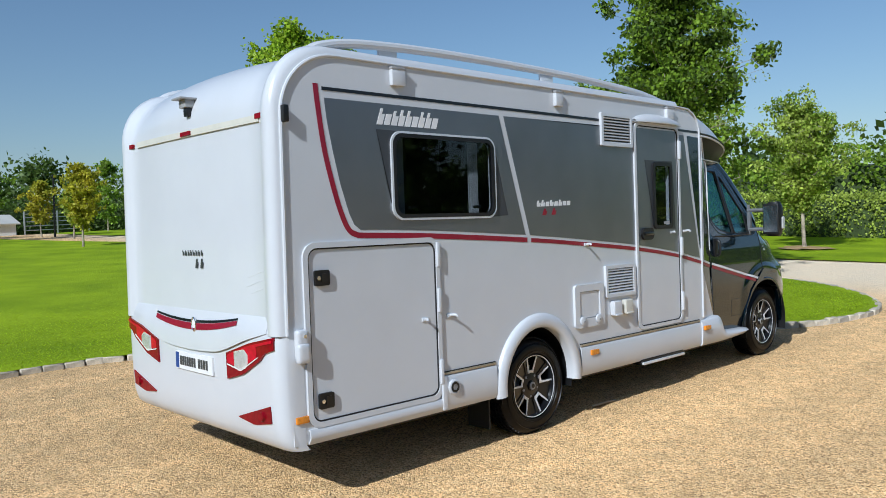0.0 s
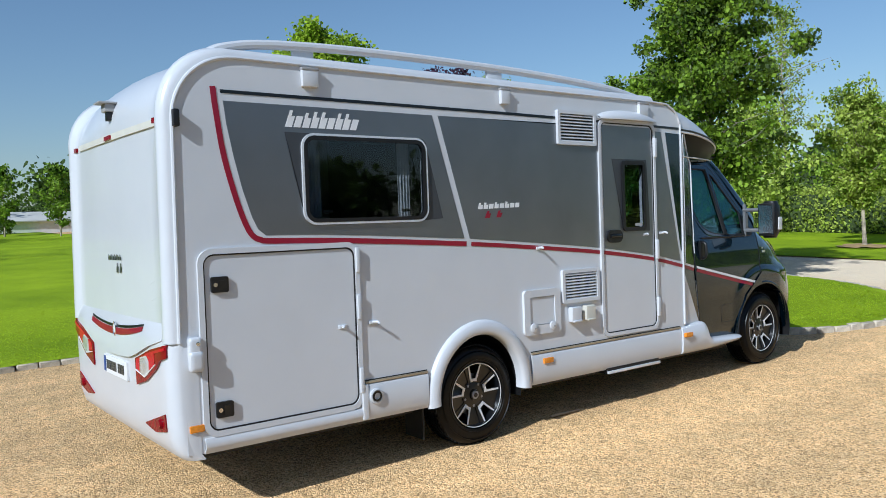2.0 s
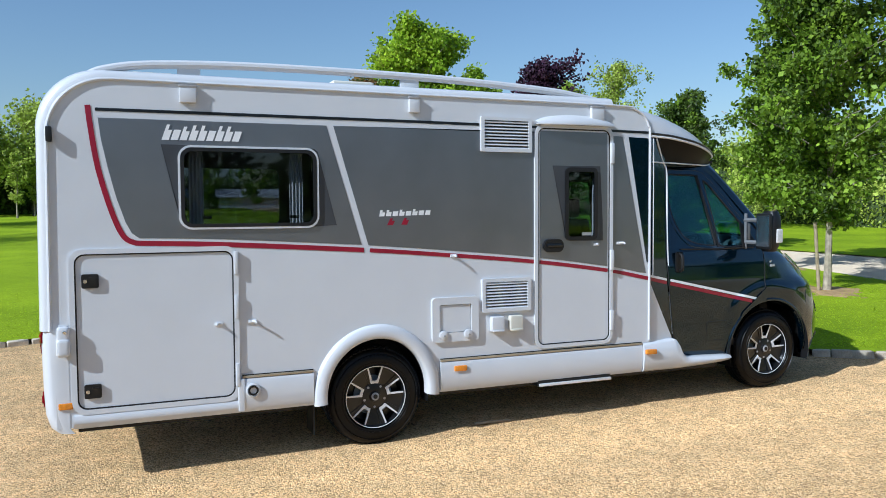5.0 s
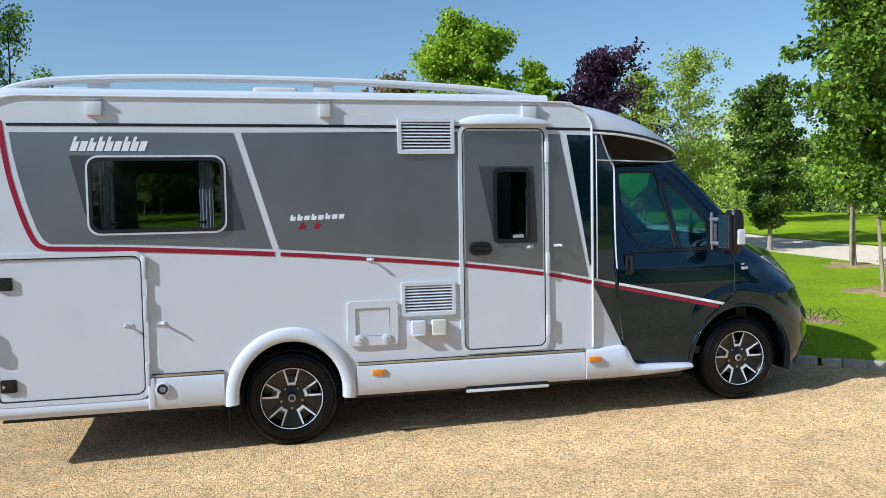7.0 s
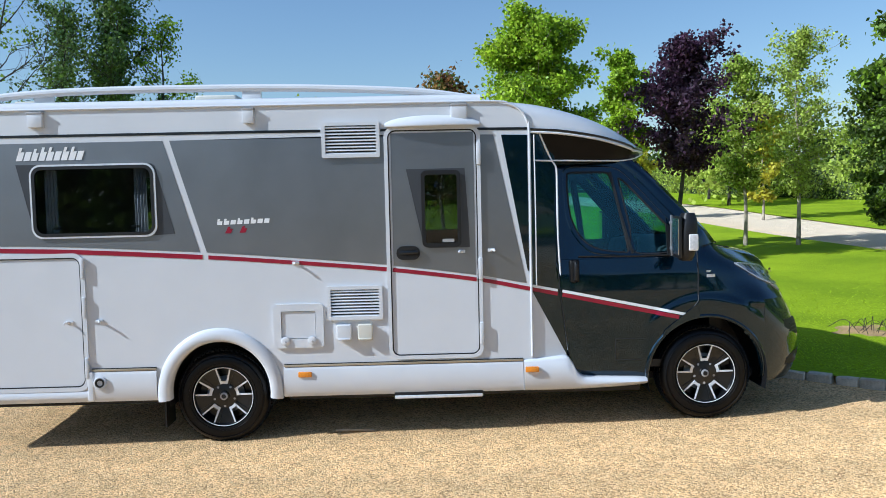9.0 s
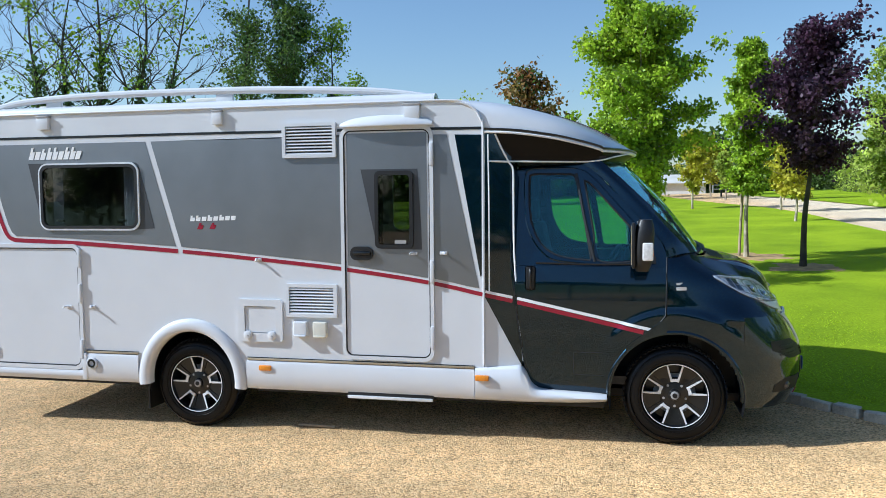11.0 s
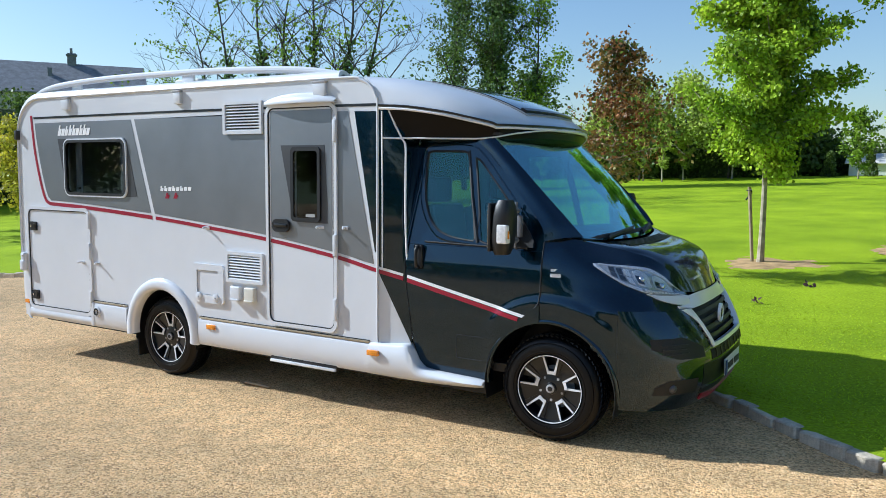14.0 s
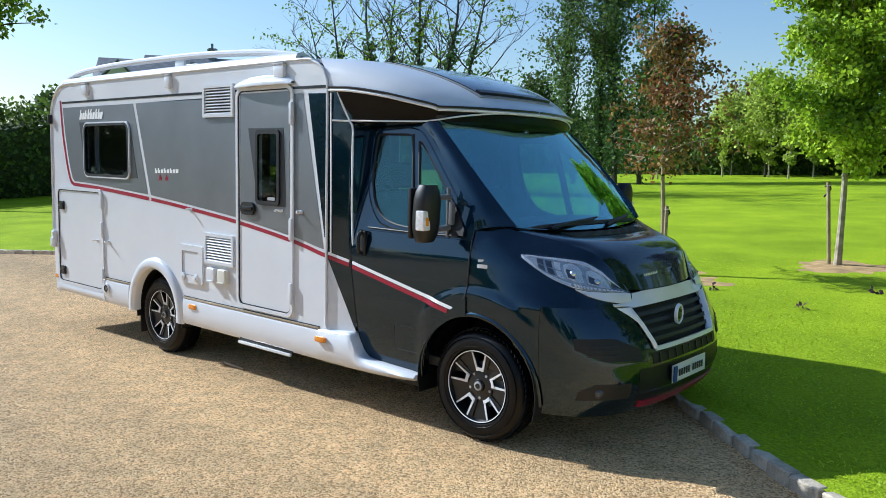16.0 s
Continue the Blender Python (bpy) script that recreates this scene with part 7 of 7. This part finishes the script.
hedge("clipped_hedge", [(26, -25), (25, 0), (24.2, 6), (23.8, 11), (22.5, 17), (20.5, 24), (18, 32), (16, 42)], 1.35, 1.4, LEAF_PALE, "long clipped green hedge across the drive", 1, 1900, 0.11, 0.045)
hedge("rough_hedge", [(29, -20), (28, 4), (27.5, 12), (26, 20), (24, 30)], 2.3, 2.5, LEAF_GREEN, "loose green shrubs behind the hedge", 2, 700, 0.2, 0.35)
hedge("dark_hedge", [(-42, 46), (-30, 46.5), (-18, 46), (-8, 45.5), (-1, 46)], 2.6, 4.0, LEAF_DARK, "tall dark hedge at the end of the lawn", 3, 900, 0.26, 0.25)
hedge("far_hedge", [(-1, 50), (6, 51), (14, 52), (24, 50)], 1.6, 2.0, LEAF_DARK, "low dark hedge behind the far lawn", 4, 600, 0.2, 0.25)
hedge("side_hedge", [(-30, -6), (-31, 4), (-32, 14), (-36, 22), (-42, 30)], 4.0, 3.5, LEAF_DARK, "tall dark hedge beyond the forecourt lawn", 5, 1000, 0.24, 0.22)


def wood(name, spots, mat, label, seed, per=420, size=0.36, base=0.22):
    """A far belt of trees: uneven clumps of leaves over dark hearts."""
    g = np.random.default_rng(seed)
    clouds = []
    b = bmesh.new()
    for x, y, h, r in spots:
        z = land(x, y)
        tube(b, [(x, y, z - 0.2), (x + 0.1, y, z + h * 0.6)], lambda f: 0.075 * (1 - 0.7 * f), 6)
        c = []
        for _ in range(16):
            f = g.uniform(base, 0.95)
            rr = r * math.sin(math.pi * min(1, f ** 0.75)) ** 0.7 * math.sqrt(g.uniform(0.1, 1.0))
            a = g.uniform(0, 2 * math.pi)
            c.append((x + rr * math.cos(a), y + rr * math.sin(a), z + h * f))
        clouds.append(leaf_cloud(c, per // 4, r * 0.22, size, int(g.integers(1e6)), 0.3))
    e = thing(name, (spots[0][0], spots[0][1], land(spots[0][0], spots[0][1])), label, "woods", "", "stuff")
    part("trunks", b, DARKBARK, e)
    part("crowns", leaf_mesh("crowns", clouds, mat), mat, e)


wood("bright_trees", [(-8.2, 41, 5.6, 1.9), (-5.8, 41.5, 6.0, 2.0), (-3.6, 43, 4.2, 1.6), (-10.8, 43, 4.6, 1.8), (-0.8, 47, 3.2, 1.5)], LEAF_PALE, "rounded green trees before the hedge", 1, 1600, 0.2, 0.45)
wood("hedgerow_trees", [(-16 + 3.1 * k, 49 + 2 * math.sin(k), 3.6 + 1.2 * math.sin(k * 1.7) ** 2, 2.2) for k in range(6)] + [(-44 + 3.5 * k, 50, 6 + 2 * math.sin(k * 2.1), 2.6) for k in range(8)], LEAF_DARK, "belt of dark trees behind the lawn", 2, 900, 0.32)
wood("drive_trees", [(14 + 1.1 * k, 26 + 3.1 * k + 3 * math.sin(k * 2.3), 3.8 + 0.8 * math.sin(k * 1.3), 1.7) for k in range(9)], LEAF_PALE, "row of mixed green trees beyond the drive", 3, 700, 0.24)
wood("drive_trees", [(17.5, 21, 4.2, 1.5), (15.8, 17, 3.8, 1.2), (19.5, 15.5, 4.4, 1.6), (22, 11.5, 4.6, 1.5), (25.5, 13.5, 5.0, 2.0)], LEAF_PALE, "thin pale trees beyond the drive", 4, 600, 0.18)
wood("far_wood", [(12 + 6 * k, 70 + 5 * math.sin(k), 5.0 + 1.2 * math.sin(k * 2), 3.5) for k in range(12)] + [(40 + 5 * math.sin(k), -30 + 9 * k, 4.0 + math.sin(k * 2), 3.4) for k in range(10)], LEAF_DARK, "far belt of field trees", 5, 500, 0.5)
wood("side_trees", [(-36, 6, 4.8, 3.0), (-40, 10, 5.4, 3.0), (-38, 0, 5.6, 3.0), (-33, -8, 6.0, 3.2), (-33, 13.6, 4.6, 1.6)], LEAF_DARK, "dark garden trees by the hedge", 6, 1200, 0.3)

# Out of view: belt hinted at by window reflections, extended to darken them.
wood("out_of_view_trees", [(-30 + 5.2 * k, -27 + 3 * math.sin(k * 1.9), 5.2 + 1.4 * math.sin(k * 1.3), 2.6) for k in range(14)] + [(-32, -23, 8.5, 3.2), (-37, -20, 9.0, 3.2), (-39, -15, 8.0, 3.0), (-37, -11, 7.5, 2.8), (-44, -18, 9.0, 3.4), (-41, -26, 9.0, 3.4), (-46, -9, 8.0, 3.2), (-50, -14, 9.0, 3.4)], LEAF_DARK, "out-of-view tree belt, added to darken reflections in the van", 7, 900, 0.4)

# small conifers on the far lawn
for k, (x, y) in enumerate(((1.6, 44), (3.6, 44), (-2.0, 43.5))):
    e = thing("dwarf_conifer", (x, y, land(x, y)), "small dark clipped conifer on the lawn", "conifer", "dwarf conifers")
    c = [(x + 0.32 * (1 - f) * math.cos(k2 * 2.4), y + 0.32 * (1 - f) * math.sin(k2 * 2.4), land(x, y) + 0.1 + 1.25 * f) for k2, f in enumerate(span(0, 1, 40))]
    part("foliage", leaf_mesh("foliage", [leaf_cloud(c, 30, 0.08, 0.12, k, 0.0)], LEAF_DARK), LEAF_DARK, e)
    part("trunk", tube(bmesh.new(), [(x, y, land(x, y)), (x, y, land(x, y) + 1.0)], 0.03, 6), DARKBARK, e)


# ---- buildings ----
def gable_block(bm, x0, x1, y0, y1, z0, eave, ridge, along):
    """A plain block with a pitched top; returns nothing."""
    if along == "y":
        m = (x0 + x1) / 2
        prof = [(x0, z0), (x1, z0), (x1, eave), (m, ridge), (x0, eave)]
        a = [bm.verts.new((x, y0, z)) for x, z in prof]
        c = [bm.verts.new((x, y1, z)) for x, z in prof]
    else:
        m = (y0 + y1) / 2
        prof = [(y0, z0), (y1, z0), (y1, eave), (m, ridge), (y0, eave)]
        a = [bm.verts.new((x0, y, z)) for y, z in prof]
        c = [bm.verts.new((x1, y, z)) for y, z in prof]
    bm.faces.new(a), bm.faces.new(c)
    for i in range(5):
        bm.faces.new((a[i], a[(i + 1) % 5], c[(i + 1) % 5], c[i]))


def slope(bm, a, b, c, d, t=0.12):
    q = [bm.verts.new(p) for p in (a, b, c, d)]
    f = bm.faces.new(q)
    ext = bmesh.ops.extrude_face_region(bm, geom=[f])
    bmesh.ops.translate(bm, vec=(0, 0, t), verts=[v for v in ext["geom"] if isinstance(v, bmesh.types.BMVert)])


HOUSE = Matrix.Translation((-67.6, 37.6, land(-67.6, 37.6))) @ Matrix.Rotation(math.atan2(9.9, 6.6), 4, "Z")
house = thing("house", HOUSE.translation, "large pale house with long slate roofs beyond the garden", "house")


def house_part(name, bm, mat, parent, label=""):
    """u along the main ridge, v away from the garden, z from the ground."""
    bmesh.ops.transform(bm, matrix=HOUSE, verts=bm.verts[:])
    return part(name, bm, mat, parent, label)


def pitched(u0, u1, v0, v1, eave, ridge, along, over=0.4):
    """The two slopes of one roof."""
    bm = bmesh.new()
    drop = 0.22
    if along == "u":
        m = (v0 + v1) / 2
        for e in (v0 - over, v1 + over):
            slope(bm, (u0 - over, e, eave - drop), (u1 + over, e, eave - drop), (u1 + over, m, ridge), (u0 - over, m, ridge))
    else:
        m = (u0 + u1) / 2
        for e in (u0 - over, u1 + over):
            slope(bm, (e, v0 - over, eave - drop), (e, v1, eave - drop), (m, v1, ridge), (m, v0 - over, ridge))
    return bm


for u0, u1, v0, v1, eave, ridge, along, label in ((0.0, 12.2, -4.2, 5.2, 7.9, 10.9, "u", "long slate roof"), (-4.2, 0.0, -4.4, 4.4, 7.8, 10.35, "u", "lower slate roof"), (-3.7, -0.5, -6.2, -1.0, 7.7, 9.55, "v", "slate gable roof")):
    b = bmesh.new()
    gable_block(b, u0, u1, v0, v1, -0.3, eave, ridge - 0.1, "x" if along == "u" else "y")
    house_part("wall", b, RENDER, house)
    house_part("roof", pitched(u0, u1, v0, v1, eave, ridge, along), SLATE, house, label)
ch = house_part("chimney", box(bmesh.new(), 5.7, 6.5, 0.2, 0.9, 10.4, 12.0, 0.03), SLATE, house, "dark chimney stack")
house_part("chimney_cap", box(bmesh.new(), 5.6, 6.6, 0.1, 1.0, 11.75, 11.9, 0.03), SLATE, ch)
house_part("chimney_pot", box(bmesh.new(), 5.95, 6.2, 0.45, 0.7, 12.0, 12.5, 0.04), SLATE, ch)
house_part("roof_vent", box(bmesh.new(), 4.0, 4.4, -1.9, -1.5, 9.2, 10.3, 0.04), SLATE, house, "small dark roof vent")
for u, v, z, w in ((-2.1, -6.2, 6.6, 0.5), (-2.1, -6.2, 3.0, 0.5), (2.0, -4.2, 6.2, 0.5), (5.5, -4.2, 6.2, 0.5), (9.5, -4.2, 6.2, 0.5), (3.5, -4.2, 2.6, 0.7), (9.0, -4.2, 2.6, 0.7)):
    wd = house_part("window", box(bmesh.new(), u - w, u + w, v - 0.05, v + 0.02, z - 0.7, z + 0.7), WHITEWALL, house, "white-framed window")
    for k in (-1, 1):
        house_part("window_pane", box(bmesh.new(), u + k * 0.5 * w - 0.4 * w, u + k * 0.5 * w + 0.4 * w, v - 0.08, v - 0.04, z - 0.6, z + 0.6), WINDOWDARK, wd)
house_part("door", box(bmesh.new(), 6.3, 7.3, -4.28, -4.2, -0.2, 2.1), WINDOWDARK, house)

zs = land(5, 47)
shed = thing("garden_shed", (5.5, 47.5, zs), "long low white outbuilding beyond the lawn", "outbuilding")
b = bmesh.new()
gable_block(b, 2.4, 8.6, 46.2, 50, zs - 0.2, zs + 0.75, zs + 1.25, "x")
part("wall", b, WHITEWALL, shed)
b = bmesh.new()
slope(b, (2.2, 46.0, zs + 0.70), (8.8, 46.0, zs + 0.70), (8.8, 48.1, zs + 1.27), (2.2, 48.1, zs + 1.27), 0.06)
slope(b, (2.2, 50.2, zs + 0.70), (8.8, 50.2, zs + 0.70), (8.8, 48.1, zs + 1.27), (2.2, 48.1, zs + 1.27), 0.06)
part("roof", b, RENDER, shed)
gate = thing("field_gate", (10.5, 46, land(10.5, 46)), "grey galvanised gate beside the outbuilding", "gate")
for z in (0.25, 0.5, 0.75, 1.0, 1.2):
    part("bar", tube(bmesh.new(), [(9.0, 46, land(9, 46) + z), (12.6, 46, land(12, 46) + z)], 0.025, 5), METALGATE, gate)
for x in (9.0, 10.8, 12.6):
    part("post", tube(bmesh.new(), [(x, 46, land(x, 46) - 0.1), (x, 46, land(x, 46) + 1.35)], 0.05, 6), METALGATE, gate)
mast = tube(bmesh.new(), [(8.8, 40, land(8.8, 40)), (8.85, 40, 5.0)], 0.05, 6)
single("mast", mast, PLASTIC, "thin dark pole standing by the drive", "pole")


# ---- far hills ----
def hill(name, x0, y0, x1, y1, h, depth, seed):
    bm = bmesh.new()
    rows = []
    a, c = Vector((x0, y0, 0)), Vector((x1, y1, 0))
    n = Vector((-(c - a).y, (c - a).x, 0)).normalized()
    for f in span(0, 1, 60):
        p = a.lerp(c, f)
        top = h * (0.55 + 0.45 * noise.noise((f * 5, seed, 0)) + 0.12 * noise.noise((f * 23, seed, 3)))
        top = max(1.0, top) * math.sin(math.pi * f) ** 0.5
        rows.append([p + n * depth * (g - 0.5) + Vector((0, 0, -3 + (top + 3) * math.sin(math.pi * g) ** 1.2)) for g in span(0, 1, 9)])
    grid(bm, rows)
    single(name, bm, FARHILL, "low hazy green hills on the horizon", "hills", kind="structure")


FARHILL = material("hazy_hill", (0.16, 0.22, 0.15), 1.0, vary=0.25, scale=0.012, color2=(0.09, 0.14, 0.10), fine=0.2, fine_scale=0.08)
hill("backdrop_hills", 380, -500, 420, 420, 22, 180, 1)
hill("backdrop_hills", -420, 430, 400, 470, 19, 180, 2)


# ---- loose ground detail ----
def scatter_pebbles():
    g = np.random.default_rng(8)
    n = 50000
    x = g.uniform(-6.5, 8.5, n)
    y = g.uniform(-4.6, 4.8, n)
    lim = np.array([min((q[1] for q in KERB_LINE if abs(q[0] - a) < 0.3), default=5) for a in np.round(x, 1)])
    keep = y < lim - 0.12
    x, y = x[keep], y[keep]
    n = len(x)
    s = g.gamma(3.0, 0.0011, n)[:, None, None] + 0.002
    base = np.array([(1, 0, 0), (-0.5, 0.87, 0), (-0.5, -0.87, 0), (0.2, 0.1, 0.8)])
    ang = g.uniform(0, 6.28, n)
    rot = np.stack([np.stack([np.cos(ang), -np.sin(ang), 0 * ang], 1), np.stack([np.sin(ang), np.cos(ang), 0 * ang], 1), np.stack([0 * ang, 0 * ang, 1 + 0 * ang], 1)], 1)
    v = np.einsum("nij,kj->nki", rot, base) * s * g.uniform(0.7, 1.3, (n, 1, 3))
    z = np.array([land(a, b_) for a, b_ in zip(x, y)])
    v += np.stack([x, y, z + 0.003], 1)[:, None, :]
    f = (np.arange(n)[:, None, None] * 4 + np.array([(0, 1, 3), (1, 2, 3), (2, 0, 3)])[None]).reshape(-1, 3)
    me = raw_mesh("loose_pebbles", v.reshape(-1, 3), f.tolist(), PEBBLE)
    tagged(new("loose_pebbles", me), "loose golden pebbles on the gravel", "gravel", kind="stuff")


def scatter_grass():
    g = np.random.default_rng(9)
    n = 130000
    x = g.uniform(-4, 12, n)
    y = 0.3 + 11 * g.uniform(0, 1, n) ** 1.4
    lim = np.array([max((q[1] for q in KERB_LINE if abs(q[0] - a) < 0.25 and q[1] < 6), default=9) for a in np.round(np.linspace(-4, 12, 161), 1)])
    near = np.interp(x, np.linspace(-4, 12, 161), lim)
    keep = (y > near + 0.06) & (y - near < 5.5 * g.random(n) ** 0.8) & ((x < 10.3) | (y > 6)) & (x < 10.9)
    x, y = x[keep], y[keep]
    n = len(x)
    h = g.uniform(0.008, 0.02, n)
    a = g.uniform(0, 6.28, n)
    w = 0.004 + 0.004 * g.random(n)
    z = np.array([land(p, q) for p, q in zip(x, y)]) + 0.068
    lx, ly = g.normal(0, 0.018, n), g.normal(0, 0.018, n)
    v = np.empty((n, 4, 3))
    v[:, 0] = np.stack([x - w * np.cos(a), y - w * np.sin(a), z], 1)
    v[:, 1] = np.stack([x + w * np.cos(a), y + w * np.sin(a), z], 1)
    v[:, 2] = np.stack([x + lx + 0.3 * w * np.cos(a), y + ly + 0.3 * w * np.sin(a), z + h], 1)
    v[:, 3] = np.stack([x + lx - 0.3 * w * np.cos(a), y + ly - 0.3 * w * np.sin(a), z + h], 1)
    me = leaf_mesh("grass", [(v.reshape(-1, 3), None)], BLADE)
    tagged(new("grass", me), "short mown grass blades along the kerb", "grass", kind="stuff")


scatter_pebbles()
scatter_grass()


def twig_heap(x, y, seed):
    rnd = random.Random(seed)
    b = bmesh.new()
    z = land(x, y) + 0.07
    for _ in range(11):
        a = rnd.uniform(0, 6.28)
        p = Vector((x + rnd.uniform(-0.15, 0.15), y + rnd.uniform(-0.15, 0.15), z))
        d = Vector((math.cos(a), math.sin(a), 0))
        tube(b, catmull([p, p + d * 0.15 + Vector((0, 0, rnd.uniform(0.08, 0.2))), p + d * 0.32 + Vector((0, 0, rnd.uniform(0.0, 0.06)))], 7), 0.0035, 4)
    single("twig_heap", b, TWIG, "loop of dark dry twigs lying on the lawn", "twigs")


twig_heap(6.42, 2.45, 3)
soil_ring(6.5, 2.6, 0.4, 11, "patch of bare brown soil on the lawn")
for k, (x, y) in enumerate(((4.25, 5.26), (4.71, 6.65), (3.04, 5.81), (7.4, 7.2))):
    rnd = random.Random(90 + k)
    z = land(x, y) + 0.085
    c = [(x + rnd.uniform(-0.05, 0.05), y + rnd.uniform(-0.05, 0.05), z + rnd.uniform(0, 0.04)) for _ in range(7)]
    single_leaf = leaf_mesh("fallen_leaves", [leaf_cloud(c, 1, 0.01, 0.065, k, 0)], LEAF_PURPLE)
    tagged(new("fallen_leaves", single_leaf), "a few dark fallen leaves on the grass", "leaves")
z = land(1.02, 0.15)
b = bmesh.new()
tube(b, catmull([(0.86, 0.17, z + 0.012), (0.98, 0.15, z + 0.02), (1.10, 0.155, z + 0.014), (1.17, 0.15, z + 0.012)], 12), 0.012, 5)
single("stick", b, STAKE, "short pale stick lying on the gravel", "stick")
